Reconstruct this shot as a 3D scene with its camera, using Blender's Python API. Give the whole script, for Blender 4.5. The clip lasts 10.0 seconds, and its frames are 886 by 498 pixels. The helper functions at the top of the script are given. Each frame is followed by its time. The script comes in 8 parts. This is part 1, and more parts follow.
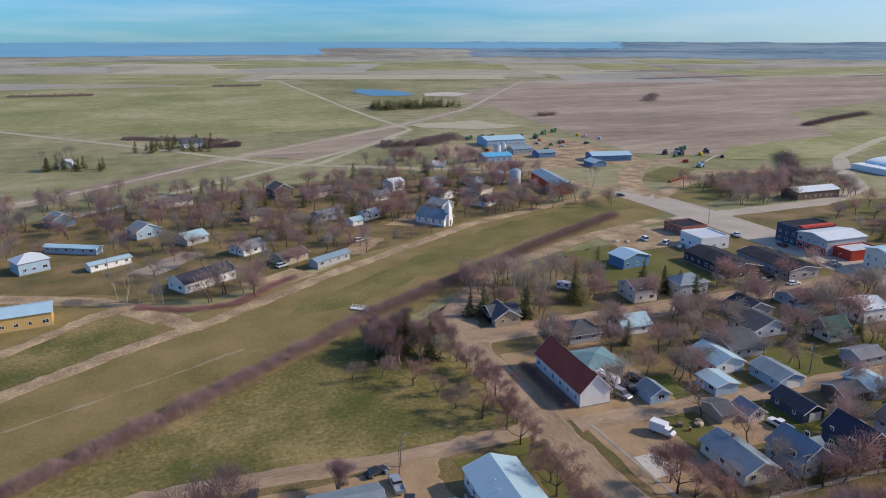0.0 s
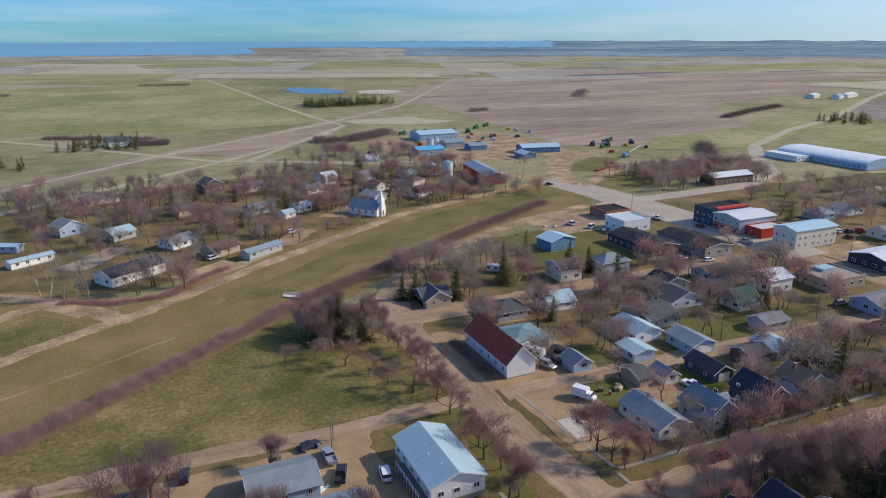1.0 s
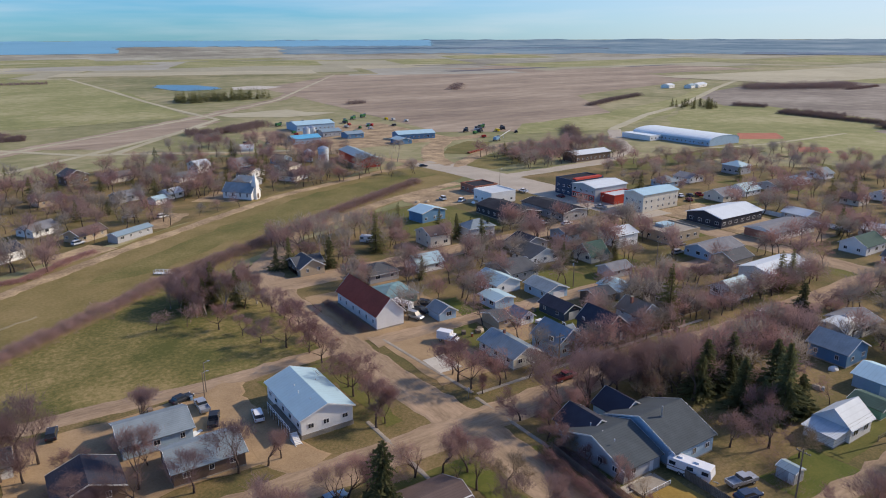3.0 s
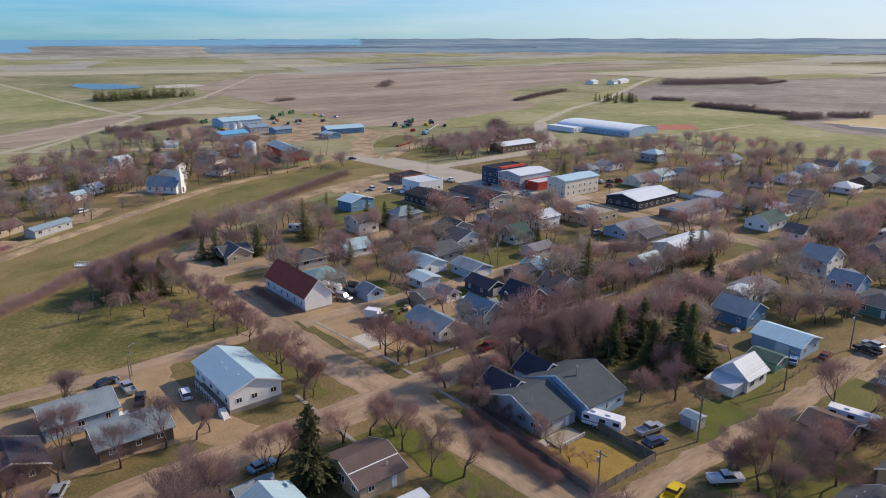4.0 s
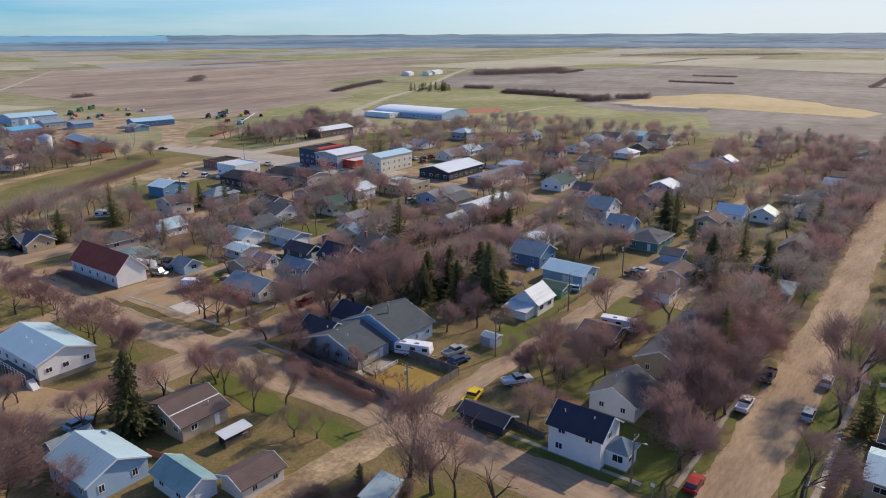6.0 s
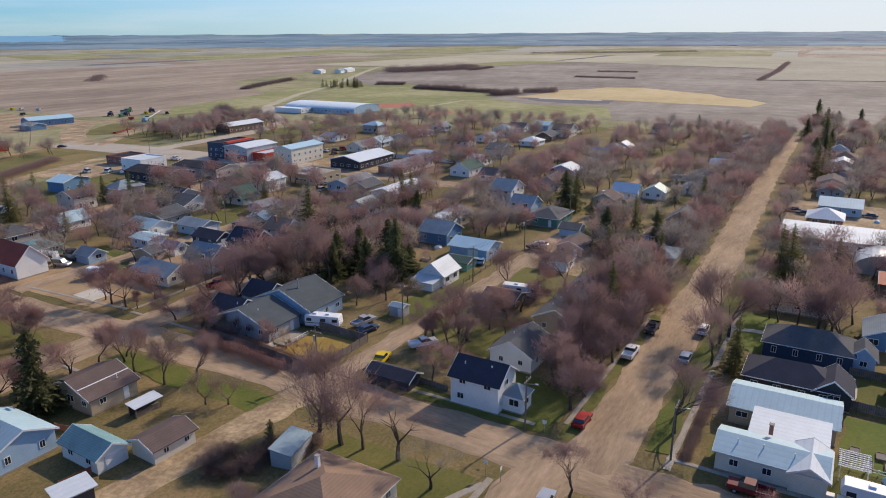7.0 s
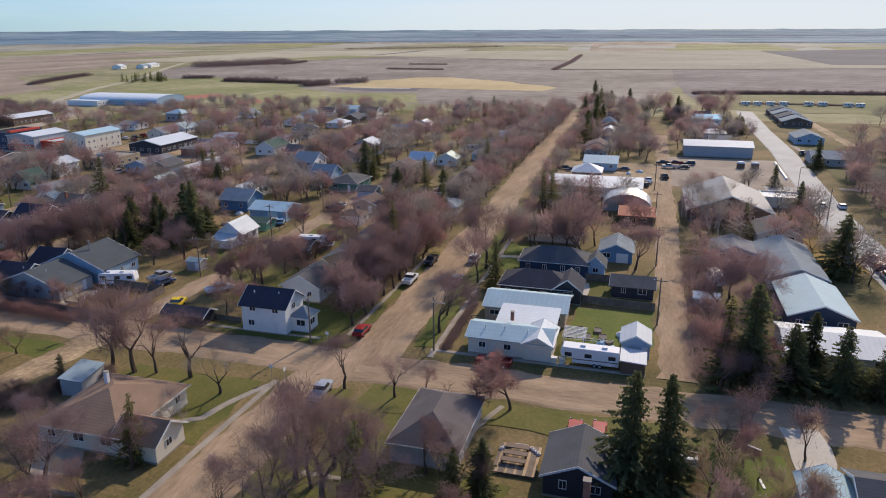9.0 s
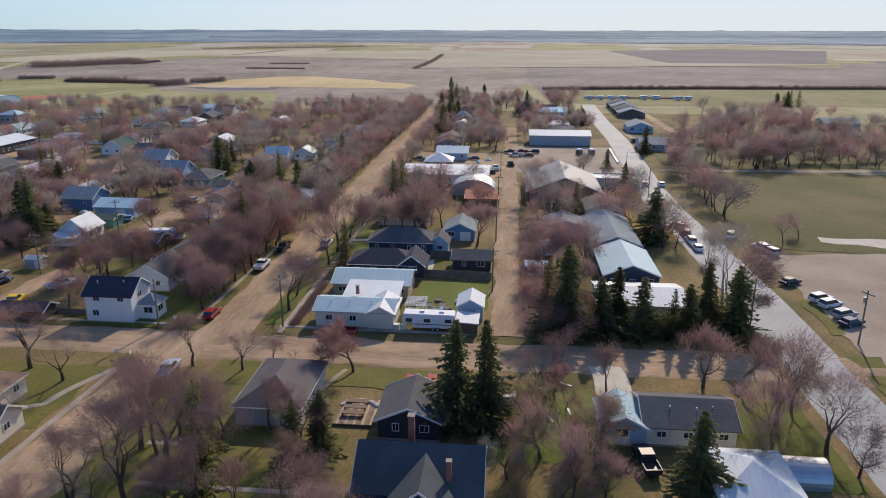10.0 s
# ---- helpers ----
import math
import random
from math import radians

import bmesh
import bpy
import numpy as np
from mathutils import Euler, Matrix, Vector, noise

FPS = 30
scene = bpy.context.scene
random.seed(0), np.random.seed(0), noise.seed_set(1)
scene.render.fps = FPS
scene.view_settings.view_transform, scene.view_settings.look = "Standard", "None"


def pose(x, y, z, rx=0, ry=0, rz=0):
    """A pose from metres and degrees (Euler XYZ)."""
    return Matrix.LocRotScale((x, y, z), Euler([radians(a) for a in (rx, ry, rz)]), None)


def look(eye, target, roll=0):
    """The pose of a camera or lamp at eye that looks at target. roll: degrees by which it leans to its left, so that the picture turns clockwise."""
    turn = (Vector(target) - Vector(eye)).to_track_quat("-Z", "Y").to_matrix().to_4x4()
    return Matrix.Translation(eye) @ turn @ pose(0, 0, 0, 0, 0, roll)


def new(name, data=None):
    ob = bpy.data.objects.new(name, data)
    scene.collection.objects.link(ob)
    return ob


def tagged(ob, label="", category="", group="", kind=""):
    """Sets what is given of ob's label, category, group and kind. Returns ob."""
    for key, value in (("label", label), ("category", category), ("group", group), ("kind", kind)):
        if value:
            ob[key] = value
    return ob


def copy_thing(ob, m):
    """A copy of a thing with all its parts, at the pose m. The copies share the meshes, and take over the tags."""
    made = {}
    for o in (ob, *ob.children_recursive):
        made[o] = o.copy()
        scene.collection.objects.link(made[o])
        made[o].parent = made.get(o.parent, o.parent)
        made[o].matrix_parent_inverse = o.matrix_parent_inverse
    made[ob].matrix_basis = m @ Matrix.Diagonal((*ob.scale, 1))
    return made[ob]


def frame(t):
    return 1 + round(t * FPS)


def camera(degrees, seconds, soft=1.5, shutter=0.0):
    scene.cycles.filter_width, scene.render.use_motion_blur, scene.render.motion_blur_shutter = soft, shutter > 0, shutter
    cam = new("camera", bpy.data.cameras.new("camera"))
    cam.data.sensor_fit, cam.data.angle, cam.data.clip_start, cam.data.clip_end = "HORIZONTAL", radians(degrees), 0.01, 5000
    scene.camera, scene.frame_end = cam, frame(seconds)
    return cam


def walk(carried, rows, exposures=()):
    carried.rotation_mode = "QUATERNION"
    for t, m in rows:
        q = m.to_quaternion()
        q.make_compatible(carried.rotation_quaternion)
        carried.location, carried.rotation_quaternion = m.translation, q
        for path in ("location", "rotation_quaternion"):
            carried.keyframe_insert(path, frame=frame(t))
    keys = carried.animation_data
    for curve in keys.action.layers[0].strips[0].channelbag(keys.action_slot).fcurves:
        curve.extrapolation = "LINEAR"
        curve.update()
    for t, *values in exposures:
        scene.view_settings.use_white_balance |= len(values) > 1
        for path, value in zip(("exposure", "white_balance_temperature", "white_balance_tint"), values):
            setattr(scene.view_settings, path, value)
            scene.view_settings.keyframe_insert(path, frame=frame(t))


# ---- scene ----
cam = camera(64.4, 10.0, 1.0)
PATH = [
    (0, (0.001, -0.002, 81.343), (0.626, 1.808, 80.767), -0.0),
    (0.5, (0.524, -3.242, 79.649), (1.235, -1.464, 79.072), -0.1),
    (1, (0.671, -6.312, 78.05), (1.455, -4.564, 77.473), -0.1),
    (1.5, (0.814, -9.966, 76.292), (1.668, -8.252, 75.716), -0.1),
    (2, (0.99, -13.428, 74.467), (1.912, -11.75, 73.891), -0.2),
    (2.5, (0.675, -16.647, 72.547), (1.666, -15.008, 71.97), -0.2),
    (4, (-1.303, -26.219, 67.208), (-0.099, -24.73, 66.63), -0.1),
    (4.5, (-2.3, -29.26, 65.474), (-1.005, -27.85, 64.895), -0.1),
    (5, (-3.759, -32.738, 63.913), (-2.375, -31.416, 63.332), -0.2),
    (5.5, (-5.081, -35.464, 62.415), (-3.621, -34.228, 61.831), -0.2),
    (7, (-11.249, -45.103, 57.225), (-9.597, -44.142, 56.638), -0.3),
    (7.5, (-13.896, -48.92, 55.416), (-12.188, -48.059, 54.829), -0.3),
    (8, (-16.605, -52.392, 53.951), (-14.853, -51.628, 53.361), -0.3),
    (8.5, (-19.516, -56.329, 52.255), (-17.722, -55.67, 51.663), -0.4),
    (9, (-22.769, -60.22, 50.321), (-20.933, -59.693, 49.728), -0.2),
    (9.5, (-26.339, -64.064, 49.039), (-24.458, -63.736, 48.444), -0.1),
    (10, (-30.174, -67.436, 48.654), (-28.272, -67.256, 48.062), 0.1),
]
EXPOSURES = ((0.0, 0.0, 6400, 16), (5.0, 0.12, 6780, 17), (10.0, 0.06, 6780, 18))
walk(cam, [(t, look(eye, target, roll)) for t, eye, target, roll in PATH], EXPOSURES)

# ---- light ----
SUN_EL, SUN_AZ = radians(32), radians(-14)         # the sun stands along +x, a little towards -y
to_sun = Vector((math.cos(SUN_EL) * math.cos(SUN_AZ), math.cos(SUN_EL) * math.sin(SUN_AZ), math.sin(SUN_EL)))
world = bpy.data.worlds.new("sky")
scene.world = world
world.use_nodes = True
wn = world.node_tree
sky = wn.nodes.new("ShaderNodeTexSky")
sky.sky_type, sky.sun_disc = "NISHITA", False
sky.sun_elevation, sky.sun_rotation = SUN_EL, radians(90) - SUN_AZ
sky.air_density, sky.dust_density, sky.ozone_density = 1.0, 0.1, 8.0
tint = wn.nodes.new("ShaderNodeMix")               # a clear northern sky, a little bluer than the model's
tint.data_type, tint.blend_type = "RGBA", "MULTIPLY"
tint.inputs[0].default_value, tint.inputs[7].default_value = 1.0, (0.61, 0.92, 1.10, 1)
wn.links.new(sky.outputs[0], tint.inputs[6])
haze = wn.nodes.new("ShaderNodeMix")               # the sky dims to a dull blue towards the skyline
haze.data_type, haze.blend_type = "RGBA", "MULTIPLY"
where = wn.nodes.new("ShaderNodeTexCoord")
axes = wn.nodes.new("ShaderNodeSeparateXYZ")
wn.links.new(where.outputs["Generated"], axes.inputs[0])
low = wn.nodes.new("ShaderNodeMapRange")
low.inputs[1].default_value, low.inputs[2].default_value, low.inputs[3].default_value, low.inputs[4].default_value = 0.0, 0.3, 1.0, 0.0
wn.links.new(axes.outputs[2], low.inputs[0])
wn.links.new(low.outputs[0], haze.inputs[0])
wn.links.new(tint.outputs[2], haze.inputs[6])
haze.inputs[7].default_value = (0.50, 0.71, 0.80, 1)
stretch = wn.nodes.new("ShaderNodeMapping")
stretch.inputs["Scale"].default_value = (2.2, 2.2, 26.0)
wn.links.new(where.outputs["Generated"], stretch.inputs["Vector"])
wisps = wn.nodes.new("ShaderNodeTexNoise")
wisps.inputs["Scale"].default_value, wisps.inputs["Detail"].default_value = 1.6, 5.0
wn.links.new(stretch.outputs[0], wisps.inputs["Vector"])
thin = wn.nodes.new("ShaderNodeMapRange")
thin.inputs[1].default_value, thin.inputs[2].default_value, thin.inputs[3].default_value, thin.inputs[4].default_value = 0.46, 0.78, 0.0, 0.32
wn.links.new(wisps.outputs["Fac"], thin.inputs[0])
cloud = wn.nodes.new("ShaderNodeMix")              # thin streaks of high cloud
cloud.data_type = "RGBA"
wn.links.new(thin.outputs[0], cloud.inputs[0])
wn.links.new(haze.outputs[2], cloud.inputs[6])
cloud.inputs[7].default_value = (5.2, 5.6, 6.0, 1)
glare = wn.nodes.new("ShaderNodeVectorMath")      # a thin veil of cloud that thickens towards the sun
glare.operation = "DOT_PRODUCT"
wn.links.new(where.outputs["Generated"], glare.inputs[0])
glare.inputs[1].default_value = (0.97, -0.25, 0.0)
thick = wn.nodes.new("ShaderNodeMapRange")
thick.inputs[1].default_value, thick.inputs[2].default_value, thick.inputs[3].default_value, thick.inputs[4].default_value = 0.15, 1.0, 0.0, 0.86
wn.links.new(glare.outputs["Value"], thick.inputs[0])
veil = wn.nodes.new("ShaderNodeMix")
veil.data_type = "RGBA"
wn.links.new(thick.outputs[0], veil.inputs[0])
wn.links.new(cloud.outputs[2], veil.inputs[6])
veil.inputs[7].default_value = (5.0, 5.3, 5.45, 1)
wn.links.new(veil.outputs[2], wn.nodes["Background"].inputs[0])
wn.nodes["Background"].inputs[1].default_value = 0.145
sun_data = bpy.data.lights.new("sun", "SUN")
sun_data.energy, sun_data.angle, sun_data.color = 3.8, radians(0.6), (1.0, 0.89, 0.71)
sun = new("sun", sun_data)
sun.matrix_world = look(to_sun * 400, (0, 0, 0))

# ---- materials ----
def mat(name, c1, c2, big=0.15, fine=3.0, rough=0.85, metal=0.0, bump=0.3, world_space=False, vary=0.0, bands=None, spec=0.3, c3=None, lo=0.35, hi=0.65, transmit=0.0, stretch=None):
    """A surface whose colour wanders between c1 and c2 at two scales, with fine relief. bands: (axis, period, depth) for laps, ribs or courses."""
    m = bpy.data.materials.new(name)
    m.use_nodes = True
    nt = m.node_tree
    n, l = nt.nodes, nt.links
    b = n["Principled BSDF"]
    b.inputs["Roughness"].default_value, b.inputs["Metallic"].default_value = rough, metal
    b.inputs["Specular IOR Level"].default_value = spec
    if world_space:
        co = n.new("ShaderNodeNewGeometry").outputs["Position"]
    else:
        co = n.new("ShaderNodeTexCoord").outputs["Object"]
    if stretch:
        mp = n.new("ShaderNodeMapping")
        mp.inputs["Scale"].default_value = stretch
        l.new(co, mp.inputs["Vector"])
        co = mp.outputs[0]

    def noise_tex(scale, detail, rgh=0.6):
        t = n.new("ShaderNodeTexNoise")
        t.inputs["Scale"].default_value, t.inputs["Detail"].default_value, t.inputs["Roughness"].default_value = scale, detail, rgh
        l.new(co, t.inputs["Vector"])
        return t.outputs["Fac"]
    n1, n2 = noise_tex(big, 5), noise_tex(fine, 6, 0.7)
    add = n.new("ShaderNodeMath")
    add.operation = "MULTIPLY_ADD"
    l.new(n2, add.inputs[0])
    add.inputs[1].default_value = 0.45
    sc = n.new("ShaderNodeMath")
    sc.operation = "MULTIPLY"
    l.new(n1, sc.inputs[0])
    sc.inputs[1].default_value = 0.55
    l.new(sc.outputs[0], add.inputs[2])
    ramp = n.new("ShaderNodeValToRGB")
    ramp.color_ramp.elements[0].position, ramp.color_ramp.elements[1].position = lo, hi
    ramp.color_ramp.elements[0].color, ramp.color_ramp.elements[1].color = (*c1, 1), (*c2, 1)
    if c3:
        e = ramp.color_ramp.elements.new((lo + hi) / 2)
        e.color = (*c3, 1)
    l.new(add.outputs[0], ramp.inputs[0])
    col = ramp.outputs[0]
    height = n2
    if bands:
        axis, period, depth = bands
        sep = n.new("ShaderNodeSeparateXYZ")
        l.new(co, sep.inputs[0])
        w = n.new("ShaderNodeMath")
        w.operation = "PINGPONG"
        l.new(sep.outputs[axis], w.inputs[0])
        w.inputs[1].default_value = period / 2
        q = n.new("ShaderNodeMath")
        q.operation = "LESS_THAN"
        l.new(w.outputs[0], q.inputs[0])
        q.inputs[1].default_value = period * 0.09
        mul = n.new("ShaderNodeMix")
        mul.data_type, mul.blend_type = "RGBA", "MULTIPLY"
        l.new(q.outputs[0], mul.inputs[0])
        l.new(col, mul.inputs[6])
        mul.inputs[7].default_value = (1 - depth, 1 - depth, 1 - depth, 1)
        col = mul.outputs[2]
        height = w.outputs[0]
    if vary:
        oi = n.new("ShaderNodeObjectInfo")
        hsv = n.new("ShaderNodeHueSaturation")
        mr = n.new("ShaderNodeMapRange")
        l.new(oi.outputs["Random"], mr.inputs[0])
        mr.inputs[3].default_value, mr.inputs[4].default_value = 1 - vary, 1 + vary
        l.new(mr.outputs[0], hsv.inputs["Value"])
        l.new(col, hsv.inputs["Color"])
        col = hsv.outputs[0]
    l.new(col, b.inputs["Base Color"])
    if bump:
        bp = n.new("ShaderNodeBump")
        bp.inputs["Strength"].default_value, bp.inputs["Distance"].default_value = bump, 0.05
        l.new(height, bp.inputs["Height"])
        l.new(bp.outputs[0], b.inputs["Normal"])
    if transmit:
        b.inputs["Transmission Weight"].default_value = transmit
    return m


def siding(name, c, d=0.12):
    return mat(name, tuple(v * (1 - d) for v in c), tuple(min(1, v * (1 + d * 0.5)) for v in c), 0.5, 5, 0.65, bump=0.25, bands=(2, 0.2, 0.12))


def shingle(name, c, d=0.22):
    return mat(name, tuple(v * (1 - d) for v in c), tuple(v * (1 + d) for v in c), 0.35, 9, 0.9, bump=0.5, bands=(2, 0.16, 0.18))


def tin(name, c, axis=1, rough=0.62, metal=0.2):
    return mat(name, tuple(v * 0.86 for v in c), c, 0.3, 2, rough, metal, 0.25, bands=(axis, 0.9, 0.07), spec=0.25)


M = {}
# ground
M["town"] = mat("town_ground", (0.095, 0.088, 0.028), (0.26, 0.18, 0.085), 0.06, 1.8, 0.95, world_space=True, bump=0.5, c3=(0.165, 0.125, 0.048), lo=0.4, hi=0.6)
M["lawn"] = mat("spring_lawn", (0.08, 0.09, 0.018), (0.18, 0.15, 0.045), 0.09, 1.8, 0.95, world_space=True, bump=0.5, c3=(0.12, 0.118, 0.027))
M["bright"] = mat("bright_new_grass", (0.07, 0.115, 0.014), (0.155, 0.17, 0.034), 0.14, 1.6, 0.95, world_space=True, bump=0.5)
M["green"] = mat("fresh_lawn", (0.062, 0.092, 0.012), (0.15, 0.145, 0.03), 0.12, 2.0, 0.95, world_space=True, bump=0.5)
M["turf"] = mat("dull_spring_turf", (0.066, 0.076, 0.018), (0.17, 0.135, 0.06), 0.03, 1.4, 0.95, world_space=True, bump=0.5, c3=(0.115, 0.105, 0.036), lo=0.4, hi=0.62)
M["park"] = mat("park_grass", (0.082, 0.088, 0.02), (0.30, 0.225, 0.095), 0.045, 0.9, 0.95, world_space=True, bump=0.5, c3=(0.165, 0.14, 0.043), lo=0.41, hi=0.60)
M["stripgrass"] = mat("strip_grass", (0.105, 0.105, 0.026), (0.25, 0.195, 0.075), 0.04, 1.2, 0.95, world_space=True, bump=0.5, c3=(0.165, 0.142, 0.044), lo=0.40, hi=0.62)
M["verge"] = mat("railway_grass", (0.135, 0.11, 0.034), (0.29, 0.21, 0.095), 0.05, 1.1, 0.95, world_space=True, bump=0.5, c3=(0.215, 0.165, 0.06))
M["gravel"] = mat("gravel", (0.19, 0.135, 0.078), (0.54, 0.40, 0.235), 0.11, 1.1, 0.95, world_space=True, bump=0.12, c3=(0.34, 0.245, 0.145), lo=0.38, hi=0.62)
M["gravelx"] = mat("gravel_along_x", (0.225, 0.155, 0.10), (0.46, 0.328, 0.218), 0.22, 1.9, 0.95, world_space=True, bump=0.12, c3=(0.335, 0.24, 0.152), lo=0.36, hi=0.64, stretch=(0.24, 1, 1))
M["gravely"] = mat("gravel_along_y", (0.225, 0.155, 0.10), (0.46, 0.328, 0.218), 0.22, 1.9, 0.95, world_space=True, bump=0.12, c3=(0.335, 0.24, 0.152), lo=0.36, hi=0.64, stretch=(1, 0.24, 1))
M["asphalt"] = mat("worn_asphalt", (0.262, 0.278, 0.28), (0.37, 0.39, 0.392), 0.08, 2.0, 0.75, world_space=True, bump=0.3)
M["paleroad"] = mat("pale_road", (0.34, 0.295, 0.235), (0.49, 0.43, 0.345), 0.08, 2.0, 0.9, world_space=True, bump=0.3)
M["dirt"] = mat("bare_dirt", (0.25, 0.165, 0.09), (0.44, 0.31, 0.175), 0.12, 3.0, 0.95, world_space=True, bump=0.4)
M["pad"] = mat("pale_slab", (0.44, 0.40, 0.33), (0.60, 0.56, 0.48), 0.25, 4, 0.9, world_space=True, bump=0.25)
M["lot"] = mat("grey_gravel_lot", (0.25, 0.20, 0.15), (0.40, 0.34, 0.265), 0.07, 3.0, 0.95, world_space=True, bump=0.3)
M["concrete"] = mat("concrete", (0.25, 0.215, 0.17), (0.40, 0.355, 0.29), 0.25, 4, 0.9, world_space=True, bump=0.25)
M["path"] = mat("worn_track", (0.20, 0.165, 0.085), (0.33, 0.27, 0.16), 0.05, 1.0, 0.95, world_space=True, bump=0.4)
M["yellowgrass"] = mat("dry_yellow_grass", (0.24, 0.15, 0.03), (0.36, 0.24, 0.06), 0.2, 2, 0.95, world_space=True, bump=0.6)
M["prairie"] = mat("prairie", (0.165, 0.17, 0.068), (0.36, 0.315, 0.18), 0.006, 0.05, 0.95, world_space=True, bump=0.4, c3=(0.25, 0.235, 0.112), lo=0.4, hi=0.6)
M["fieldgreen"] = mat("green_field", (0.19, 0.20, 0.07), (0.37, 0.335, 0.175), 0.008, 0.09, 0.95, world_space=True, bump=0.4, c3=(0.265, 0.26, 0.105), lo=0.4, hi=0.6)
M["fieldbrown"] = mat("ploughed_field", (0.21, 0.16, 0.118), (0.44, 0.355, 0.26), 0.012, 0.09, 0.95, world_space=True, bump=0.4, c3=(0.31, 0.24, 0.172), lo=0.38, hi=0.62, stretch=(0.3, 1, 1))
# fieldgrey and fieldeast are darkened for the stubble's shaded side, seen towards the sun
M["fieldgrey"] = mat("stubble_shade_field", (0.17, 0.142, 0.115), (0.33, 0.29, 0.235), 0.006, 0.05, 0.95, world_space=True, bump=0.4, c3=(0.245, 0.208, 0.168), lo=0.4, hi=0.6)
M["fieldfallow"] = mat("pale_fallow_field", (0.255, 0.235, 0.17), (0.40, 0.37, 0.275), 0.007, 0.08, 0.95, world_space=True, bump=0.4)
M["fieldeast"] = mat("stubble_shade_field_east", (0.135, 0.115, 0.105), (0.265, 0.232, 0.21), 0.006, 0.05, 0.95, world_space=True, bump=0.4, c3=(0.195, 0.168, 0.152), lo=0.4, hi=0.6)
M["fieldolive"] = mat("olive_playing_field", (0.135, 0.14, 0.05), (0.26, 0.225, 0.11), 0.012, 0.12, 0.95, world_space=True, bump=0.4, c3=(0.19, 0.18, 0.075), lo=0.4, hi=0.6)
M["fieldtan"] = mat("stubble_field", (0.335, 0.30, 0.20), (0.50, 0.455, 0.315), 0.007, 0.08, 0.95, world_space=True, bump=0.4)
# fieldpale and farland are paled, to hold the distance's haze in their colour
M["fieldpale"] = mat("haze_paled_field", (0.27, 0.25, 0.165), (0.41, 0.38, 0.265), 0.004, 0.03, 0.95, world_space=True, bump=0.3)
M["straw"] = mat("bright_straw", (0.42, 0.315, 0.15), (0.60, 0.47, 0.25), 0.012, 0.1, 0.95, world_space=True, bump=0.4)
M["fielddark"] = mat("dark_field", (0.095, 0.092, 0.10), (0.16, 0.152, 0.16), 0.006, 0.05, 0.95, world_space=True, bump=0.3)
# woodland tinted blue, its haze put into the base colour
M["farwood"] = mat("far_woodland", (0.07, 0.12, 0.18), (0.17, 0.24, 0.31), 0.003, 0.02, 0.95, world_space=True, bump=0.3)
M["outland"] = mat("outer_prairie", (0.185, 0.165, 0.125), (0.42, 0.405, 0.315), 0.0022, 0.013, 0.95, world_space=True, bump=0.2, c3=(0.29, 0.275, 0.205), lo=0.40, hi=0.60)
# blue haze painted into the colour of the farthest land
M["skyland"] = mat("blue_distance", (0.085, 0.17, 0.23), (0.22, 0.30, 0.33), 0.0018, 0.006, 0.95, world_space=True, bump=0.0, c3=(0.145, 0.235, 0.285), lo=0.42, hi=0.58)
M["farland"] = mat("haze_paled_prairie", (0.27, 0.255, 0.20), (0.42, 0.40, 0.33), 0.0025, 0.02, 0.95, world_space=True, bump=0.2)
# lake's base colour is brightened to hold the reflected sky
M["water"] = mat("lake_water", (0.15, 0.36, 0.46), (0.21, 0.43, 0.53), 0.002, 0.03, 0.45, world_space=True, bump=0.1, spec=0.4)
M["pondwater"] = mat("pond_water", (0.085, 0.18, 0.24), (0.13, 0.24, 0.30), 0.01, 0.08, 0.3, world_space=True, bump=0.1, spec=0.4)
M["redclay"] = mat("red_shale", (0.36, 0.12, 0.075), (0.47, 0.19, 0.12), 0.1, 1, 0.95, world_space=True)
# walls
M["white"] = siding("white_siding", (0.82, 0.82, 0.79), 0.08)
M["cream"] = siding("cream_siding", (0.72, 0.67, 0.56))
M["tan"] = siding("tan_siding", (0.46, 0.37, 0.26))
M["greyw"] = siding("grey_siding", (0.42, 0.43, 0.44))
M["bluew"] = siding("pale_blue_siding", (0.36, 0.50, 0.62))
M["blueg"] = siding("blue_siding", (0.12, 0.25, 0.40))
M["navyw"] = siding("navy_siding", (0.04, 0.065, 0.11))
M["greenw"] = siding("teal_green_siding", (0.09, 0.24, 0.20))
M["brownw"] = siding("brown_siding", (0.16, 0.11, 0.08))
M["dark"] = siding("dark_siding", (0.05, 0.05, 0.06))
M["yelw"] = siding("ochre_metal_wall", (0.62, 0.42, 0.16))
M["redw"] = siding("red_metal_wall", (0.50, 0.055, 0.03))
M["brick"] = mat("brick", (0.30, 0.115, 0.075), (0.43, 0.185, 0.125), 0.6, 6, 0.9, bump=0.4, bands=(2, 0.08, 0.25))
M["stone"] = mat("grey_cement_block", (0.36, 0.35, 0.33), (0.48, 0.47, 0.45), 0.5, 5, 0.9, bump=0.3, bands=(2, 0.2, 0.15))
# roofs
M["r_grey"] = shingle("grey_shingles", (0.21, 0.215, 0.23))
M["r_dark"] = shingle("charcoal_shingles", (0.095, 0.10, 0.108))
M["r_steel"] = shingle("steel_grey_shingles", (0.07, 0.085, 0.094))
M["r_navy"] = shingle("blue_black_shingles", (0.040, 0.043, 0.062))
M["r_brown"] = shingle("brown_shingles", (0.13, 0.092, 0.082))
M["r_umber"] = shingle("weathered_umber_shingles", (0.135, 0.118, 0.117))
M["r_tan"] = shingle("tan_shingles", (0.27, 0.18, 0.125))
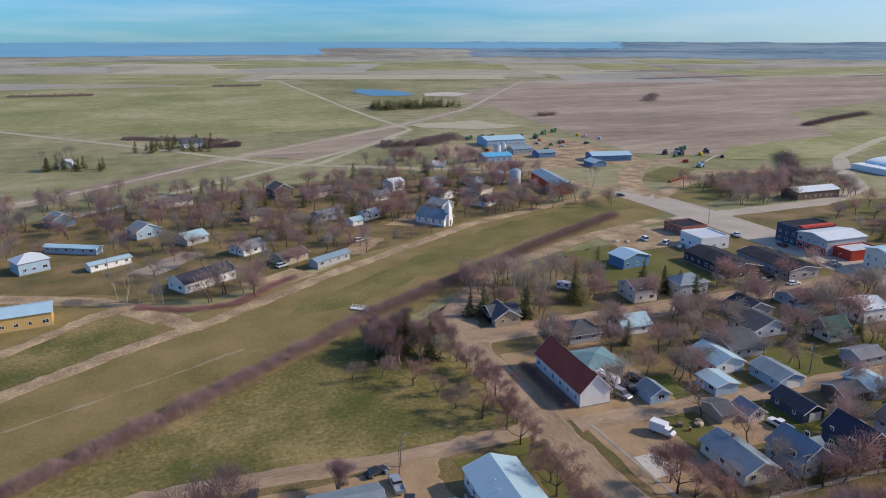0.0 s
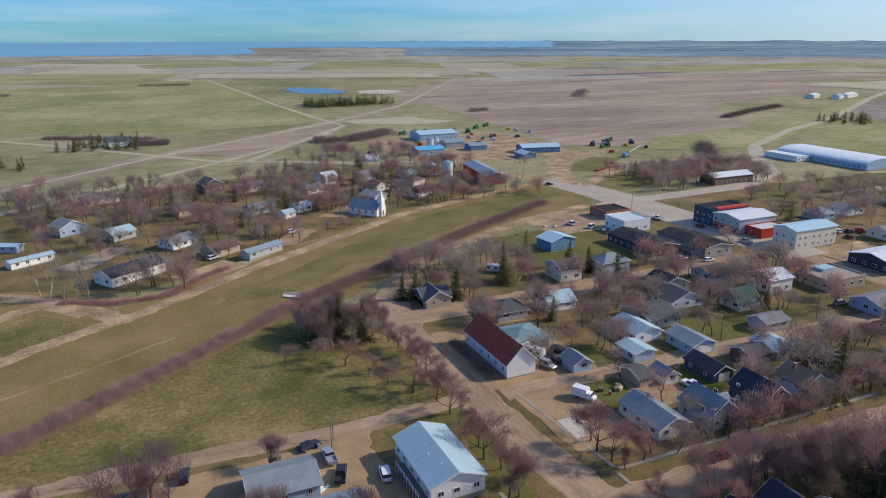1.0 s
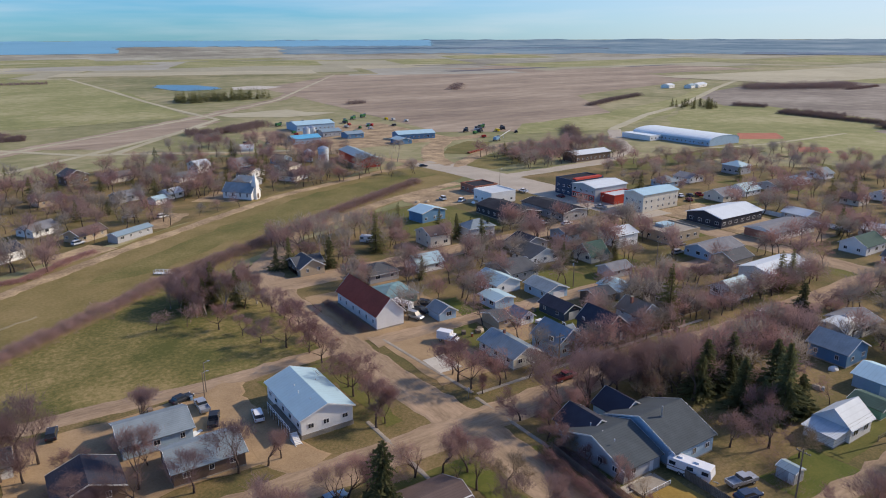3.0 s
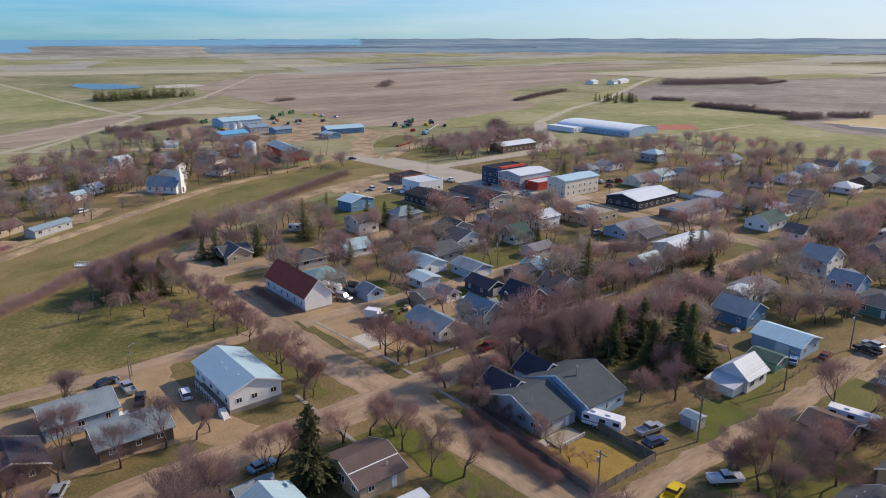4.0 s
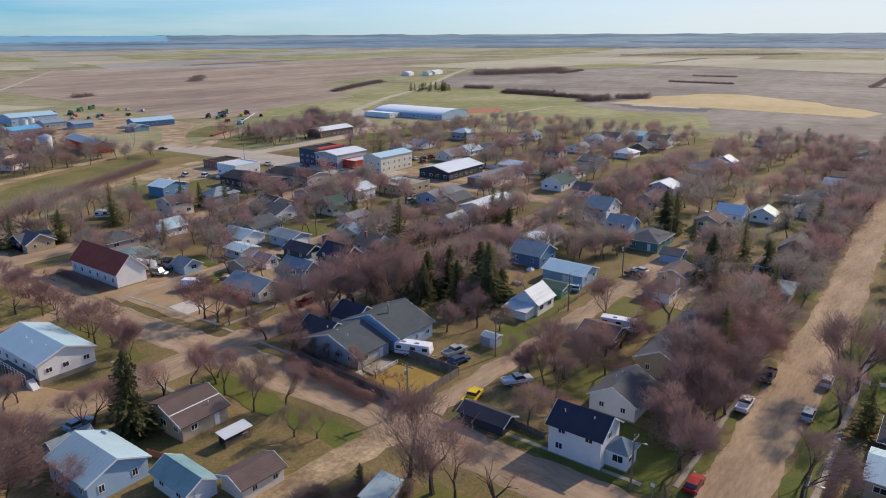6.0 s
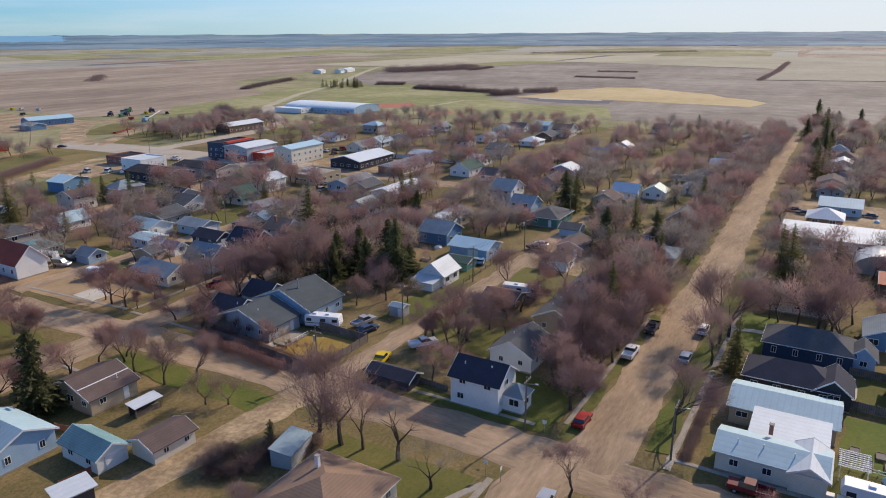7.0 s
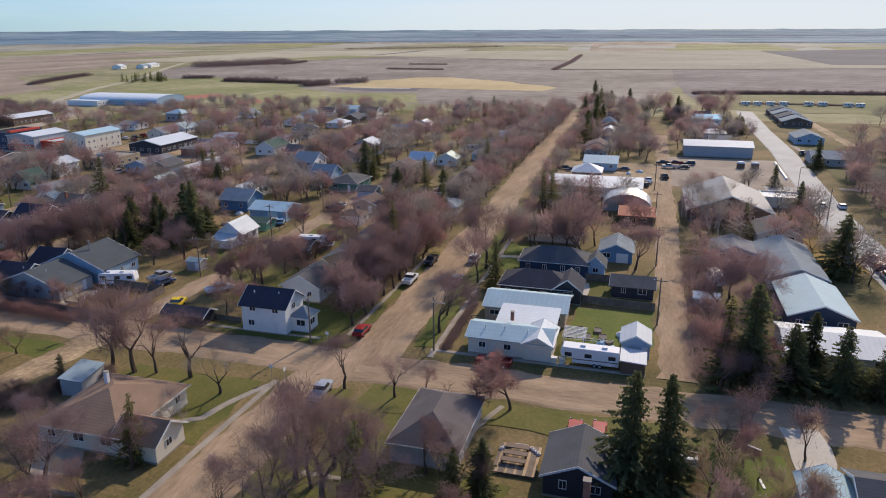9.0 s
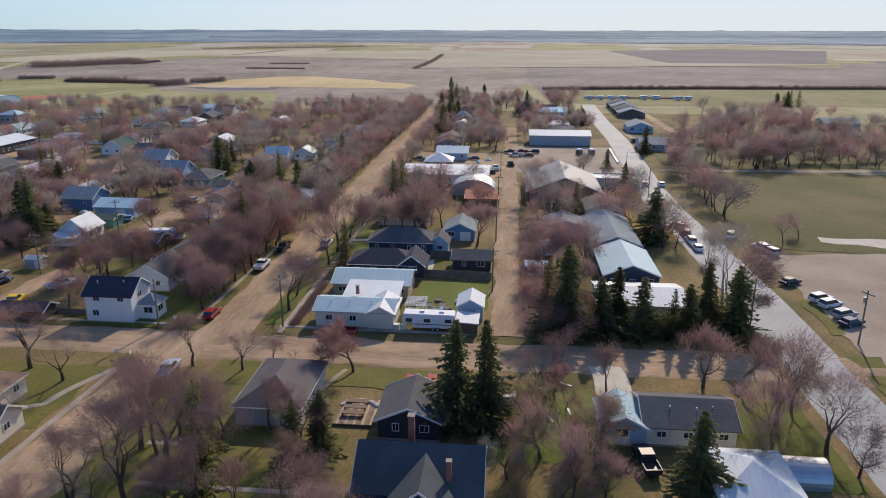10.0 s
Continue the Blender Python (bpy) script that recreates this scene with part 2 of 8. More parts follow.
M["r_red"] = shingle("dark_red_shingles", (0.37, 0.075, 0.045))
M["r_teal"] = shingle("worn_teal_shingles", (0.16, 0.29, 0.31))
M["r_slate"] = shingle("blue_grey_shingles", (0.22, 0.27, 0.30))
M["r_green"] = shingle("green_shingles", (0.05, 0.10, 0.085))
M["t_pale"] = tin("pale_blue_tin", (0.39, 0.55, 0.61), metal=0.05)
M["t_palex"] = tin("pale_blue_tin_across", (0.39, 0.55, 0.61), 0, 0.62, 0.05)
M["t_white"] = tin("white_tin", (0.60, 0.655, 0.69), metal=0.05, rough=0.65)
M["t_whitex"] = tin("white_tin_across", (0.68, 0.74, 0.77), 0, 0.65, 0.05)
M["t_teal"] = tin("faded_teal_tin", (0.33, 0.43, 0.41))
M["t_grey"] = tin("grey_tin", (0.27, 0.365, 0.42))
M["t_blue"] = tin("blue_tin", (0.42, 0.62, 0.71), metal=0.05)
M["t_cyan"] = tin("bright_blue_tin", (0.14, 0.48, 0.72))
M["t_dull"] = tin("dull_grey_tin", (0.27, 0.285, 0.295), metal=0.1)
# brighter tin for the arena, its curved roof's reflection put into the colour
M["t_arena"] = tin("reflection_pale_arena_tin", (0.74, 0.82, 0.85), metal=0.05)
M["t_rust"] = tin("rust_red_tin", (0.34, 0.09, 0.05), rough=0.6)
M["tar"] = mat("tar_roof", (0.022, 0.024, 0.031), (0.05, 0.052, 0.062), 0.2, 3, 0.95, bump=0.2, spec=0.1)
# small parts
M["trim"] = mat("white_paint", (0.70, 0.70, 0.69), (0.82, 0.82, 0.80), 1, 8, 0.6, bump=0.05)
M["glass"] = mat("dark_glass", (0.018, 0.022, 0.03), (0.04, 0.05, 0.06), 1, 3, 0.12, bump=0.0, spec=0.6)
M["wood"] = mat("weathered_wood", (0.16, 0.12, 0.09), (0.27, 0.22, 0.17), 0.8, 8, 0.9, bump=0.4, vary=0.15)
M["newwood"] = mat("raw_timber", (0.40, 0.28, 0.16), (0.52, 0.38, 0.24), 0.8, 8, 0.85, bump=0.3, vary=0.1)
M["board"] = mat("fence_boards", (0.15, 0.12, 0.095), (0.27, 0.225, 0.18), 0.8, 8, 0.9, bump=0.4, vary=0.2, bands=(0, 0.3, 0.45))
M["redboard"] = mat("red_brown_boards", (0.24, 0.085, 0.05), (0.36, 0.14, 0.085), 0.8, 8, 0.9, bump=0.4, vary=0.15)
M["rubber"] = mat("tyre_rubber", (0.015, 0.015, 0.015), (0.03, 0.03, 0.03), 2, 9, 0.9, bump=0.1)
M["steel"] = mat("galvanised_steel", (0.42, 0.44, 0.46), (0.55, 0.57, 0.58), 0.8, 6, 0.4, 0.7, 0.1)
M["bark"] = mat("bark", (0.058, 0.042, 0.034), (0.125, 0.092, 0.072), 1.5, 9, 0.95, bump=0.6, vary=0.2)
M["birch"] = mat("pale_bark", (0.30, 0.26, 0.21), (0.50, 0.45, 0.38), 1.5, 9, 0.95, bump=0.5, vary=0.15)


def twigs(name, c1, c2, vary=0.15):
    """Fine twigs, thin enough for light to come through from behind."""
    m = mat(name, c1, c2, 0.3, 5, 0.9, bump=0.0, vary=vary)
    n, l = m.node_tree.nodes, m.node_tree.links
    b = n["Principled BSDF"]
    tr = n.new("ShaderNodeBsdfTranslucent")
    l.new(b.inputs["Base Color"].links[0].from_socket, tr.inputs["Color"])
    mix = n.new("ShaderNodeMixShader")
    mix.inputs[0].default_value = 0.5
    l.new(b.outputs[0], mix.inputs[1])
    l.new(tr.outputs[0], mix.inputs[2])
    l.new(mix.outputs[0], n["Material Output"].inputs["Surface"])
    return m


M["twig"] = twigs("bare_twigs", (0.285, 0.188, 0.172), (0.445, 0.305, 0.285), 0.2)
M["twigred"] = twigs("budding_red_twigs", (0.285, 0.166, 0.152), (0.43, 0.262, 0.242), 0.18)
M["twigdark"] = twigs("dark_purple_twigs", (0.165, 0.118, 0.115), (0.27, 0.20, 0.192), 0.1)
# darker twig copies that put shade into the nearer crowns' colour
M["twigshaded"] = twigs("shaded_twigs", (0.22, 0.142, 0.132), (0.35, 0.232, 0.218), 0.2)
M["twigredshaded"] = twigs("shaded_red_twigs", (0.235, 0.134, 0.124), (0.365, 0.217, 0.20), 0.18)
M["twigtan"] = twigs("budding_tan_twigs", (0.25, 0.185, 0.12), (0.37, 0.285, 0.19), 0.18)
M["twiggrey"] = twigs("grey_twigs", (0.26, 0.222, 0.19), (0.40, 0.35, 0.305), 0.12)
M["needle"] = twigs("spruce_needles", (0.088, 0.096, 0.044), (0.225, 0.225, 0.095), 0.3)
# lighter olive copy of the needles, with sunlight put into its colour
M["needleolive"] = twigs("sunlit_colour_spruce_needles", (0.115, 0.115, 0.045), (0.26, 0.245, 0.09), 0.2)


def paint(name, c, rough=0.45, metal=0.0):
    return mat(name, tuple(v * 0.92 for v in c), c, 1.2, 9, rough, metal, 0.02, spec=0.3)


P = {"white": paint("white_car_paint", (0.78, 0.79, 0.80)), "red": paint("red_car_paint", (0.35, 0.02, 0.02)), "dark": paint("dark_car_paint", (0.03, 0.035, 0.045)),
     "navy": paint("navy_car_paint", (0.03, 0.06, 0.13)), "silver": paint("silver_car_paint", (0.45, 0.47, 0.50), 0.3, 0.4), "yellow": paint("yellow_car_paint", (0.72, 0.50, 0.01)),
     "maroon": paint("maroon_car_paint", (0.16, 0.02, 0.025)), "blue": paint("light_blue_car_paint", (0.22, 0.38, 0.52)), "green": paint("green_machine_paint", (0.04, 0.16, 0.05)), "black": paint("black_plastic", (0.015, 0.015, 0.017), 0.6)}

# ---- mesh helpers ----
def finish(name, bm, material, smooth=False):
    me = bpy.data.meshes.new(name)
    bm.normal_update()
    bm.to_mesh(me)
    bm.free()
    me.materials.append(material)
    if smooth:
        me.polygons.foreach_set("use_smooth", [True] * len(me.polygons))
    return me


def part(name, bm, material, parent, label="", m=None):
    """One mesh object under a thing or a part."""
    ob = new(name, finish(name, bm, material) if isinstance(bm, bmesh.types.BMesh) else bm)
    ob.parent = parent
    if m is not None:
        ob.matrix_local = m
    if label:
        tagged(ob, label)
    return ob


def root(name, x, y, z=0.0, rot=0.0, label="", category="", group="", kind=""):
    ob = new(name)
    ob.empty_display_size = 0.3
    ob.matrix_world = pose(x, y, z, 0, 0, rot)
    return tagged(ob, label, category, group, kind)


def box(bm, x0, y0, z0, x1, y1, z1, bevel=0.0):
    vs = [bm.verts.new(c) for c in ((x0, y0, z0), (x1, y0, z0), (x1, y1, z0), (x0, y1, z0), (x0, y0, z1), (x1, y0, z1), (x1, y1, z1), (x0, y1, z1))]
    fs = [bm.faces.new([vs[i] for i in f]) for f in ((3, 2, 1, 0), (4, 5, 6, 7), (0, 1, 5, 4), (1, 2, 6, 5), (2, 3, 7, 6), (3, 0, 4, 7))]
    if bevel:
        es = {e for f in fs for e in f.edges}
        bmesh.ops.bevel(bm, geom=list(es), offset=bevel, segments=1, affect="EDGES")
    return bm


def boxes(*bs):
    bm = bmesh.new()
    for b in bs:
        box(bm, *b)
    return bm


def solid(bm, bottom, top):
    """A closed body between two outlines of the same number of corners."""
    lo, hi = [bm.verts.new(v) for v in bottom], [bm.verts.new(v) for v in top]
    n = len(lo)
    bm.faces.new(lo[::-1])
    bm.faces.new(hi)
    for i in range(n):
        bm.faces.new((lo[i], lo[(i + 1) % n], hi[(i + 1) % n], hi[i]))
    return bm


def slab(bm, quad, t):
    """A board t thick under a flat outline."""
    q = [Vector(v) for v in quad]
    nrm = (q[1] - q[0]).cross(q[2] - q[0]).normalized()
    if nrm.z < 0:
        q.reverse()
        nrm = -nrm
    return solid(bm, [v - nrm * t for v in q], q)


def tube(bm, a, b, r0, r1, sides=6, caps=True):
    a, b = Vector(a), Vector(b)
    d = (b - a).normalized()
    s = d.orthogonal().normalized()
    u = d.cross(s)
    ring = lambda c, r: [bm.verts.new(c + (s * math.cos(k) + u * math.sin(k)) * r) for k in (2 * math.pi * i / sides for i in range(sides))]
    lo, hi = ring(a, r0), ring(b, r1)
    for i in range(sides):
        bm.faces.new((lo[i], lo[(i + 1) % sides], hi[(i + 1) % sides], hi[i]))
    if caps:
        bm.faces.new(lo[::-1])
        bm.faces.new(hi)
    return bm

# ---- ground ----
CX, CY, R_FLAT, R_END, RISE = 100.0, 50.0, 1500.0, 4700.0, 52.0


def zg(x, y):
    """The land: flat round the town, bent up far out to fit the camera's skyline."""
    r = math.hypot(x - CX, y - CY)
    return 0.0 if r < R_FLAT else RISE * ((r - R_FLAT) / (R_END - R_FLAT)) ** 2


def ring_sheet(name, r0, r1, a0, a1, material, lift, nr=24, na=24, ragged=0.0, seed=0):
    """A sector of land that follows the ground; angles in degrees from +x."""
    bm = bmesh.new()
    grid = []
    full = a1 - a0 >= 360
    rnd = random.Random(seed)
    na = max(na, int((a1 - a0) / 1.5))
    for i in range(nr + 1):
        row = []
        for j in range(na + (0 if full else 1)):
            k = i / nr
            r = r0 + (r1 - r0) * (k if r1 / max(r0, 1) < 4 else k ** 2)
            a = radians(a0 + (a1 - a0) * j / na)
            if ragged and i in (0, nr):
                r *= 1 + ragged * (rnd.random() - 0.5)
            if ragged and not full and j in (0, na):
                a += ragged * 0.3 * (rnd.random() - 0.5)
            x, y = CX + r * math.cos(a), CY + r * math.sin(a)
            row.append(bm.verts.new((x, y, zg(x, y) + lift)))
        grid.append(row)
    m = len(grid[0])
    for i in range(nr):
        for j in range(na):
            q = (grid[i][j], grid[i + 1][j], grid[i + 1][(j + 1) % m], grid[i][(j + 1) % m])
            bm.faces.new(q)
    return new(name, finish(name, bm, material, True))


ground = ring_sheet("ground", 2.0, R_END, 0, 360, M["prairie"], 0.0, 60, 120)
bm = bmesh.new()
bmesh.ops.create_circle(bm, cap_ends=True, radius=2.0, segments=120)
bmesh.ops.translate(bm, verts=bm.verts, vec=(CX, CY, 0))
bm.from_mesh(ground.data)
bmesh.ops.remove_doubles(bm, verts=bm.verts, dist=0.001)
bm.to_mesh(ground.data)
bm.free()
tagged(ground, "flat spring prairie in green and straw tones", "ground", kind="structure")


def patch(name, outline, material, lift, label, category="grass", step=6.0, ragged=0.8, seed=1, kind="structure"):
    """A flat piece of ground with a slightly ragged edge."""
    rnd = random.Random(seed)
    pts = []
    n = len(outline)
    for i in range(n):
        a, b = Vector(outline[i]), Vector(outline[(i + 1) % n])
        k = max(1, int((b - a).length / step))
        for j in range(k):
            p = a.lerp(b, j / k)
            pts.append((p.x + rnd.uniform(-ragged, ragged), p.y + rnd.uniform(-ragged, ragged)))
    bm = bmesh.new()
    lo = [bm.verts.new((x, y, zg(x, y) + lift)) for x, y in pts]
    bm.faces.new(lo)
    bmesh.ops.triangulate(bm, faces=bm.faces[:])
    ob = new(name, finish(name, bm, material))
    for p in ob.data.polygons:
        if p.normal.z < 0:
            p.flip()
    return tagged(ob, label, category, kind=kind)


def strip(name, pts, width, material, lift, label, category="road", ragged=0.55, step=2.6, seed=2):
    """A road or path along a line of points, slightly cambered, with worn edges."""
    rnd = random.Random(seed)
    line = []
    for a, b in zip(pts[:-1], pts[1:]):
        a, b = Vector(a[:2]), Vector(b[:2])
        k = max(1, int((b - a).length / step))
        line += [a.lerp(b, j / k) for j in range(k)]
    line.append(Vector(pts[-1][:2]))
    bm = bmesh.new()
    rows = []
    for i, p in enumerate(line):
        d = (line[min(i + 1, len(line) - 1)] - line[max(i - 1, 0)]).normalized()
        s = Vector((-d.y, d.x))
        w = width / 2
        a, b = w + rnd.uniform(-ragged, ragged), w + rnd.uniform(-ragged, ragged)
        row = []
        e = min(0.7, width * 0.12)
        for off, dz in ((-a - e, -0.1), (-a, 0), (0, 0.03), (b, 0), (b + e, -0.1)):
            q = p + s * off
            row.append(bm.verts.new((q.x, q.y, zg(q.x, q.y) + lift + dz)))
        rows.append(row)
    for r0, r1 in zip(rows[:-1], rows[1:]):
        for j in range(4):
            bm.faces.new((r0[j], r1[j], r1[j + 1], r0[j + 1]))
    ob = new(name, finish(name, bm, material))
    for p in ob.data.polygons:
        if p.normal.z < 0:
            p.flip()
    return tagged(ob, label, category, kind="structure")


def rect(x0, y0, x1, y1):
    return [(x0, y0), (x1, y0), (x1, y1), (x0, y1)]


# the town's own soil, leaf litter and thin grass
patch("ground_town", [(-30, -190), (420, -190), (430, 60), (420, 150), (330, 270), (205, 262), (96, 215), (40, 172), (-60, 105), (-70, -60)], M["town"], 0.03, "leaf litter and thin spring grass between the houses", "ground", 12, 2.5)
patch("ground_across", [(-120, 205), (-55, 235), (0, 228), (60, 262), (190, 332), (205, 400), (90, 420), (-10, 390), (-130, 330)], M["town"], 0.03, "thin grass and bare yards across the railway strip", "ground", 10, 2.5)
patch("park_field", [(-60, 95), (-40, 128), (0, 158), (45, 192), (62, 180), (60, 124), (-14, 118)], M["park"], 0.05, "mown park field with dry straw patches", "grass", 6, 1.2)
patch("strip_base", [(-190, 70), (-60, 112), (-30, 130), (80, 210), (206, 276), (240, 300), (225, 336), (172, 318), (115, 296), (34, 242), (-8, 214), (-30, 240), (-110, 270), (-190, 200)], M["verge"], 0.04, "dry olive grass beside the railway strip", "grass", 8, 1.2)
patch("railway_strip", [(-130, 85), (-60, 118), (-38, 132), (78, 215), (186, 281), (206, 290), (202, 318), (120, 284), (40, 226), (0, 196), (-55, 160), (-150, 110)], M["verge"], 0.07, "wide strip of olive dry grass where the railway ran", "grass", 7, 1.2)
patch("strip_green", [(70, 226), (115, 252), (186, 288), (204, 293), (200, 316), (120, 281), (60, 238), (20, 205), (40, 205)], M["stripgrass"], 0.09, "greener end of the grass strip", "grass", 6, 1.5)
patch("west_green", [(-50, 172), (-28, 190), (-16, 203), (-22, 212), (-34, 222), (-62, 196), (-70, 175)], M["park"], 0.08, "small green between gravel tracks", "grass", 5, 1)

# streets
strip("road_market", [(70.5, -190), (70.5, -110), (70, -20), (71, 30), (69.5, 76), (67, 100), (65.5, 130), (65, 158), (70, 190), (84, 208)], 8.6, M["gravely"], 0.10, "wide tan gravel street with worn wheel tracks")
strip("road_south", [(70, -20.3), (170, -20.5), (300, -17), (442, -15.5)], 7.8, M["gravelx"], 0.115, "long straight gravel street into the fields")
strip("road_south_west", [(-60, -12.5), (20, -13.5), (50, -14.6), (66, -15.6), (74, -17)], 8.0, M["gravelx"], 0.12, "gravel street running under bare trees")
strip("road_north", [(-30, 73), (30, 76), (72, 76.5), (160, 76.5), (330, 78)], 7.2, M["gravelx"], 0.13, "gravel residential street")
strip("alley_near", [(76, 27), (90, 26.5), (130, 25), (178, 25), (192, 24)], 4.0, M["gravelx"], 0.105, "narrow gravel back alley")
strip("alley_far", [(192, 24), (230, 27), (330, 26)], 2.6, M["gravelx"], 0.104, "narrow far end of the back alley")
strip("alley_west", [(66, 28), (40, 30), (20, 33), (-10, 34)], 5.5, M["gravel"], 0.106, "curving gravel lane behind houses")
strip("alley_hall", [(72, 120), (100, 119), (127, 118), (160, 117), (205, 116)], 5.4, M["gravelx"], 0.107, "gravel back alley beside the red-roofed hall")
strip("alley_south", [(78, -67.8), (150, -67.6), (265, -68), (345, -68)], 4.6, M["gravelx"], 0.108, "gravel back alley with a worn centre")
strip("road_east", [(10, -114.5), (60, -114.5), (92, -115), (140, -114.0), (168, -112.6), (199, -112.9), (242, -114.9), (304, -117.6), (378, -117.8), (470, -120)], 8.4, M["asphalt"], 0.14, "pale worn asphalt street", ragged=0.12)
strip("road_main_south", [(226, 60), (226, 120), (226, 168)], 9.0, M["gravely"], 0.119, "gravel end of main street")
strip("road_main", [(226, 165), (226, 200), (224, 260), (222, 300), (218, 330)], 22.0, M["paleroad"], 0.125, "broad pale main street", ragged=0.2)
strip("road_cross", [(205, 264), (240, 268), (300, 271), (350, 292), (385, 335), (426, 376)], 9.0, M["paleroad"], 0.128, "pale road leading past the elevator site")
strip("road_elevator", [(222, 312), (230, 338), (250, 370), (280, 402), (318, 404)], 13.0, M["gravel"], 0.126, "pale gravel yard road")
strip("road_between", [(224, 306), (262, 335), (304, 362), (330, 354), (400, 330)], 8.0, M["gravel"], 0.1265, "pale gravel road between grass islands")
strip("road_yards", [(222, 320), (205, 350), (190, 395), (150, 418), (72, 468)], 9.0, M["gravel"], 0.127, "gravel road to the farm yards")
strip("road_third", [(66, 171), (120, 172), (170, 173), (212, 174)], 9.0, M["gravelx"], 0.131, "gravel street under bare trees")
strip("road_park", [(-60, 122), (-11, 122), (16, 121), (36, 119.5), (52, 121), (66, 122)], 4.6, M["gravelx"], 0.111, "gravel lane along the park")
strip("lane_bilevel", [(36, 120), (33, 112), (34, 104), (37, 96), (36, 88), (40, 80)], 8.0, M["dirt"], 0.109, "bare dirt yard drive")
strip("road_rail", [(-130, 130), (-50, 175), (-27, 192), (-4, 205), (34, 235), (76, 264), (115, 290), (172, 313), (215, 330)], 4.8, M["gravel"], 0.113, "gravel road beside the grass strip")
strip("road_rail_spur", [(-8, 205), (-20, 222), (-36, 236), (-62, 247), (-110, 262)], 6.0, M["gravel"], 0.116, "gravel spur towards the houses")
strip("road_west_loop", [(-72, 188), (-50, 206), (-36, 222), (-28, 226), (-16, 212)], 4.5, M["gravel"], 0.117, "curving gravel track")
strip("path_strip", [(-50, 155), (-15, 172), (6, 184)], 0.6, M["path"], 0.10, "faint worn track in dry grass", "path")
strip("road_hedge", [(84, 208), (96, 226), (120, 236), (150, 252), (178, 262), (200, 268)], 5.5, M["gravel"], 0.118, "gravel lane beside a hedge")
strip("road_prairie", [(72, 466), (118, 532), (184, 626), (176, 720), (170, 858), (167, 1030), (146, 1750), (140, 2240)], 5.0, M["fieldtan"], 0.25, "straight gravel road across the prairie", step=30)
strip("road_prairie_diagonal", [(-60, 362), (-18, 400), (53, 468), (133, 552), (160, 580)], 4.5, M["fieldtan"], 0.23, "pale gravel prairie lane", step=20)
strip("road_prairie_west", [(-400, 1000), (-123, 676), (-54, 600), (52, 474), (72, 464), (140, 428), (170, 416)], 5.0, M["fieldtan"], 0.22, "pale gravel prairie road", step=20)
patch("field_rough", [(35, 512), (92, 568), (168, 636), (182, 606), (135, 556), (72, 488)], M["fieldbrown"], 0.16, "rough brown dry grass between two roads", "field", 10, 2)
RAIL = [(-300, 280), (-79, 408), (-37, 450), (18, 510), (92, 576), (173, 650), (304, 792), (432, 1000), (661, 1370)]
strip("rail_verge", RAIL, 17.0, M["fieldbrown"], 0.17, "brown grassy verge of the old rail bed", "verge", step=14, ragged=2.0)
strip("rail_bed", RAIL, 4.0, M["fieldtan"], 0.24, "old rail bed across the prairie", "path", step=20)
strip("road_arena", [(420, 370), (428, 378), (525, 431), (645, 482), (888, 618), (1038, 696), (1237, 777), (1400, 812), (1800, 830)], 7.0, M["fieldtan"], 0.2, "straight pale road out of town", step=20)
strip("lane_diamond", [(403, 269), (452, 258), (548, 257)], 3.5, M["fieldtan"], 0.15, "pale lane past the ball diamonds")
strip("lane_far", [(330, -150), (420, -149), (520, -149)], 4.0, M["gravel"], 0.11, "gravel lane by the outer houses")
strip("path_cross", [(231, -123), (236, -205), (238, -330)], 3.2, M["concrete"], 0.10, "straight pale path beside the sports field", "path")
for i, (a, b) in enumerate((((75.6, -29.6), (170, -29.8)), ((80, -13.6), (128, -13.8)), ((78.5, -29), (78.5, -62)), ((77.6, -9.5), (77.6, 22)), ((62, -9.6), (24, -8.6)), ((34, -27), (34, -47)), ((42, -24), (42, -33)), ((55.5, -41), (63.6, -44)),
                            ((77, 62), (77, 84)), ((77.5, 86), (75, 120)), ((78, 85.2), (150, 84.8)), ((54, 88), (54, 66)))):
    strip("pavement", [a, b], 0.8, M["concrete"], 0.12, "narrow cracked concrete pavement", "pavement", 0.06, seed=20 + i)

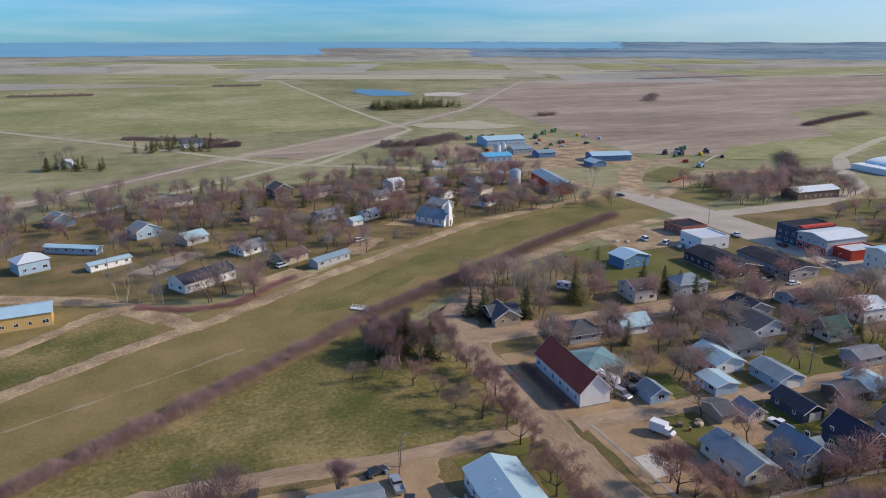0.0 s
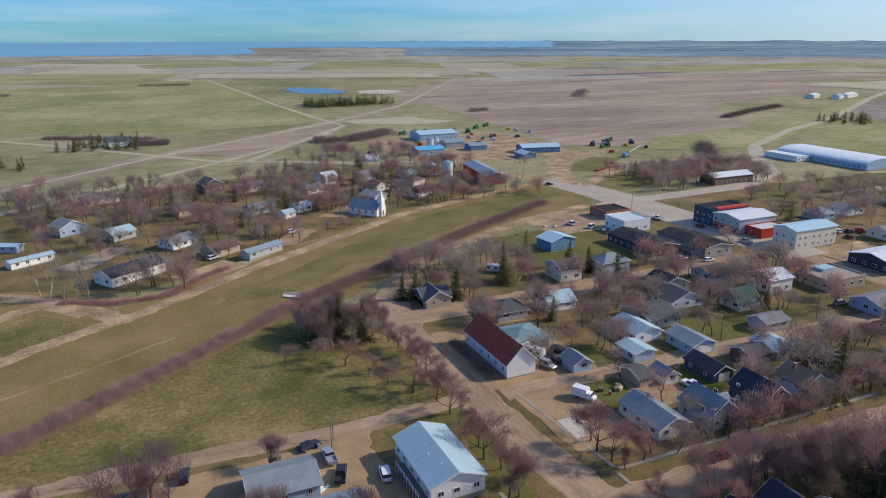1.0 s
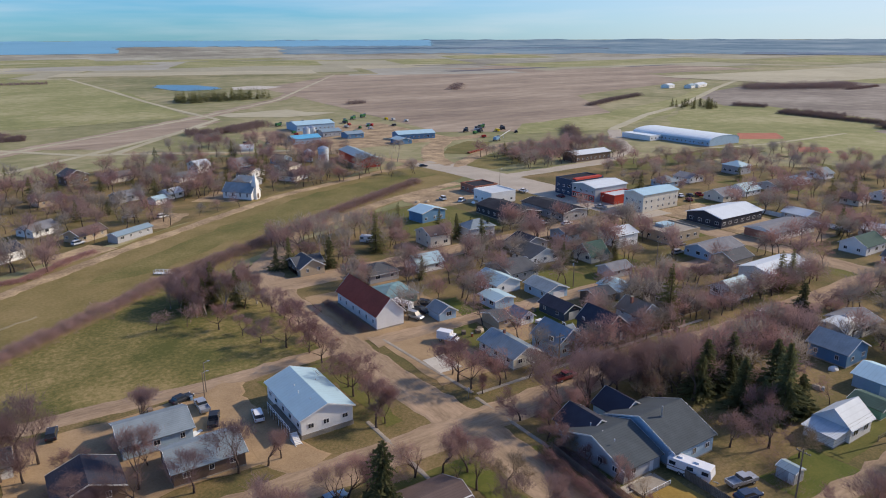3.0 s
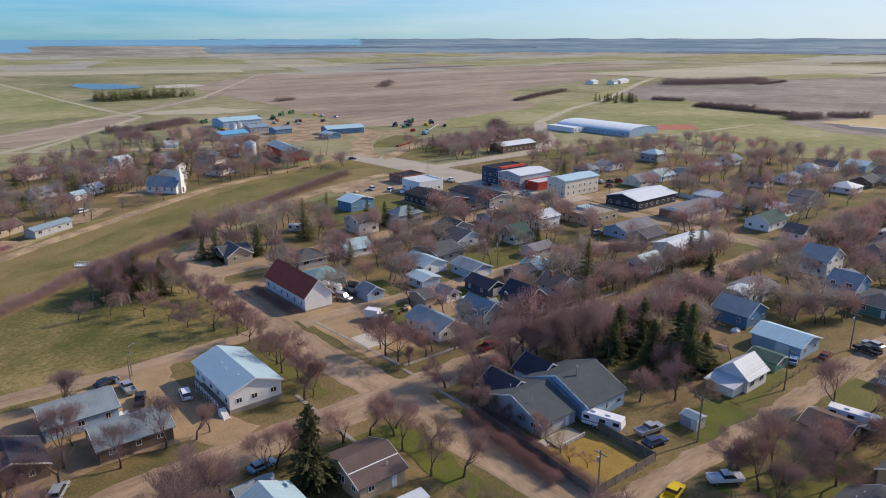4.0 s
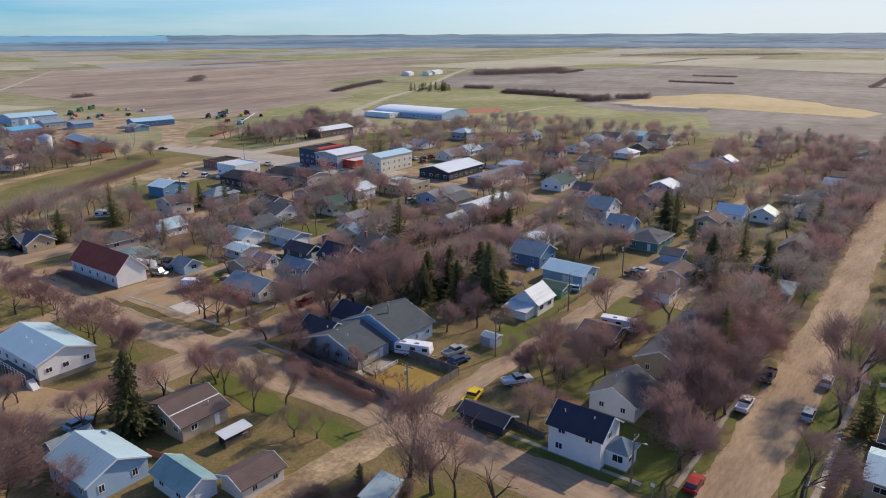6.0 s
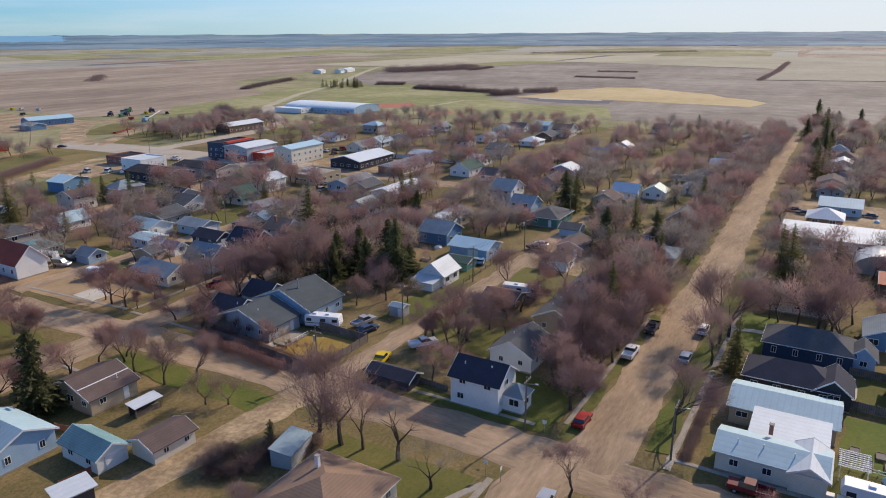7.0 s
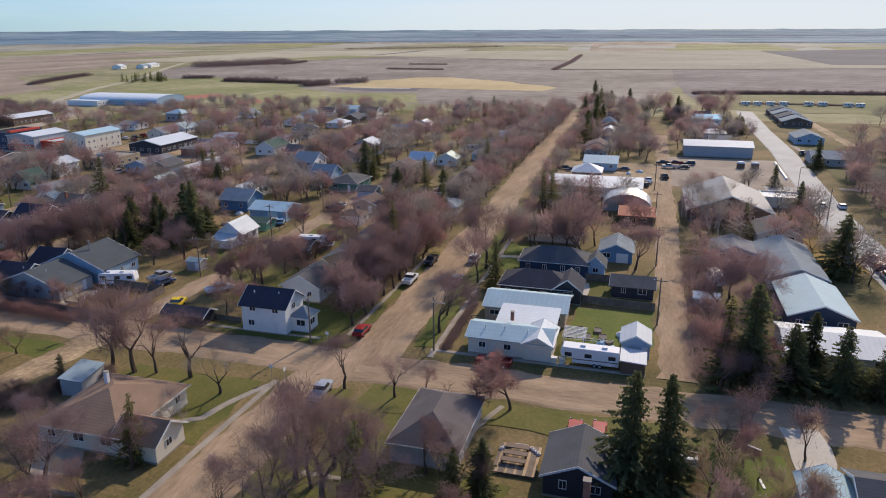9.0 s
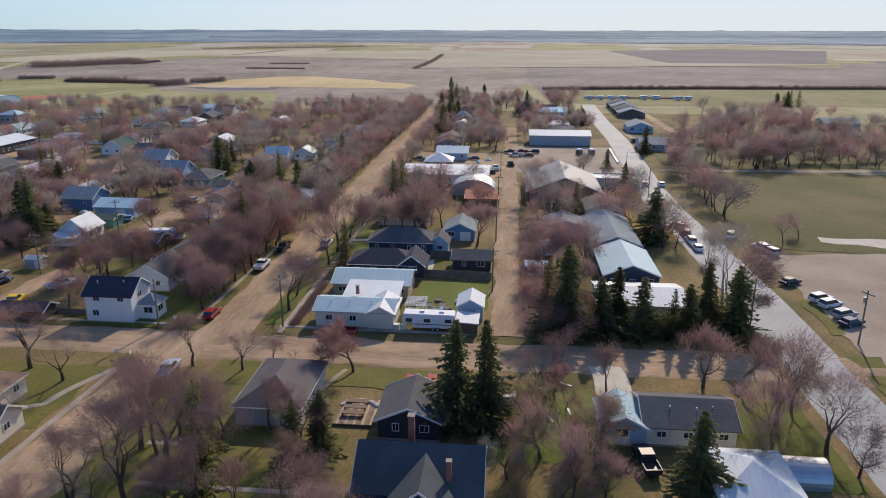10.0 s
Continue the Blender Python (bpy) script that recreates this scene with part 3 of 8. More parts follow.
# lawns, yards and lots
YARDS = [
    ("lawn", rect(78, -12, 92, 20), "green"), ("lawn", rect(80, -34, 91, -62), "lawn"), ("lawn", rect(88, -50, 104, -64), "bright"), ("lawn", rect(107, -52, 119, -64), "lawn"),
    ("lawn", rect(121.5, -30.5, 142, -37), "bright"), ("slab", [(117.5, -49.5), (118.5, -51.2), (107.8, -51.4), (108.3, -49.4)], "pad"), ("slab", [(129.8, -51.4), (130.0, -54.1), (124.3, -53.6), (124.3, -51.2)], "pad"), ("slab", [(130.4, -29.8), (131.8, -29.8), (133.2, -36.5), (131.6, -36.5)], "pad"), ("slab", [(39.6, 13.0), (38.6, 5.0), (33.7, 1.3), (33.1, 6.7)], "concrete"), ("lawn", rect(44, -8, 61, 14), "lawn"), ("lawn", rect(45, -24, 61, -40), "lawn"), ("lawn", rect(42, -66, 61, -80), "bright"),
    ("lawn", rect(40, -96, 60, -108), "green"), ("lawn", rect(100, 22, 116, 36), "green"), ("lawn", rect(116, 30, 138, 38), "lawn"), ("lawn", rect(130, 6, 150, 22), "lawn"),
    ("lawn", rect(95, -4, 112, 22), "lawn"), ("lawn", rect(48, 36, 61, 47), "green"), ("lawn", rect(46, 64, 61, 68), "lawn"), ("lawn", rect(72, 64, 80, 46), "green"),
    ("lawn", rect(86, 104, 100, 116), "lawn"), ("lawn", rect(98, 122, 106, 134), "green"), ("lawn", rect(112, 100, 128, 116), "green"), ("lawn", rect(42, 106, 62, 116), "lawn"),
    ("lawn", rect(56, 84, 60, 118), "lawn"), ("lawn", rect(132, 120, 150, 138), "lawn"), ("lawn", rect(130, 186, 168, 236), "lawn"), ("lawn", rect(156, 128, 176, 150), "lawn"),
    ("lawn", rect(182, 14, 204, 24), "green"), ("lawn", rect(196, -30, 220, -40), "lawn"), ("lawn", rect(140, -100, 170, -110), "yellowgrass"), ("lawn", rect(240, -30, 258, -64), "lawn"),
    ("yard", rect(77, 31, 88, 44), "yellowgrass"), ("dirt_lot", rect(74, 92, 90, 117), "dirt"), ("dirt_lot", rect(70, 122, 100, 158), "dirt"), ("dirt_lot", rect(100, 100, 112, 117), "dirt"),
    ("dirt_lot", rect(232, 108, 262, 172), "gravel"), ("dirt_lot", rect(156, 228, 200, 258), "gravel"), ("dirt_lot", rect(196, -66, 262, -30), "gravel"), ("dirt_lot", rect(-6, 86, 36, 116), "dirt"),
    ("dirt_lot", rect(146, 8, 182, 22), "gravel"), ("dirt_lot", rect(222, -111, 282, -66), "lot"), ("dirt_lot", rect(200, -112, 230, -100), "asphalt"), ("dirt_lot", rect(300, -124, 328, -146), "concrete"), ("lawn", rect(40, 30, 60, 48), "town"), ("lawn", rect(71.3, 31, 74.2, 63), "green"), ("dirt_lot", rect(76, 6, 90, 22), "town"),
    ("lawn", [(229, 309), (262, 328), (311, 353), (330, 344), (300, 312), (262, 296), (238, 288)], "stripgrass"), ("lawn", rect(300, 240, 420, 268), "lawn"), ("dirt_lot", rect(170, 400, 292, 520), "gravel"), ("lawn", [(245, 350), (262, 370), (290, 387), (300, 371), (258, 339)], "stripgrass"), ("dirt_lot", [(76, 300), (92, 316), (106, 306), (92, 290)], "gravel"), ("dirt_lot", [(8, 238), (28, 250), (36, 240), (18, 230)], "gravel"), ("dirt_lot", [(46, 262), (62, 284), (70, 278), (56, 258)], "gravel"), ("dirt_lot", [(-30, 262), (-10, 286), (-2, 280), (-18, 258)], "lot"),
    ("lawn", rect(28, -21, 46, -48), "lawn"), ("lawn", rect(58.5, 31, 64, 68), "green"), ("lawn", rect(58, -66, 64.5, -24), "lawn"), ("lawn", rect(24, -19, 62, -22.5), "lawn"), ("lawn", rect(79, -25.5, 170, -29), "green"), ("lawn", rect(76, -13.8, 130, -15.8), "lawn"), ("lawn", rect(76, -12, 79.5, 22), "green"), ("lawn", rect(84, 71, 130, 66), "town"), ("dirt_lot", [(68.5, -80.0), (68.5, -85.3), (57, -85.2), (57, -80.3)], "pad"),
    ("sports_field", [(134, -126), (228, -126), (232, -400), (60, -420), (60, -195), (128, -178)], "turf"), ("sports_field", rect(241, -126, 330, -400), "turf"), ("dirt_lot", [(140.5, -143.5), (137, -156), (136, -172), (142.5, -172), (144.4, -159.8), (144.5, -143.5)], "pad"),
    ("parking_lot", [(76, -124), (128, -125), (134, -170), (60, -190), (30, -150)], "lot"), ("lawn", rect(84, -122.5, 100, -125), "lawn"), ("lawn", rect(30, -121, 76, -126), "lawn"),
]
WORDS = {"slab": ("pale concrete slab beside a house", "slab"), "lawn": ("patchy spring lawn", "lawn"), "yard": ("dry yellow grass yard inside a board fence", "yard"), "dirt_lot": ("bare beaten lot of dirt and gravel", "lot"),
         "sports_field": ("wide sports field of dull olive spring turf", "sports field"), "parking_lot": ("tan gravel parking lot", "parking lot")}
for i, (nm, outline, mk) in enumerate(YARDS):
    patch(nm, outline, M[mk], 0.052 + 0.001 * i, WORDS[nm][0], WORDS[nm][1], 3.0, 0.6, 40 + i)
strip("path", [(47.5, -2.0), (49.5, -5.2), (53.5, -6.2), (57.0, -7.6), (60.5, -9.4)], 1.0, M["concrete"], 0.12, "curving concrete garden walk", "path", 0.05, 1.2, seed=33)
patch("patio", rect(78.5, 44.6, 86.0, 46.6), M["pad"], 0.15, "pale concrete patio beside the fenced house", "slab", 3, 0.05)
patch("concrete_pad", rect(76.8, 97, 82.6, 104.6), M["pad"], 0.16, "pale bare concrete pad of a gone house", "slab", 4, 0.05)

# far fields, the lake and the skyline
patch("field_ploughed", [(300, 440), (360, 1000), (820, 1500), (1400, 1500), (1300, 900), (900, 720), (640, 640), (520, 470), (400, 380)], M["fieldbrown"], 0.12, "broad purplish-brown ploughed field", "field", 40, 1.5)
patch("field_green", [(-900, 900), (-420, 930), (-150, 720), (30, 640), (170, 660), (180, 1000), (150, 1480), (-1300, 1480)], M["fieldgreen"], 0.12, "broad pale green field", "field", 40, 1.5)
patch("field_verge", [(193, 672), (268, 674), (295, 623), (241, 606), (195, 640)], M["fieldtan"], 0.14, "straw-coloured rough ground", "field", 20, 6)
patch("field_stubble", [(601, 228), (693, 219), (745, 193), (756, 158), (726, 102), (681, 60), (640, 20), (600, 30), (603, 97), (608, 143), (600, 190)], M["straw"], 0.19, "bright straw stubble field", "field", 25, 4)
patch("slough", [(594, 221), (597, 178), (600, 140), (575, 132), (560, 165), (575, 206)], M["fielddark"], 0.17, "dark wet slough strip", "slough", 12, 3)
patch("water_strip", [(596, 205), (600, 175), (603, 150), (596, 148), (592, 178), (590, 204)], M["pad"], 0.2, "pale salt-rimmed water strip", "slough", 8, 1)
patch("green_strip", [(390, 442), (512, 468), (690, 534), (869, 631), (888, 618), (660, 490), (566, 433), (428, 375), (337, 395)], M["fieldgreen"], 0.15, "green grass strip beside the road", "field", 20, 3)
patch("green_strip", [(640, 470), (700, 420), (670, 300), (640, 250), (581, 253), (541, 194), (546, 126), (470, 100), (445, 176), (430, 220), (440, 330), (520, 400)], M["fieldgreen"], 0.14, "green grass round the ball diamonds", "field", 20, 3)
patch("green_strip", [(600, -100), (625, -240), (640, -420), (480, -400), (470, -135), (480, -110)], M["fieldolive"], 0.15, "wide green playing field", "field", 20, 3)
patch("field_mid", [(455, 20), (470, 160), (560, 320), (760, 560), (1500, 800), (1600, -100), (700, -90), (470, -50)], M["fieldgrey"], 0.10, "wide dull brown field", "field", 40, 1.5)
patch("field_east", [(480, -120), (560, -92), (700, -84), (1500, -94), (1500, -760), (900, -700), (500, -330)], M["fieldeast"], 0.11, "dull violet-brown field", "field", 40, 1.5)
patch("field_outer", [(945, 62), (1157, 66), (1780, 92), (1950, -316), (1160, -318), (1150, -560), (1108, -535)], M["fieldfallow"], 0.6, "pale open field", "field", 40, 1.5)
patch("field_rise", [(1852, -308), (1154, -314), (1156, -556), (1880, -850), (2060, -630)], M["fielddark"], 0.62, "dark tilled field", "field", 40, 1.5)
patch("red_infield", [(484, 304), (508, 288), (482, 266), (454, 286)], M["redclay"], 0.16, "red shale ball diamond", "infield", 8, 1)
patch("red_infield", [(457, 239), (467, 227), (448, 212), (435, 228)], M["redclay"], 0.16, "red shale ball diamond", "infield", 8, 1)
tagged(patch("pond", [(236, 1110), (246, 1160), (288, 1140), (314, 1050), (292, 1004), (252, 1008), (238, 1050)], M["pondwater"], 0.3, "small blue pond", "pond", 20, 6), kind="structure")
patch("salt_flat", [(316, 988), (352, 970), (392, 1010), (372, 1052), (330, 1042)], M["pad"], 0.28, "pale dried rim of a second pond", "slough", 14, 3)


def parcel(name, x0, y0, x1, y1, material, lift, label, turn=0.0, category="field"):
    """A far field: a rectangle that follows the land."""
    bm = bmesh.new()
    nx, ny = max(2, int((x1 - x0) / 70)), max(2, int((y1 - y0) / 70))
    mx, my = (x0 + x1) / 2, (y0 + y1) / 2
    c, s = math.cos(radians(turn)), math.sin(radians(turn))
    rows = []
    for i in range(nx + 1):
        line = []
        for j in range(ny + 1):
            dx, dy = x0 + (x1 - x0) * i / nx - mx, y0 + (y1 - y0) * j / ny - my
            dx, dy = dx + 9 * noise.noise((dy * 0.01, mx, i)), dy + 9 * noise.noise((dx * 0.01, my, j))
            x, y = mx + dx * c - dy * s, my + dx * s + dy * c
            line.append(bm.verts.new((x, y, zg(x, y) + lift)))
        rows.append(line)
    for i in range(nx):
        for j in range(ny):
            bm.faces.new((rows[i][j], rows[i + 1][j], rows[i + 1][j + 1], rows[i][j + 1]))
    return tagged(new(name, finish(name, bm, material, True)), label, category, kind="structure")


FIELD_WORDS = {"fieldpale": "pale open field", "fieldgreen": "pale green field", "fieldbrown": "dull brown ploughed field", "fieldtan": "straw stubble field", "fielddark": "dark tilled field", "prairie": "olive prairie pasture", "farland": "prairie paled for haze", "farwood": "strip of far woodland coloured blue-grey for haze"}
rnd = random.Random(404)
tagged(ring_sheet("outer_prairie", 1500, 3900, -75, 165, M["outland"], 0.14, 36, 150, 0.03, 3), "pale and brown prairie fields towards the skyline", "ground", kind="structure")
tagged(ring_sheet("blue_distance", 2750, 4700, -75, 70, M["skyland"], 0.6, 30, 150, 0.05, 4), "far country coloured blue-grey for haze, with strips of wood", "backdrop", kind="structure")
# the choice leans to pale colours, which stand in for haze
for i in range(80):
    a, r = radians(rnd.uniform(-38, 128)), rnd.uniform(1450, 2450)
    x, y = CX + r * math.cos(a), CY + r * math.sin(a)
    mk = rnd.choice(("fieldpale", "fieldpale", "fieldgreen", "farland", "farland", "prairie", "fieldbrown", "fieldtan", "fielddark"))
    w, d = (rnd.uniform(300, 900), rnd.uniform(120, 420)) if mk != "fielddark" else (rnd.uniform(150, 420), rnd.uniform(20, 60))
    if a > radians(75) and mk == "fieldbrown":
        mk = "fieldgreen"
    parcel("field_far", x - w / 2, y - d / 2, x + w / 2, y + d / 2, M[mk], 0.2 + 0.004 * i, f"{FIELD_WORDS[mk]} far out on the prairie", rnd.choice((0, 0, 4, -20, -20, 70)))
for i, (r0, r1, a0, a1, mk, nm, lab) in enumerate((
    (3000, 4690, 82, 165, "water", "lake", "broad blue lake at the skyline"), (3750, 4690, 58, 84, "water", "lake", "broad blue lake at the skyline"), (3350, 3480, 44, 66, "farwood", "far_woodland", "woodland coloured blue-grey for haze near the skyline"),
    (2700, 2950, 2, 34, "farwood", "far_woodland", "woodland coloured blue-grey for haze near the skyline"), (3300, 3500, -12, 22, "farwood", "far_woodland", "woodland coloured blue-grey for haze near the skyline"), (2650, 2760, -30, -8, "farwood", "far_woodland", "woodland coloured blue-grey for haze near the skyline"), (3600, 3900, -50, 12, "farwood", "far_woodland", "woodland coloured blue-grey for haze near the skyline"))):
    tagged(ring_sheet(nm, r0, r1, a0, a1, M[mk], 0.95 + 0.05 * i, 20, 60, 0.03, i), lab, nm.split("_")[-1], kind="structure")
for i in range(70):
    x, y = rnd.uniform(100, 420), rnd.uniform(-60, 235)
    w, d = rnd.uniform(5, 13), rnd.uniform(5, 12)
    patch("lawn", rect(x - w / 2, y - d / 2, x + w / 2, y + d / 2), M[rnd.choice(("green", "lawn", "lawn", "park"))], 0.045 + 0.0001 * i, "patchy spring lawn between houses", "lawn", 2.5, 0.7, 300 + i)

# ---- buildings ----
FOOT = []          # footprints, which trees keep clear of
WIN = {}


def window_mesh(w, h):
    """A frame with a centre bar, and its pane; they face -y, with the wall's face at y = 0."""
    if (w, h) not in WIN:
        f = 0.08
        fr = bmesh.new()
        xs, zs = (-w / 2, -w / 2 + f, -0.03, 0.03, w / 2 - f, w / 2), (0, f, h - f, h)
        vs = [[fr.verts.new((x, 0.02, z)) for z in zs] for x in xs]
        cells = [fr.faces.new((vs[i][k], vs[i + 1][k], vs[i + 1][k + 1], vs[i][k + 1])) for i in range(5) for k in range(3) if not (k == 1 and i in (1, 3))]
        moved = bmesh.ops.extrude_face_region(fr, geom=cells)["geom"]
        bmesh.ops.translate(fr, verts=[v for v in moved if isinstance(v, bmesh.types.BMVert)], vec=(0, -0.09, 0))
        bmesh.ops.recalc_face_normals(fr, faces=fr.faces[:])
        WIN[w, h] = finish("window", fr, M["trim"]), finish("pane", boxes((-w / 2 + f, -0.035, f, w / 2 - f, 0.01, h - f)), M["glass"])
    return WIN[w, h]


def add_window(parent, m, w=1.2, h=1.05):
    fr, pa = window_mesh(w, h)
    ob = part("window", fr, None, parent, m=m)
    part("pane", pa, None, ob)
    return ob


DOORS = {}


def add_door(parent, m, w=0.95, h=2.05, material=None):
    material = material or M["trim"]
    key = (w, h, material.name)
    if key not in DOORS:
        bm = boxes((-w / 2, -0.05, 0, w / 2, 0.02, h))
        n = 4 if w > 2 else 2
        for i in range(n):
            z = h * (i + 0.12) / n
            box(bm, -w / 2 + 0.1, -0.07, z, w / 2 - 0.1, -0.05, z + h * 0.76 / n)
        DOORS[key] = finish("door", bm, material)
    name = "garage_door" if w > 2 else "door"
    d = part(name, DOORS[key], None, parent, m=m)
    part("door_handle", boxes((w / 2 - 0.16, -0.12, h * 0.46, w / 2 - 0.08, -0.05, h * 0.5)), M["steel"], d)
    return d


def side_pose(cx, cy, w, d, side, k, z):
    """The pose of something on a wall: side s, n, w or e, k metres along it from its middle."""
    if side == "s":
        return pose(cx + k, cy - d / 2, z)
    if side == "n":
        return pose(cx - k, cy + d / 2, z, 0, 0, 180)
    if side == "w":
        return pose(cx - w / 2, cy - k, z, 0, 0, -90)
    return pose(cx + w / 2, cy + k, z, 0, 0, 90)


def shell(h, w, d, eave, rise, axis="y", kind="gable", wall="white", roof="r_grey", cx=0.0, cy=0.0, over=0.45, windows="swe", rows=1, base=0.3, seed=0, door="", trim=True, size=None):
    """Walls, roof, trim, windows and doors of one wing, as parts of the thing h."""
    rnd = random.Random(seed * 7 + int(w * 10) + int(d * 31))
    wm, rm = M[wall], M[roof]
    x0, x1, y0, y1 = cx - w / 2, cx + w / 2, cy - d / 2, cy + d / 2
    if base:
        part("foundation", boxes((x0 - 0.06, y0 - 0.06, 0, x1 + 0.06, y1 + 0.06, base)), M["concrete"], h)
    bm = bmesh.new()
    if kind == "gable":
        if axis == "y":
            prof = [(x0, base), (x1, base), (x1, eave), (cx, eave + rise), (x0, eave)]
            solid(bm, [(a, y1, z) for a, z in prof], [(a, y0, z) for a, z in prof])
        else:
            prof = [(y0, base), (y1, base), (y1, eave), (cy, eave + rise), (y0, eave)]
            solid(bm, [(x0, a, z) for a, z in prof], [(x1, a, z) for a, z in prof])
    elif kind == "shed":
        prof = [(x0, base), (x1, base), (x1, eave + rise), (x0, eave)] if axis == "y" else [(y0, base), (y1, base), (y1, eave + rise), (y0, eave)]
        solid(bm, [(a, y1, z) for a, z in prof], [(a, y0, z) for a, z in prof]) if axis == "y" else solid(bm, [(x0, a, z) for a, z in prof], [(x1, a, z) for a, z in prof])
    elif kind == "round":
        prof = [(x1, base), (x1, eave)] if axis == "y" else [(y1, base), (y1, eave)]
        half, mid = (w / 2, cx) if axis == "y" else (d / 2, cy)
        arc = [(mid + half * math.cos(a), eave + rise * math.sin(a)) for a in (math.pi * i / 14 for i in range(15))]
        prof = [(mid - half, base), (mid + half, base)] + arc
        solid(bm, [(a, y1, z) for a, z in prof], [(a, y0, z) for a, z in prof]) if axis == "y" else solid(bm, [(x0, a, z) for a, z in prof], [(x1, a, z) for a, z in prof])
    else:
        box(bm, x0, y0, base, x1, y1, eave)
    bmesh.ops.recalc_face_normals(bm, faces=bm.faces[:])
    part("wall", bm, wm, h)
    bm = bmesh.new()
    t = 0.16
    o = over
    if kind == "gable":
        half = w / 2 if axis == "y" else d / 2
        drop = rise * o / half
        for s in (-1, 1):
            if axis == "y":
                q = [(cx, y0 - o, eave + rise + t), (cx, y1 + o, eave + rise + t), (cx + s * (half + o), y1 + o, eave - drop + t), (cx + s * (half + o), y0 - o, eave - drop + t)]
            else:
                q = [(x0 - o, cy, eave + rise + t), (x1 + o, cy, eave + rise + t), (x1 + o, cy + s * (half + o), eave - drop + t), (x0 - o, cy + s * (half + o), eave - drop + t)]
            slab(bm, q, t)
    elif kind == "hip":
        a, b, c, e = x0 - o, x1 + o, y0 - o, y1 + o
        z0, z1 = eave - 0.12, eave + rise
        k = min(b - a, e - c) / 2
        top = [(cx, c + k), (cx, e - k)] if (e - c) > (b - a) else [(a + k, cy), (b - k, cy)]
        lo = [bm.verts.new((p, q, z0)) for p, q in ((a, c), (b, c), (b, e), (a, e))]
        mi = [bm.verts.new((p, q, z0 + 0.14)) for p, q in ((a, c), (b, c), (b, e), (a, e))]
        part("fascia", boxes((a - 0.04, c - 0.04, z0, b + 0.04, c, z0 + 0.13), (a - 0.04, e, z0, b + 0.04, e + 0.04, z0 + 0.13), (a - 0.04, c, z0, a, e, z0 + 0.13), (b, c, z0, b + 0.04, e, z0 + 0.13)), M["trim"], h)
        r0, r1 = (bm.verts.new((*p, z1)) for p in top)
        bm.faces.new(lo[::-1])
        for i in range(4):
            bm.faces.new((lo[i], lo[(i + 1) % 4], mi[(i + 1) % 4], mi[i]))
        if (e - c) > (b - a):
            for f in ((mi[0], mi[1], r0), (mi[1], mi[2], r1, r0), (mi[2], mi[3], r1), (mi[3], mi[0], r0, r1)):
                bm.faces.new(f)
        else:
            for f in ((mi[3], mi[0], r0), (mi[0], mi[1], r1, r0), (mi[1], mi[2], r1), (mi[2], mi[3], r0, r1)):
                bm.faces.new(f)
    elif kind == "shed":
        if axis == "y":
            s = rise / w
            slab(bm, [(x0 - o, y0 - o, eave - s * o + t), (x1 + o, y0 - o, eave + rise + s * o + t), (x1 + o, y1 + o, eave + rise + s * o + t), (x0 - o, y1 + o, eave - s * o + t)], t)
        else:
            s = rise / d
            slab(bm, [(x0 - o, y0 - o, eave - s * o + t), (x1 + o, y0 - o, eave - s * o + t), (x1 + o, y1 + o, eave + rise + s * o + t), (x0 - o, y1 + o, eave + rise + s * o + t)], t)
    elif kind == "round":
        half, mid = (w / 2, cx) if axis == "y" else (d / 2, cy)
        arc = [(mid + (half + g) * math.cos(a), eave + (rise + g) * math.sin(a)) for g, k in ((0.12, 1), (0.02, -1)) for a in (math.pi * i / 14 for i in range(15)[::k])]
        solid(bm, [(a, y1 + o, z) for a, z in arc], [(a, y0 - o, z) for a, z in arc]) if axis == "y" else solid(bm, [(x0 - o, a, z) for a, z in arc], [(x1 + o, a, z) for a, z in arc])
        bmesh.ops.recalc_face_normals(bm, faces=bm.faces[:])
    else:
        box(bm, x0 + 0.25, y0 + 0.25, eave - 0.05, x1 - 0.25, y1 - 0.25, eave + 0.02)
        part("parapet", boxes((x0 - 0.05, y0 - 0.05, eave, x1 + 0.05, y0 + 0.25, eave + 0.45), (x0 - 0.05, y1 - 0.25, eave, x1 + 0.05, y1 + 0.05, eave + 0.45),
                              (x0 - 0.05, y0 + 0.25, eave, x0 + 0.25, y1 - 0.25, eave + 0.45), (x1 - 0.25, y0 + 0.25, eave, x1 + 0.05, y1 - 0.25, eave + 0.45)), wm if wall != "tar" else M["trim"], h)
    part("roof", bm, rm, h)
    if kind == "gable" and trim:
        half = w / 2 if axis == "y" else d / 2
        drop = rise * o / half
        for s in (-1, 1):
            bm = bmesh.new()
            for q in (-1, 1):
                if axis == "y":
                    y = cy + s * (d / 2 + o)
                    a, b = Vector((cx, y, eave + rise + t)), Vector((cx + q * (half + o), y, eave - drop + t))
                    dy = Vector((0, s * 0.05, 0))
                else:
                    x = cx + s * (w / 2 + o)
                    a, b = Vector((x, cy, eave + rise + t)), Vector((x, cy + q * (half + o), eave - drop + t))
                    dy = Vector((s * 0.05, 0, 0))
                up, dn = Vector((0, 0, 0.04)), Vector((0, 0, -0.24))
                solid(bm, [a + dn, b + dn, b + up, a + up], [v + dy for v in (a + dn, b + dn, b + up, a + up)])
            bmesh.ops.recalc_face_normals(bm, faces=bm.faces[:])
            part("bargeboard", bm, M["trim"], h)
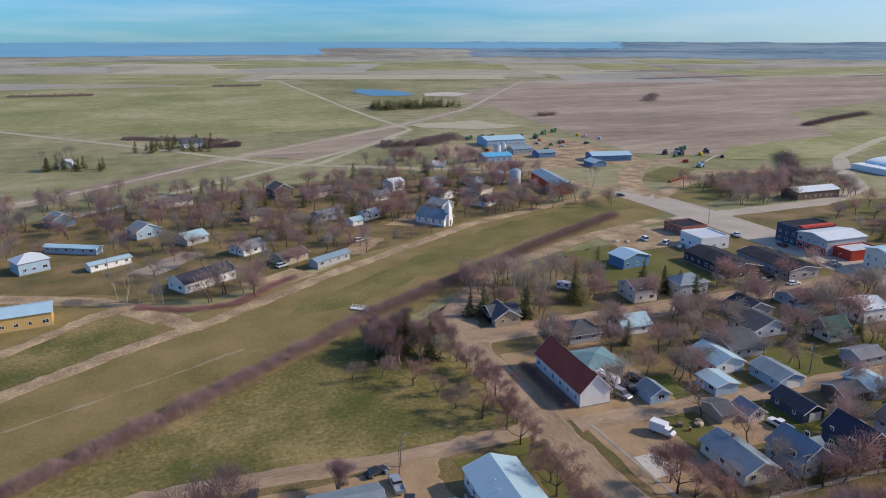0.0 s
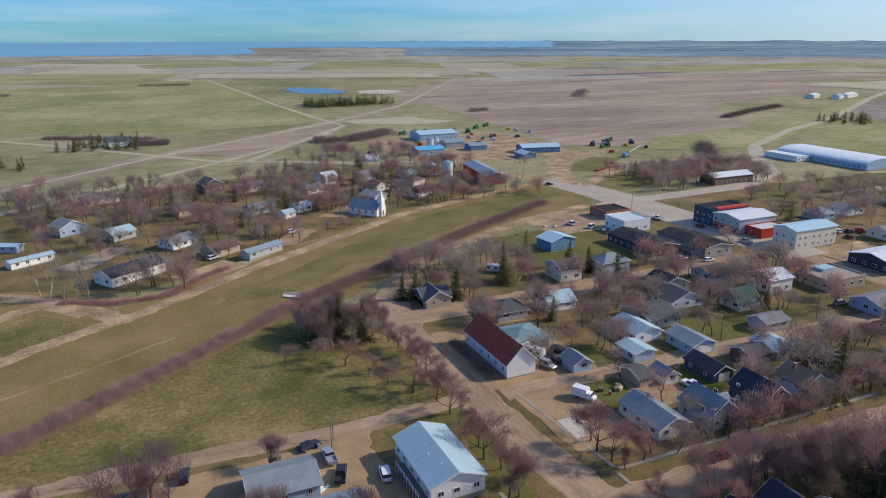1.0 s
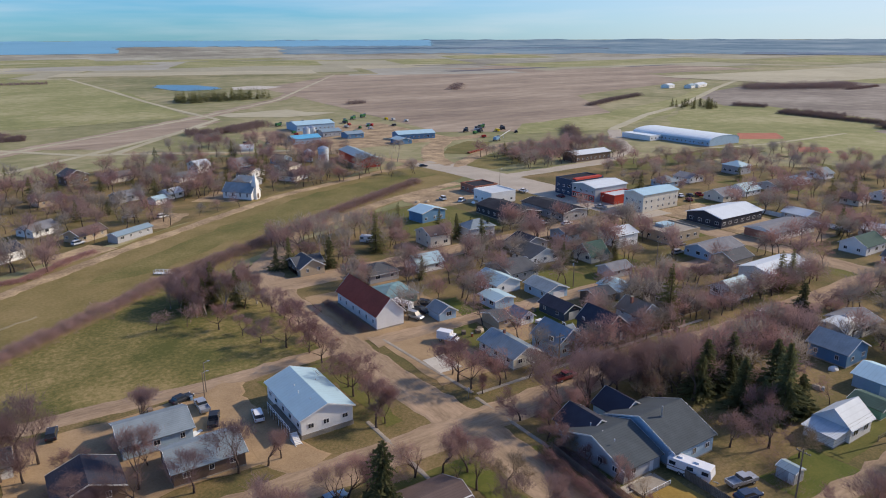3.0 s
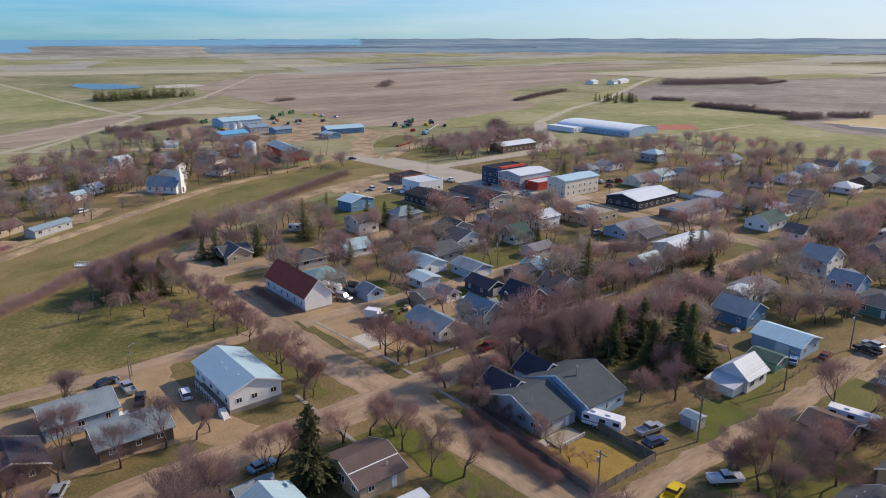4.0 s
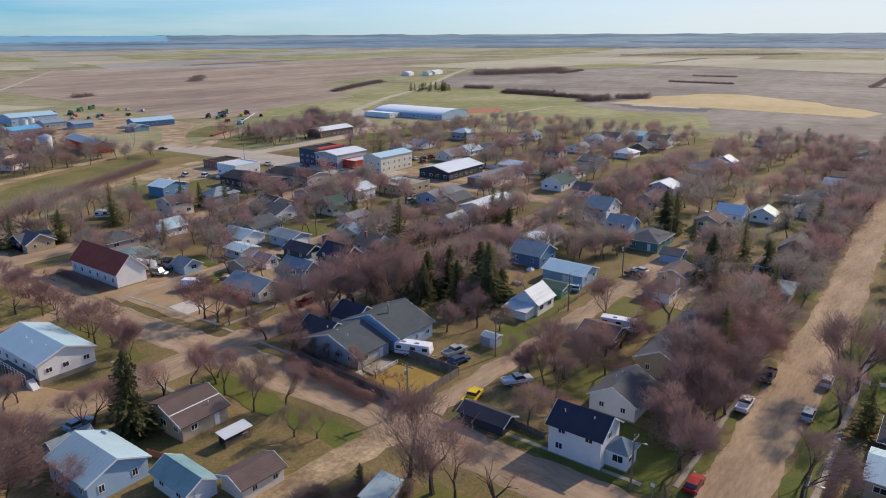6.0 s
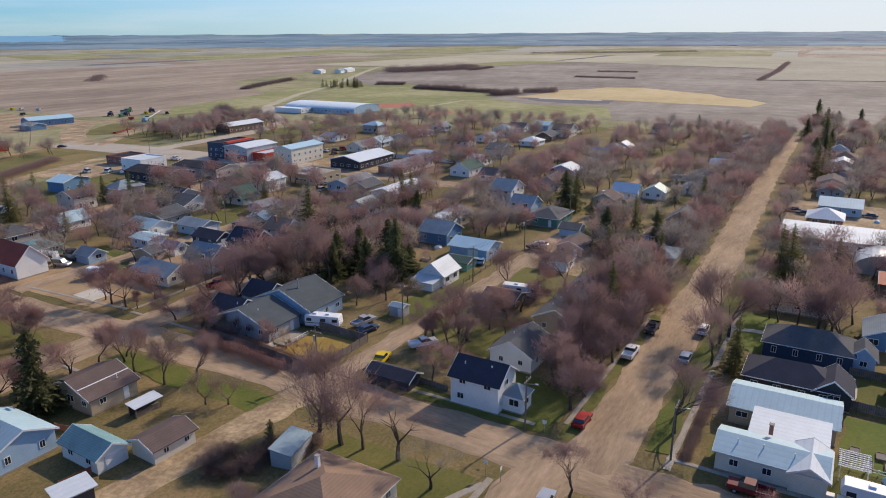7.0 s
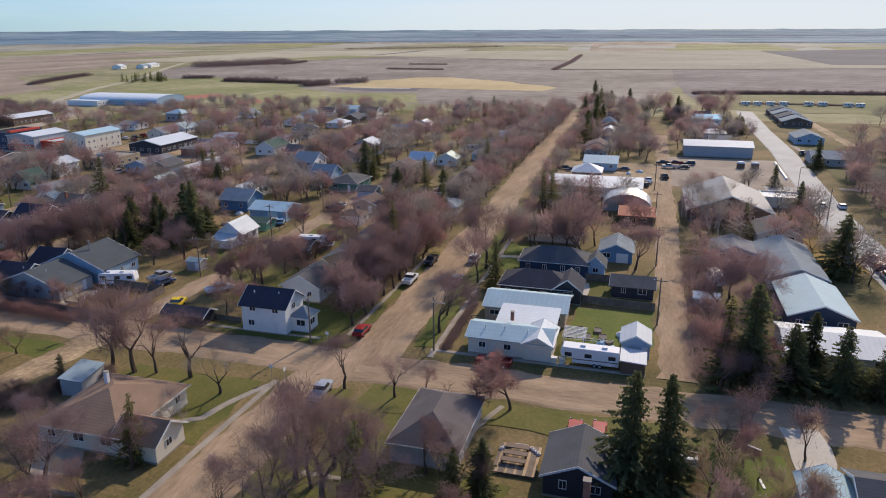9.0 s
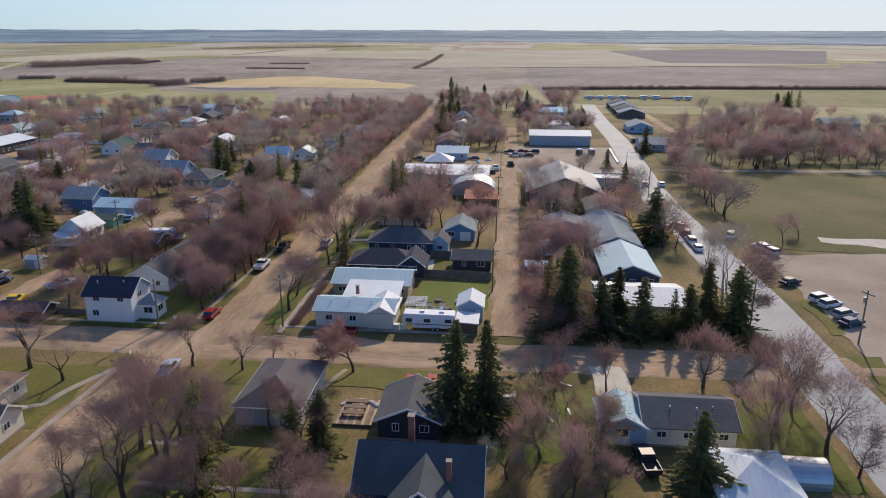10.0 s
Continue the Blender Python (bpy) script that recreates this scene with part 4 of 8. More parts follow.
    for s in windows:
        ln = w if s in "sn" else d
        n = max(1, int(ln / 3.4))
        for r in range(rows):
            z = base + 1.0 + r * 2.7
            if z + 1.2 > eave + (rise * 0.6 if kind == "gable" else 0):
                continue
            for i in range(n):
                k = (i + 0.5) / n * ln - ln / 2 + rnd.uniform(-0.35, 0.35)
                ww, hh = size or rnd.choice(((1.2, 1.05), (1.2, 1.05), (0.9, 1.15), (1.7, 1.2)))
                if s in door and r == 0 and i == n // 2 and n > 1:
                    continue
                add_window(h, side_pose(cx, cy, w, d, s, k, z), ww, hh)
    for s in door:
        ln = w if s in "sn" else d
        n = max(1, int(ln / 3.4))
        k = ((n // 2) + 0.5) / n * ln - ln / 2 if n > 1 else ln * 0.32
        add_door(h, side_pose(cx, cy, w, d, s, k, base))


def vents(h, pts, z, stack=0.5):
    for x, y in pts:
        part("vent_pipe", tube(bmesh.new(), (x, y, z), (x, y, z + stack), 0.09, 0.09, 6), M["trim"], h)


def chimney(h, x, y, z0, z1, w=0.6, material="brick"):
    c = part("chimney", boxes((x - w / 2, y - w / 2, z0, x + w / 2, y + w / 2, z1)), M[material], h)
    part("chimney_cap", boxes((x - w / 2 - 0.07, y - w / 2 - 0.07, z1, x + w / 2 + 0.07, y + w / 2 + 0.07, z1 + 0.1)), M["concrete"], c)


def building(name, x, y, w, d, eave, rise, axis="y", kind="gable", wall="white", roof="r_grey", label="", category="house", rot=0.0, group="", **kw):
    h = root(name, x, y, 0, rot, label, category, group)
    shell(h, w, d, eave, rise, axis, kind, wall, roof, seed=int(x * 3 + y * 5), **kw)
    rr = math.hypot(w, d) / 2 if rot else 0
    FOOT.append((x - (rr or w / 2), y - (rr or d / 2), x + (rr or w / 2), y + (rr or d / 2)))
    return h

# the blocks near the alley: the two-storey house, the fenced house and their neighbours
h = building("house", 80.4, 0.8, 6.6, 8.4, 5.1, 2.2, "y", wall="white", roof="r_navy", rows=2, door="w", windows="wsn", size=(1.2, 1.1), label="white two-storey house with a blue-black shingle roof")
shell(h, 3.6, 3.4, 2.9, 1.6, "y", "hip", "white", "r_slate", cx=0.4, cy=-5.8, windows="sw", over=0.35, seed=3, size=(1.7, 1.2))
vents(h, [(-1.5, 2.5), (-1.0, -2.0)], 6.6)
h = building("house", 97.2, 1.6, 9.5, 8.0, 3.2, 2.2, "x", wall="white", roof="r_dark", windows="wse", size=(0.9, 1.0), label="white gabled house with a charcoal roof")
vents(h, [(0, 1.5), (2, 1.2)], 4.7)
h = building("house", 84.2, 54.2, 8.8, 14.6, 2.8, 2.7, "x", wall="greyw", roof="r_steel", windows="swn", door="s", label="sprawling house with charcoal gables and pale blue wings")
shell(h, 10.4, 15.4, 3.4, 3.2, "x", "gable", "bluew", "r_steel", cx=11.0, cy=-1.4, windows="es", rows=1, seed=5)
shell(h, 7.6, 7.4, 2.9, 2.3, "y", "gable", "bluew", "r_navy", cx=0.8, cy=7.2, windows="wn", seed=6)
shell(h, 7.2, 6.6, 3.0, 2.3, "y", "gable", "bluew", "r_navy", cx=10.8, cy=8.0, windows="wn", seed=7)
FOOT.append((88.5, 44, 101, 66))
part("chimney_flue", tube(bmesh.new(), (9.4, -3, 5.8), (9.4, -3, 8.2), 0.16, 0.16, 8), M["steel"], h, "galvanised chimney flue")
vents(h, [(-2, 3), (-2.2, 0), (-2.4, -3)], 5.2, 0.5)
h = building("garden_shed", 104.1, 32.8, 2.8, 3.2, 2.1, 0.5, "y", wall="greyw", roof="t_grey", windows="", base=0.1, over=0.15, door="w", label="small grey metal garden shed", category="shed")
building("shed", 78.3, 16.8, 3.8, 8.2, 2.0, 0.9, "y", wall="dark", roof="r_navy", windows="", base=0.1, label="low shed with a blue-black roof", category="shed")
h = building("garage", 126.5, 36.0, 7.4, 6.6, 3.0, 2.6, "x", wall="white", roof="t_white", windows="ws", base=0.15, label="white garage with a bright tin roof", category="garage")
shell(h, 4.0, 5.6, 2.2, 0.5, "y", "shed", "white", "t_white", cx=-5.8, cy=0.2, windows="s", seed=8)
building("shed", 138.4, 36.6, 5.2, 6.0, 2.2, 0.8, "y", wall="greenw", roof="r_green", windows="s", base=0.1, label="dark green shed beside the alley", category="shed")
h = building("workshop", 150.0, 38.6, 8.8, 11.0, 3.0, 1.5, "y", wall="bluew", roof="t_blue", windows="s", base=0.15, label="pale blue workshop with a blue tin roof", category="workshop")
add_door(h, side_pose(0, 0, 8.8, 11, "w", 1.5, 0.15), 3.0, 2.4)
h = building("garage", 150.2, 15.0, 5.8, 6.6, 2.6, 1.3, "x", kind="hip", wall="white", roof="r_brown", windows="s", base=0.15, label="white garage with a brown hip roof", category="garage")
building("garage", 165.0, 16.0, 8.6, 7.0, 2.7, 1.5, "x", wall="tan", roof="r_brown", windows="sw", base=0.15, door="w", label="tan garage with a brown shingle roof", category="garage")
building("garage", 119.8, 15.8, 7.2, 7.4, 2.5, 1.2, "y", wall="brownw", roof="r_brown", windows="s", base=0.1, label="brown garage under a spreading bare tree", category="garage")
h = building("apartment_house", 123.5, 0.2, 27.0, 9.0, 3.4, 2.1, "x", wall="tan", roof="r_dark", windows="snwe", door="n", label="long low apartment house with a charcoal roof", category="apartment house")
shell(h, 9.0, 7.0, 3.4, 2.0, "y", "gable", "brick", "r_brown", cx=9.0, cy=-7.4, windows="se", seed=9)
vents(h, [(-9, 2.2), (-5, 2.0), (-1, 2.1), (3, 1.8), (7, 2.0)], 4.6)
building("house", 191.2, 33.6, 13.0, 10.0, 3.0, 2.2, "x", kind="hip", wall="greenw", roof="r_dark", windows="swe", door="w", label="dark green bungalow with a charcoal hip roof")
building("garage", 181.0, 22.6, 6.0, 5.6, 2.4, 1.2, "y", wall="bluew", roof="r_dark", windows="s", base=0.15, label="pale blue garage with a dark roof", category="garage")
building("house", 211.0, 57.8, 11.0, 8.0, 5.0, 3.0, "y", wall="white", roof="r_slate", rows=2, windows="ws", label="white two-storey house with blue-grey gables")
building("house", 195.5, 44.0, 9.5, 7.5, 4.0, 2.8, "y", wall="bluew", roof="r_slate", rows=2, windows="ws", label="pale blue gabled house behind trees")
building("garage", 205.5, 49.0, 8.0, 6.0, 2.4, 1.0, "x", wall="white", roof="t_white", windows="s", label="white garage with a tin roof", category="garage")

building("house", 81.0, 174.5 + 7, 9.0, 8.0, 2.8, 1.8, "x", wall="dark", roof="r_dark", windows="sw", label="small dark cottage under bare trees")

# west of the gravel street
h = building("house", 49.8, 57.0, 8.4, 10.6, 2.8, 2.0, "x", wall="tan", roof="r_brown", windows="ws", door="s", label="tan bungalow with a brown shingle roof")
part("roof_step", boxes((-4.6, -2.9, 3.88, 4.6, -2.7, 3.98)), M["trim"], h, "pale strip across the roof")
vents(h, [(-1.5, -1.2), (1.8, -3.8)], 3.6, 0.6)
h = root("market_stall", 50.7, 45.6, 0, -2, "open timber stall under a white tin roof", "stall")
for x, y in ((-2.2, -0.9), (2.2, -0.9), (2.2, 0.9), (-2.2, 0.9)):
    part("post", boxes((x - 0.06, y - 0.06, 0, x + 0.06, y + 0.06, 2.0)), M["wood"], h)
part("roof", slab(bmesh.new(), [(-2.6, -1.2, 2.0), (2.6, -1.2, 2.0), (2.6, 1.2, 2.35), (-2.6, 1.2, 2.35)], 0.08), M["t_white"], h)
part("back_wall", boxes((-2.2, 0.82, 0, 2.2, 0.86, 2.0)), M["dark"], h)
part("counter", boxes((-2.1, -0.7, 0, 2.1, -0.3, 0.95)), M["wood"], h)
h = building("house", 33.2, 53.4, 8.8, 10.8, 3.4, 1.9, "y", wall="bluew", roof="t_pale", windows="sew", size=(0.9, 1.2), label="pale blue house with a pale tin roof")
shell(h, 5.5, 5.0, 2.9, 1.6, "x", "gable", "blueg", "r_slate", cx=-0.2, cy=7.6, windows="w", seed=12)
building("garage", 45.2, 34.4, 6.8, 5.2, 2.4, 1.0, "x", wall="cream", roof="r_brown", windows="s", base=0.1, size=(0.9, 0.9), rot=-3, label="cream garage beside the curving lane", category="garage")
h = building("garage", 38.8, 41.0, 4.6, 8.4, 2.5, 1.3, "y", wall="white", roof="r_teal", windows="w", base=0.1, rot=-2, label="white garage with a faded teal roof and wide door", category="garage")
add_door(h, side_pose(0, 0, 4.6, 8.4, "s", 0.4, 0.1), 3.0, 2.1)
building("shed", 52.8, 17.0, 6.0, 3.2, 2.2, 0.5, "x", kind="shed", wall="greyw", roof="t_grey", windows="", base=0.1, over=0.2, rot=12, label="grey lean-to shed in the bushes", category="shed")
h = building("house", 45.6, 5.2, 13.5, 12.5, 2.9, 2.6, "x", kind="hip", wall="cream", roof="r_tan", windows="swne", door="s", label="cream bungalow with a broad tan-brown hip roof")
shell(h, 5.5, 6.0, 2.8, 1.7, "y", "gable", "cream", "r_tan", cx=-4.2, cy=-8.6, windows="s", seed=14)
chimney(h, 2.0, 2.5, 4.0, 6.2, 0.5, "trim")
h = building("carport", 31.2, 34.4, 4.2, 2.8, 2.0, 0.3, "x", kind="shed", wall="dark", roof="t_white", windows="", base=0.05, rot=-12, label="small open shelter with a white roof", category="shelter")

# between the two gravel streets, north
h = building("house", 46.2, 97.6, 10.4, 17.6, 4.2, 1.9, "y", wall="white", roof="t_pale", rows=2, base=1.0, windows="wse", size=(1.2, 1.0), label="long bilevel house with pale tin roof and railed deck")
part("deck", boxes((-7.0, -7.5, 1.5, -5.3, 4.0, 1.65)), M["wood"], h)
for i in range(9):
    part("railing_post", boxes((-7.0, -7.5 + i * 1.42, 0.02, -6.9, -7.4 + i * 1.42, 2.6)), M["trim"], h)
part("railing", boxes((-6.99, -7.5, 2.5, -6.91, 4.0, 2.58), (-6.98, -7.5, 2.0, -6.92, 4.0, 2.05)), M["trim"], h)
stairs = part("stairs", boxes((-7.0, -10.3, 0.02, -6.9, -7.6, 0.2), (-5.7, -10.3, 0.02, -5.6, -7.6, 0.2)), M["trim"], h)
for i in range(8):
    part("step", boxes((-6.9, -7.9 - 0.28 * i, 0, -5.7, -7.6 - 0.28 * i, 1.5 - 0.18 * i)), M["trim"], stairs)
vents(h, [(-2, 2), (-2.4, -1), (-1.6, -5)], 5.4)
h = building("house", 94.8, 95.6, 7.8, 12.6, 2.8, 1.9, "y", wall="cream", roof="r_slate", windows="swe", door="s", size=(1.2, 1.1), label="cream bungalow with a blue-grey roof")
chimney(h, 0.8, 3.0, 4.0, 5.4, 0.45)
building("hall", 80.3, 136.8, 7.8, 22.5, 4.0, 3.9, "y", wall="white", roof="r_red", windows="w", base=0.4, size=(0.9, 1.2), label="long white hall with a steep dark red roof", category="hall")
building("house", 90.2, 142.6, 10.5, 10.5, 2.8, 1.6, "x", kind="hip", wall="greenw", roof="r_teal", windows="sw", door="s", label="low house with a worn teal hip roof")
building("shed", 95.2, 124.4, 5.2, 5.6, 2.3, 1.5, "y", wall="bluew", roof="r_slate", windows="s", base=0.1, label="pale teal shed with a grey gable", category="shed")
building("house", 121.0, 134.0, 8.6, 10.6, 2.9, 1.7, "y", wall="white", roof="t_pale", windows="sw", door="s", label="white bungalow with a pale tin roof")
building("garage", 112.6, 123.4, 6.4, 7.0, 2.6, 0.8, "y", wall="bluew", roof="t_pale", windows="w", base=0.1, label="pale garage with a low tin roof", category="garage")
building("shed", 104.3, 112.8, 3.8, 7.2, 2.2, 1.1, "x", wall="tan", roof="r_dark", windows="s", base=0.1, label="tan shed with a dark roof beside the alley", category="shed")
building("shed", 110.5, 110.4, 4.2, 5.2, 2.2, 1.4, "y", wall="white", roof="r_slate", windows="s", base=0.1, door="s", label="white gabled shed beside the alley", category="shed")
building("house", 132.2, 141.2, 10.6, 13.0, 2.8, 1.8, "x", wall="greyw", roof="r_dark", windows="sw", label="grey bungalow with a charcoal roof")
h = building("garage", 129.4, 122.2, 7.6, 9.8, 2.7, 1.4, "y", wall="bluew", roof="r_slate", windows="w", base=0.1, label="pale blue garage with double door", category="garage")
add_door(h, side_pose(0, 0, 7.6, 9.8, "s", 0.5, 0.1), 4.2, 2.2)
h = building("garage", 122.2, 108.4, 6.0, 9.6, 2.6, 1.6, "y", wall="navyw", roof="r_navy", windows="w", base=0.1, label="navy garage with a blue-black roof", category="garage")
add_door(h, side_pose(0, 0, 6.0, 9.6, "s", 0.4, 0.1), 3.4, 2.2)
h = building("house", 106.6, 92.2, 8.2, 8.8, 3.6, 3.0, "y", wall="bluew", roof="r_slate", rows=2, windows="swe", label="pale blue storey-and-a-half house with a grey dormered roof")
shell(h, 3.0, 3.2, 4.6, 1.2, "x", "gable", "white", "r_slate", cx=2.2, cy=-0.6, windows="e", over=0.2, seed=17, base=3.4)
building("house", 120.6, 91.8, 7.6, 9.4, 4.2, 3.0, "y", wall="navyw", roof="r_navy", rows=2, windows="swe", door="s", label="navy storey-and-a-half house with white trim")
h = building("house", 132.5, 91.0, 7.8, 7.6, 5.0, 2.4, "y", wall="white", roof="r_tan", rows=2, windows="swe", label="white two-storey house with a rust-brown roof")
chimney(h, -1.5, 1.0, 6.2, 8.2, 0.6)
building("house", 151.8, 96.0, 6.6, 14.0, 2.9, 1.6, "y", wall="brownw", roof="r_brown", windows="sw", label="long low house with a brown roof")
building("garage", 137.8, 110.0, 7.0, 6.6, 2.6, 1.2, "x", wall="brownw", roof="r_dark", windows="s", base=0.1, label="brown garage with a dark roof", category="garage")
building("garage", 146.8, 110.6, 8.0, 8.6, 2.6, 1.3, "y", wall="greyw", roof="t_pale", windows="s", base=0.1, label="grey garage with a pale tin roof", category="garage")
building("house", 163.6, 138.4, 8.0, 8.0, 2.6, 3.6, "x", wall="cream", roof="r_green", windows="ws", door="s", label="cream cottage with a steep green roof")
building("house", 158.8, 123.4, 8.2, 6.6, 2.6, 1.3, "x", wall="greyw", roof="r_grey", windows="s", label="low grey house with shingles")

# main street
building("store", 147.4, 214.2, 12.0, 8.4, 4.0, 1.6, "y", wall="blueg", roof="t_blue", windows="s", base=0.1, rot=8, label="blue metal store building with a bright blue roof", category="workshop")
building("office", 197.0, 246.4, 13.0, 12.0, 3.6, 0, kind="flat", wall="brick", roof="tar", windows="sw", label="flat-roofed brick office on main street", category="office")
building("store", 190.4, 225.6, 13.5, 13.0, 5.0, 0, kind="flat", wall="white", roof="t_white", windows="sw", label="white flat-roofed store on main street", category="store")
building("store", 177.4, 199.8, 14.0, 24.5, 3.8, 1.6, "y", wall="dark", roof="tar", windows="sw", label="long dark shed-like store", category="store")
building("store", 195.6, 192.2, 13.0, 26.0, 3.8, 1.2, "y", wall="stone", roof="tar", windows="sw", label="long low store with a black roof", category="store")
h = building("store", 235.0, 218.0, 20.0, 11.0, 7.2, 0, kind="flat", wall="navyw", roof="tar", rows=2, windows="ws", base=0.1, label="dark blue two-storey flat-roofed store", category="store")
h = building("store", 235.0, 205.0, 20.0, 14.6, 6.4, 1.2, "x", wall="greyw", roof="t_whitex", rows=2, windows="w", base=0.1, label="grey store with a white roof and red shopfront", category="store")
part("shopfront", boxes((-10.25, -7.0, 0.15, -10.02, 7.0, 2.9)), M["redw"], h, "red painted shopfront")
for k in (-5.2, -1.7, 1.8, 5.2):
    add_window(h, side_pose(0, 0, 20.5, 14.6, "w", k, 0.7), 2.6, 1.7)
part("roof_panel", boxes((-8, 7.0, 7.3, 8.5, 9.4, 8.1)), M["redw"], h, "red roof sheeting")
h = building("store", 236.0, 193.6, 15.0, 8.4, 3.7, 0, kind="flat", wall="redw", roof="t_white", windows="", base=0.1, label="low bright red store with a white roof", category="store")
h = building("hotel", 238.6, 178.0, 22.0, 10.6, 7.4, 1.2, "x", wall="cream", roof="t_blue", rows=2, windows="wsn", size=(0.9, 1.15), base=0.2, label="cream two-storey hotel with a pale blue metal roof", category="hotel")
building("warehouse", 245.0, 146.0, 26.0, 16.0, 4.0, 1.9, "x", wall="dark", roof="t_whitex", windows="sw", size=(1.7, 1.2), label="dark metal hall with a white tin roof", category="warehouse")
h = building("motel", 244.6, 122.0, 25.0, 12.5, 3.2, 1.3, "x", wall="white", roof="r_grey", windows="sw", label="low white motel with a grey roof and brown brick end", category="motel")
part("end_wall", boxes((-12.6, -6.2, 0.3, -12.52, 6.2, 3.1)), M["brick"], h, "brown brick end wall")
building("house", 202.0, 119.4, 17.0, 10.5, 3.0, 1.9, "x", wall="bluew", roof="r_grey", windows="sw", label="pale blue house with a mauve-grey roof")
building("house", 194.8, 107.6, 10.0, 8.0, 4.0, 1.9, "x", wall="tan", roof="r_dark", rows=2, windows="sw", label="tan two-storey house with a dark roof")
building("store", 199.0, 95.4, 21.0, 10.5, 3.4, 1.4, "x", wall="white", roof="t_whitex", windows="s", label="white building with a broad bright tin roof", category="store")
h = building("office", 206.8, 142.0, 16.5, 14.0, 3.6, 0, kind="flat", wall="tan", roof="concrete", windows="sw", label="tan block office with a pale flat roof", category="office")
part("roof_hatch", boxes((-2, 1, 3.6, 4, 5, 4.6)), M["t_pale"], h)
h = building("arena", 423.0, 306.0, 32.0, 66.0, 3.8, 2.8, "y", kind="round", over=0.2, wall="bluew", roof="t_arena", windows="w", label="large arena with a broad arched pale metal roof", category="arena")
shell(h, 12.0, 26.0, 3.4, 0, "y", "flat", "white", "t_arena", cx=-21.9, cy=20.0, windows="s", seed=21)
building("warehouse", 304.5, 283.4, 28.0, 11.5, 4.4, 1.6, "x", wall="brownw", roof="t_whitex", windows="s", label="brown shed with a white tin roof", category="warehouse")

# south of the long street
h = building("house", 82.4, -41.8, 6.8, 13.2, 3.1, 1.1, "y", wall="cream", roof="t_palex", windows="ws", door="s", size=(1.2, 1.05), base=0.35, label="cream-white bungalow with a pale tin roof and bright rear wing")
shell(h, 6.6, 9.4, 3.0, 0.7, "y", "shed", "cream", "t_whitex", cx=6.6, cy=-1.6, windows="s", seed=24)
shell(h, 7.4, 4.4, 3.1, 1.15, "x", "gable", "cream", "t_white", cx=-0.1, cy=-4.7, windows="s", seed=25, size=(1.2, 1.05))
chimney(h, 3.2, 0.6, 3.8, 5.3, 0.55)
vents(h, [(-1.4, 4.2), (-1.2, 1.0), (-1.5, -2.8)], 3.8, 0.7)
h = building("house", 97.6, -42.0, 9.0, 14.4, 2.9, 1.4, "y", wall="tan", roof="t_pale", windows="ws", size=(1.7, 1.0), label="long tan house with a pale blue metal roof")
h = building("house", 108.8, -42.0, 8.2, 13.6, 3.0, 2.3, "y", kind="hip", wall="dark", roof="r_navy", windows="ws", size=(1.2, 1.0), label="black house with a blue-black hip roof and white trim")
shell(h, 6.5, 5.2, 3.0, 2.0, "x", "gable", "dark", "r_navy", cx=-0.8, cy=-6.2, windows="w", seed=26)
h = building("house", 124.2, -43.6, 8.2, 14.4, 3.2, 2.5, "y", kind="hip", wall="navyw", roof="r_dark", windows="ws", rows=1, size=(0.9, 1.3), label="dark blue house with a charcoal hip roof")
shell(h, 4.5, 4.0, 3.0, 1.8, "x", "gable", "bluew", "r_dark", cx=-0.6, cy=-8.6, windows="w", seed=27)
h = building("garage", 137.6, -56.0, 9.0, 7.2, 2.7, 1.7, "x", wall="blueg", roof="r_slate", windows="w", base=0.1, label="blue garage with a blue-grey roof", category="garage")
add_door(h, side_pose(0, 0, 9.0, 7.2, "w", 1.4, 0.1), 2.6, 2.2)
building("garage", 114.0, -60.2, 6.0, 8.0, 2.5, 1.3, "y", wall="dark", roof="r_dark", windows="w", base=0.1, label="black garage with a dark roof", category="garage")
building("shed", 87.0, -61.4, 5.6, 4.4, 2.7, 1.2, "x", wall="bluew", roof="t_white", windows="", base=0.1, over=0.3, door="w", label="pale shed with bright tin gable roof", category="shed")
building("shed", 80.4, -61.2, 4.6, 3.6, 2.0, 0.2, "x", kind="shed", wall="brownw", roof="t_white", windows="", base=0.1, over=0.2, label="low lean-to with a white tin roof", category="shed")
h = building("house", 35.2, -59.0, 9.0, 12.9, 3.4, 3.0, "y", wall="navyw", roof="r_steel", windows="wsn", rows=2, label="dark blue house with steel-grey gables and brick chimneys")
shell(h, 7.4, 6.4, 3.3, 2.5, "x", "gable", "navyw", "r_steel", cx=-3.6, cy=-0.6, windows="w", seed=31)
chimney(h, 3.6, 1.6, 3.4, 7.6, 0.7)
chimney(h, -3.2, -3.2, 3.4, 6.6, 0.5)
building("house", 49.6, -56.0, 8.2, 7.6, 2.9, 1.7, "x", wall="dark", roof="r_dark", windows="ws", label="black house with a charcoal roof")
h = root("deck", 51.4, -48.3, 0, 0, "timber deck with dark benches and white scalloped edge", "deck")
for i in range(14):
    part("plank", boxes((-3.4, -2.6 + i * 0.37, 0.35, 3.0, -2.26 + i * 0.37, 0.4)), M["wood"] if i % 3 else M["newwood"], h)
part("beam", boxes((-3.3, -2.5, 0, -3.15, 2.5, 0.35)), M["wood"], h)
part("beam", boxes((2.75, -2.5, 0, 2.9, 2.5, 0.35)), M["wood"], h)
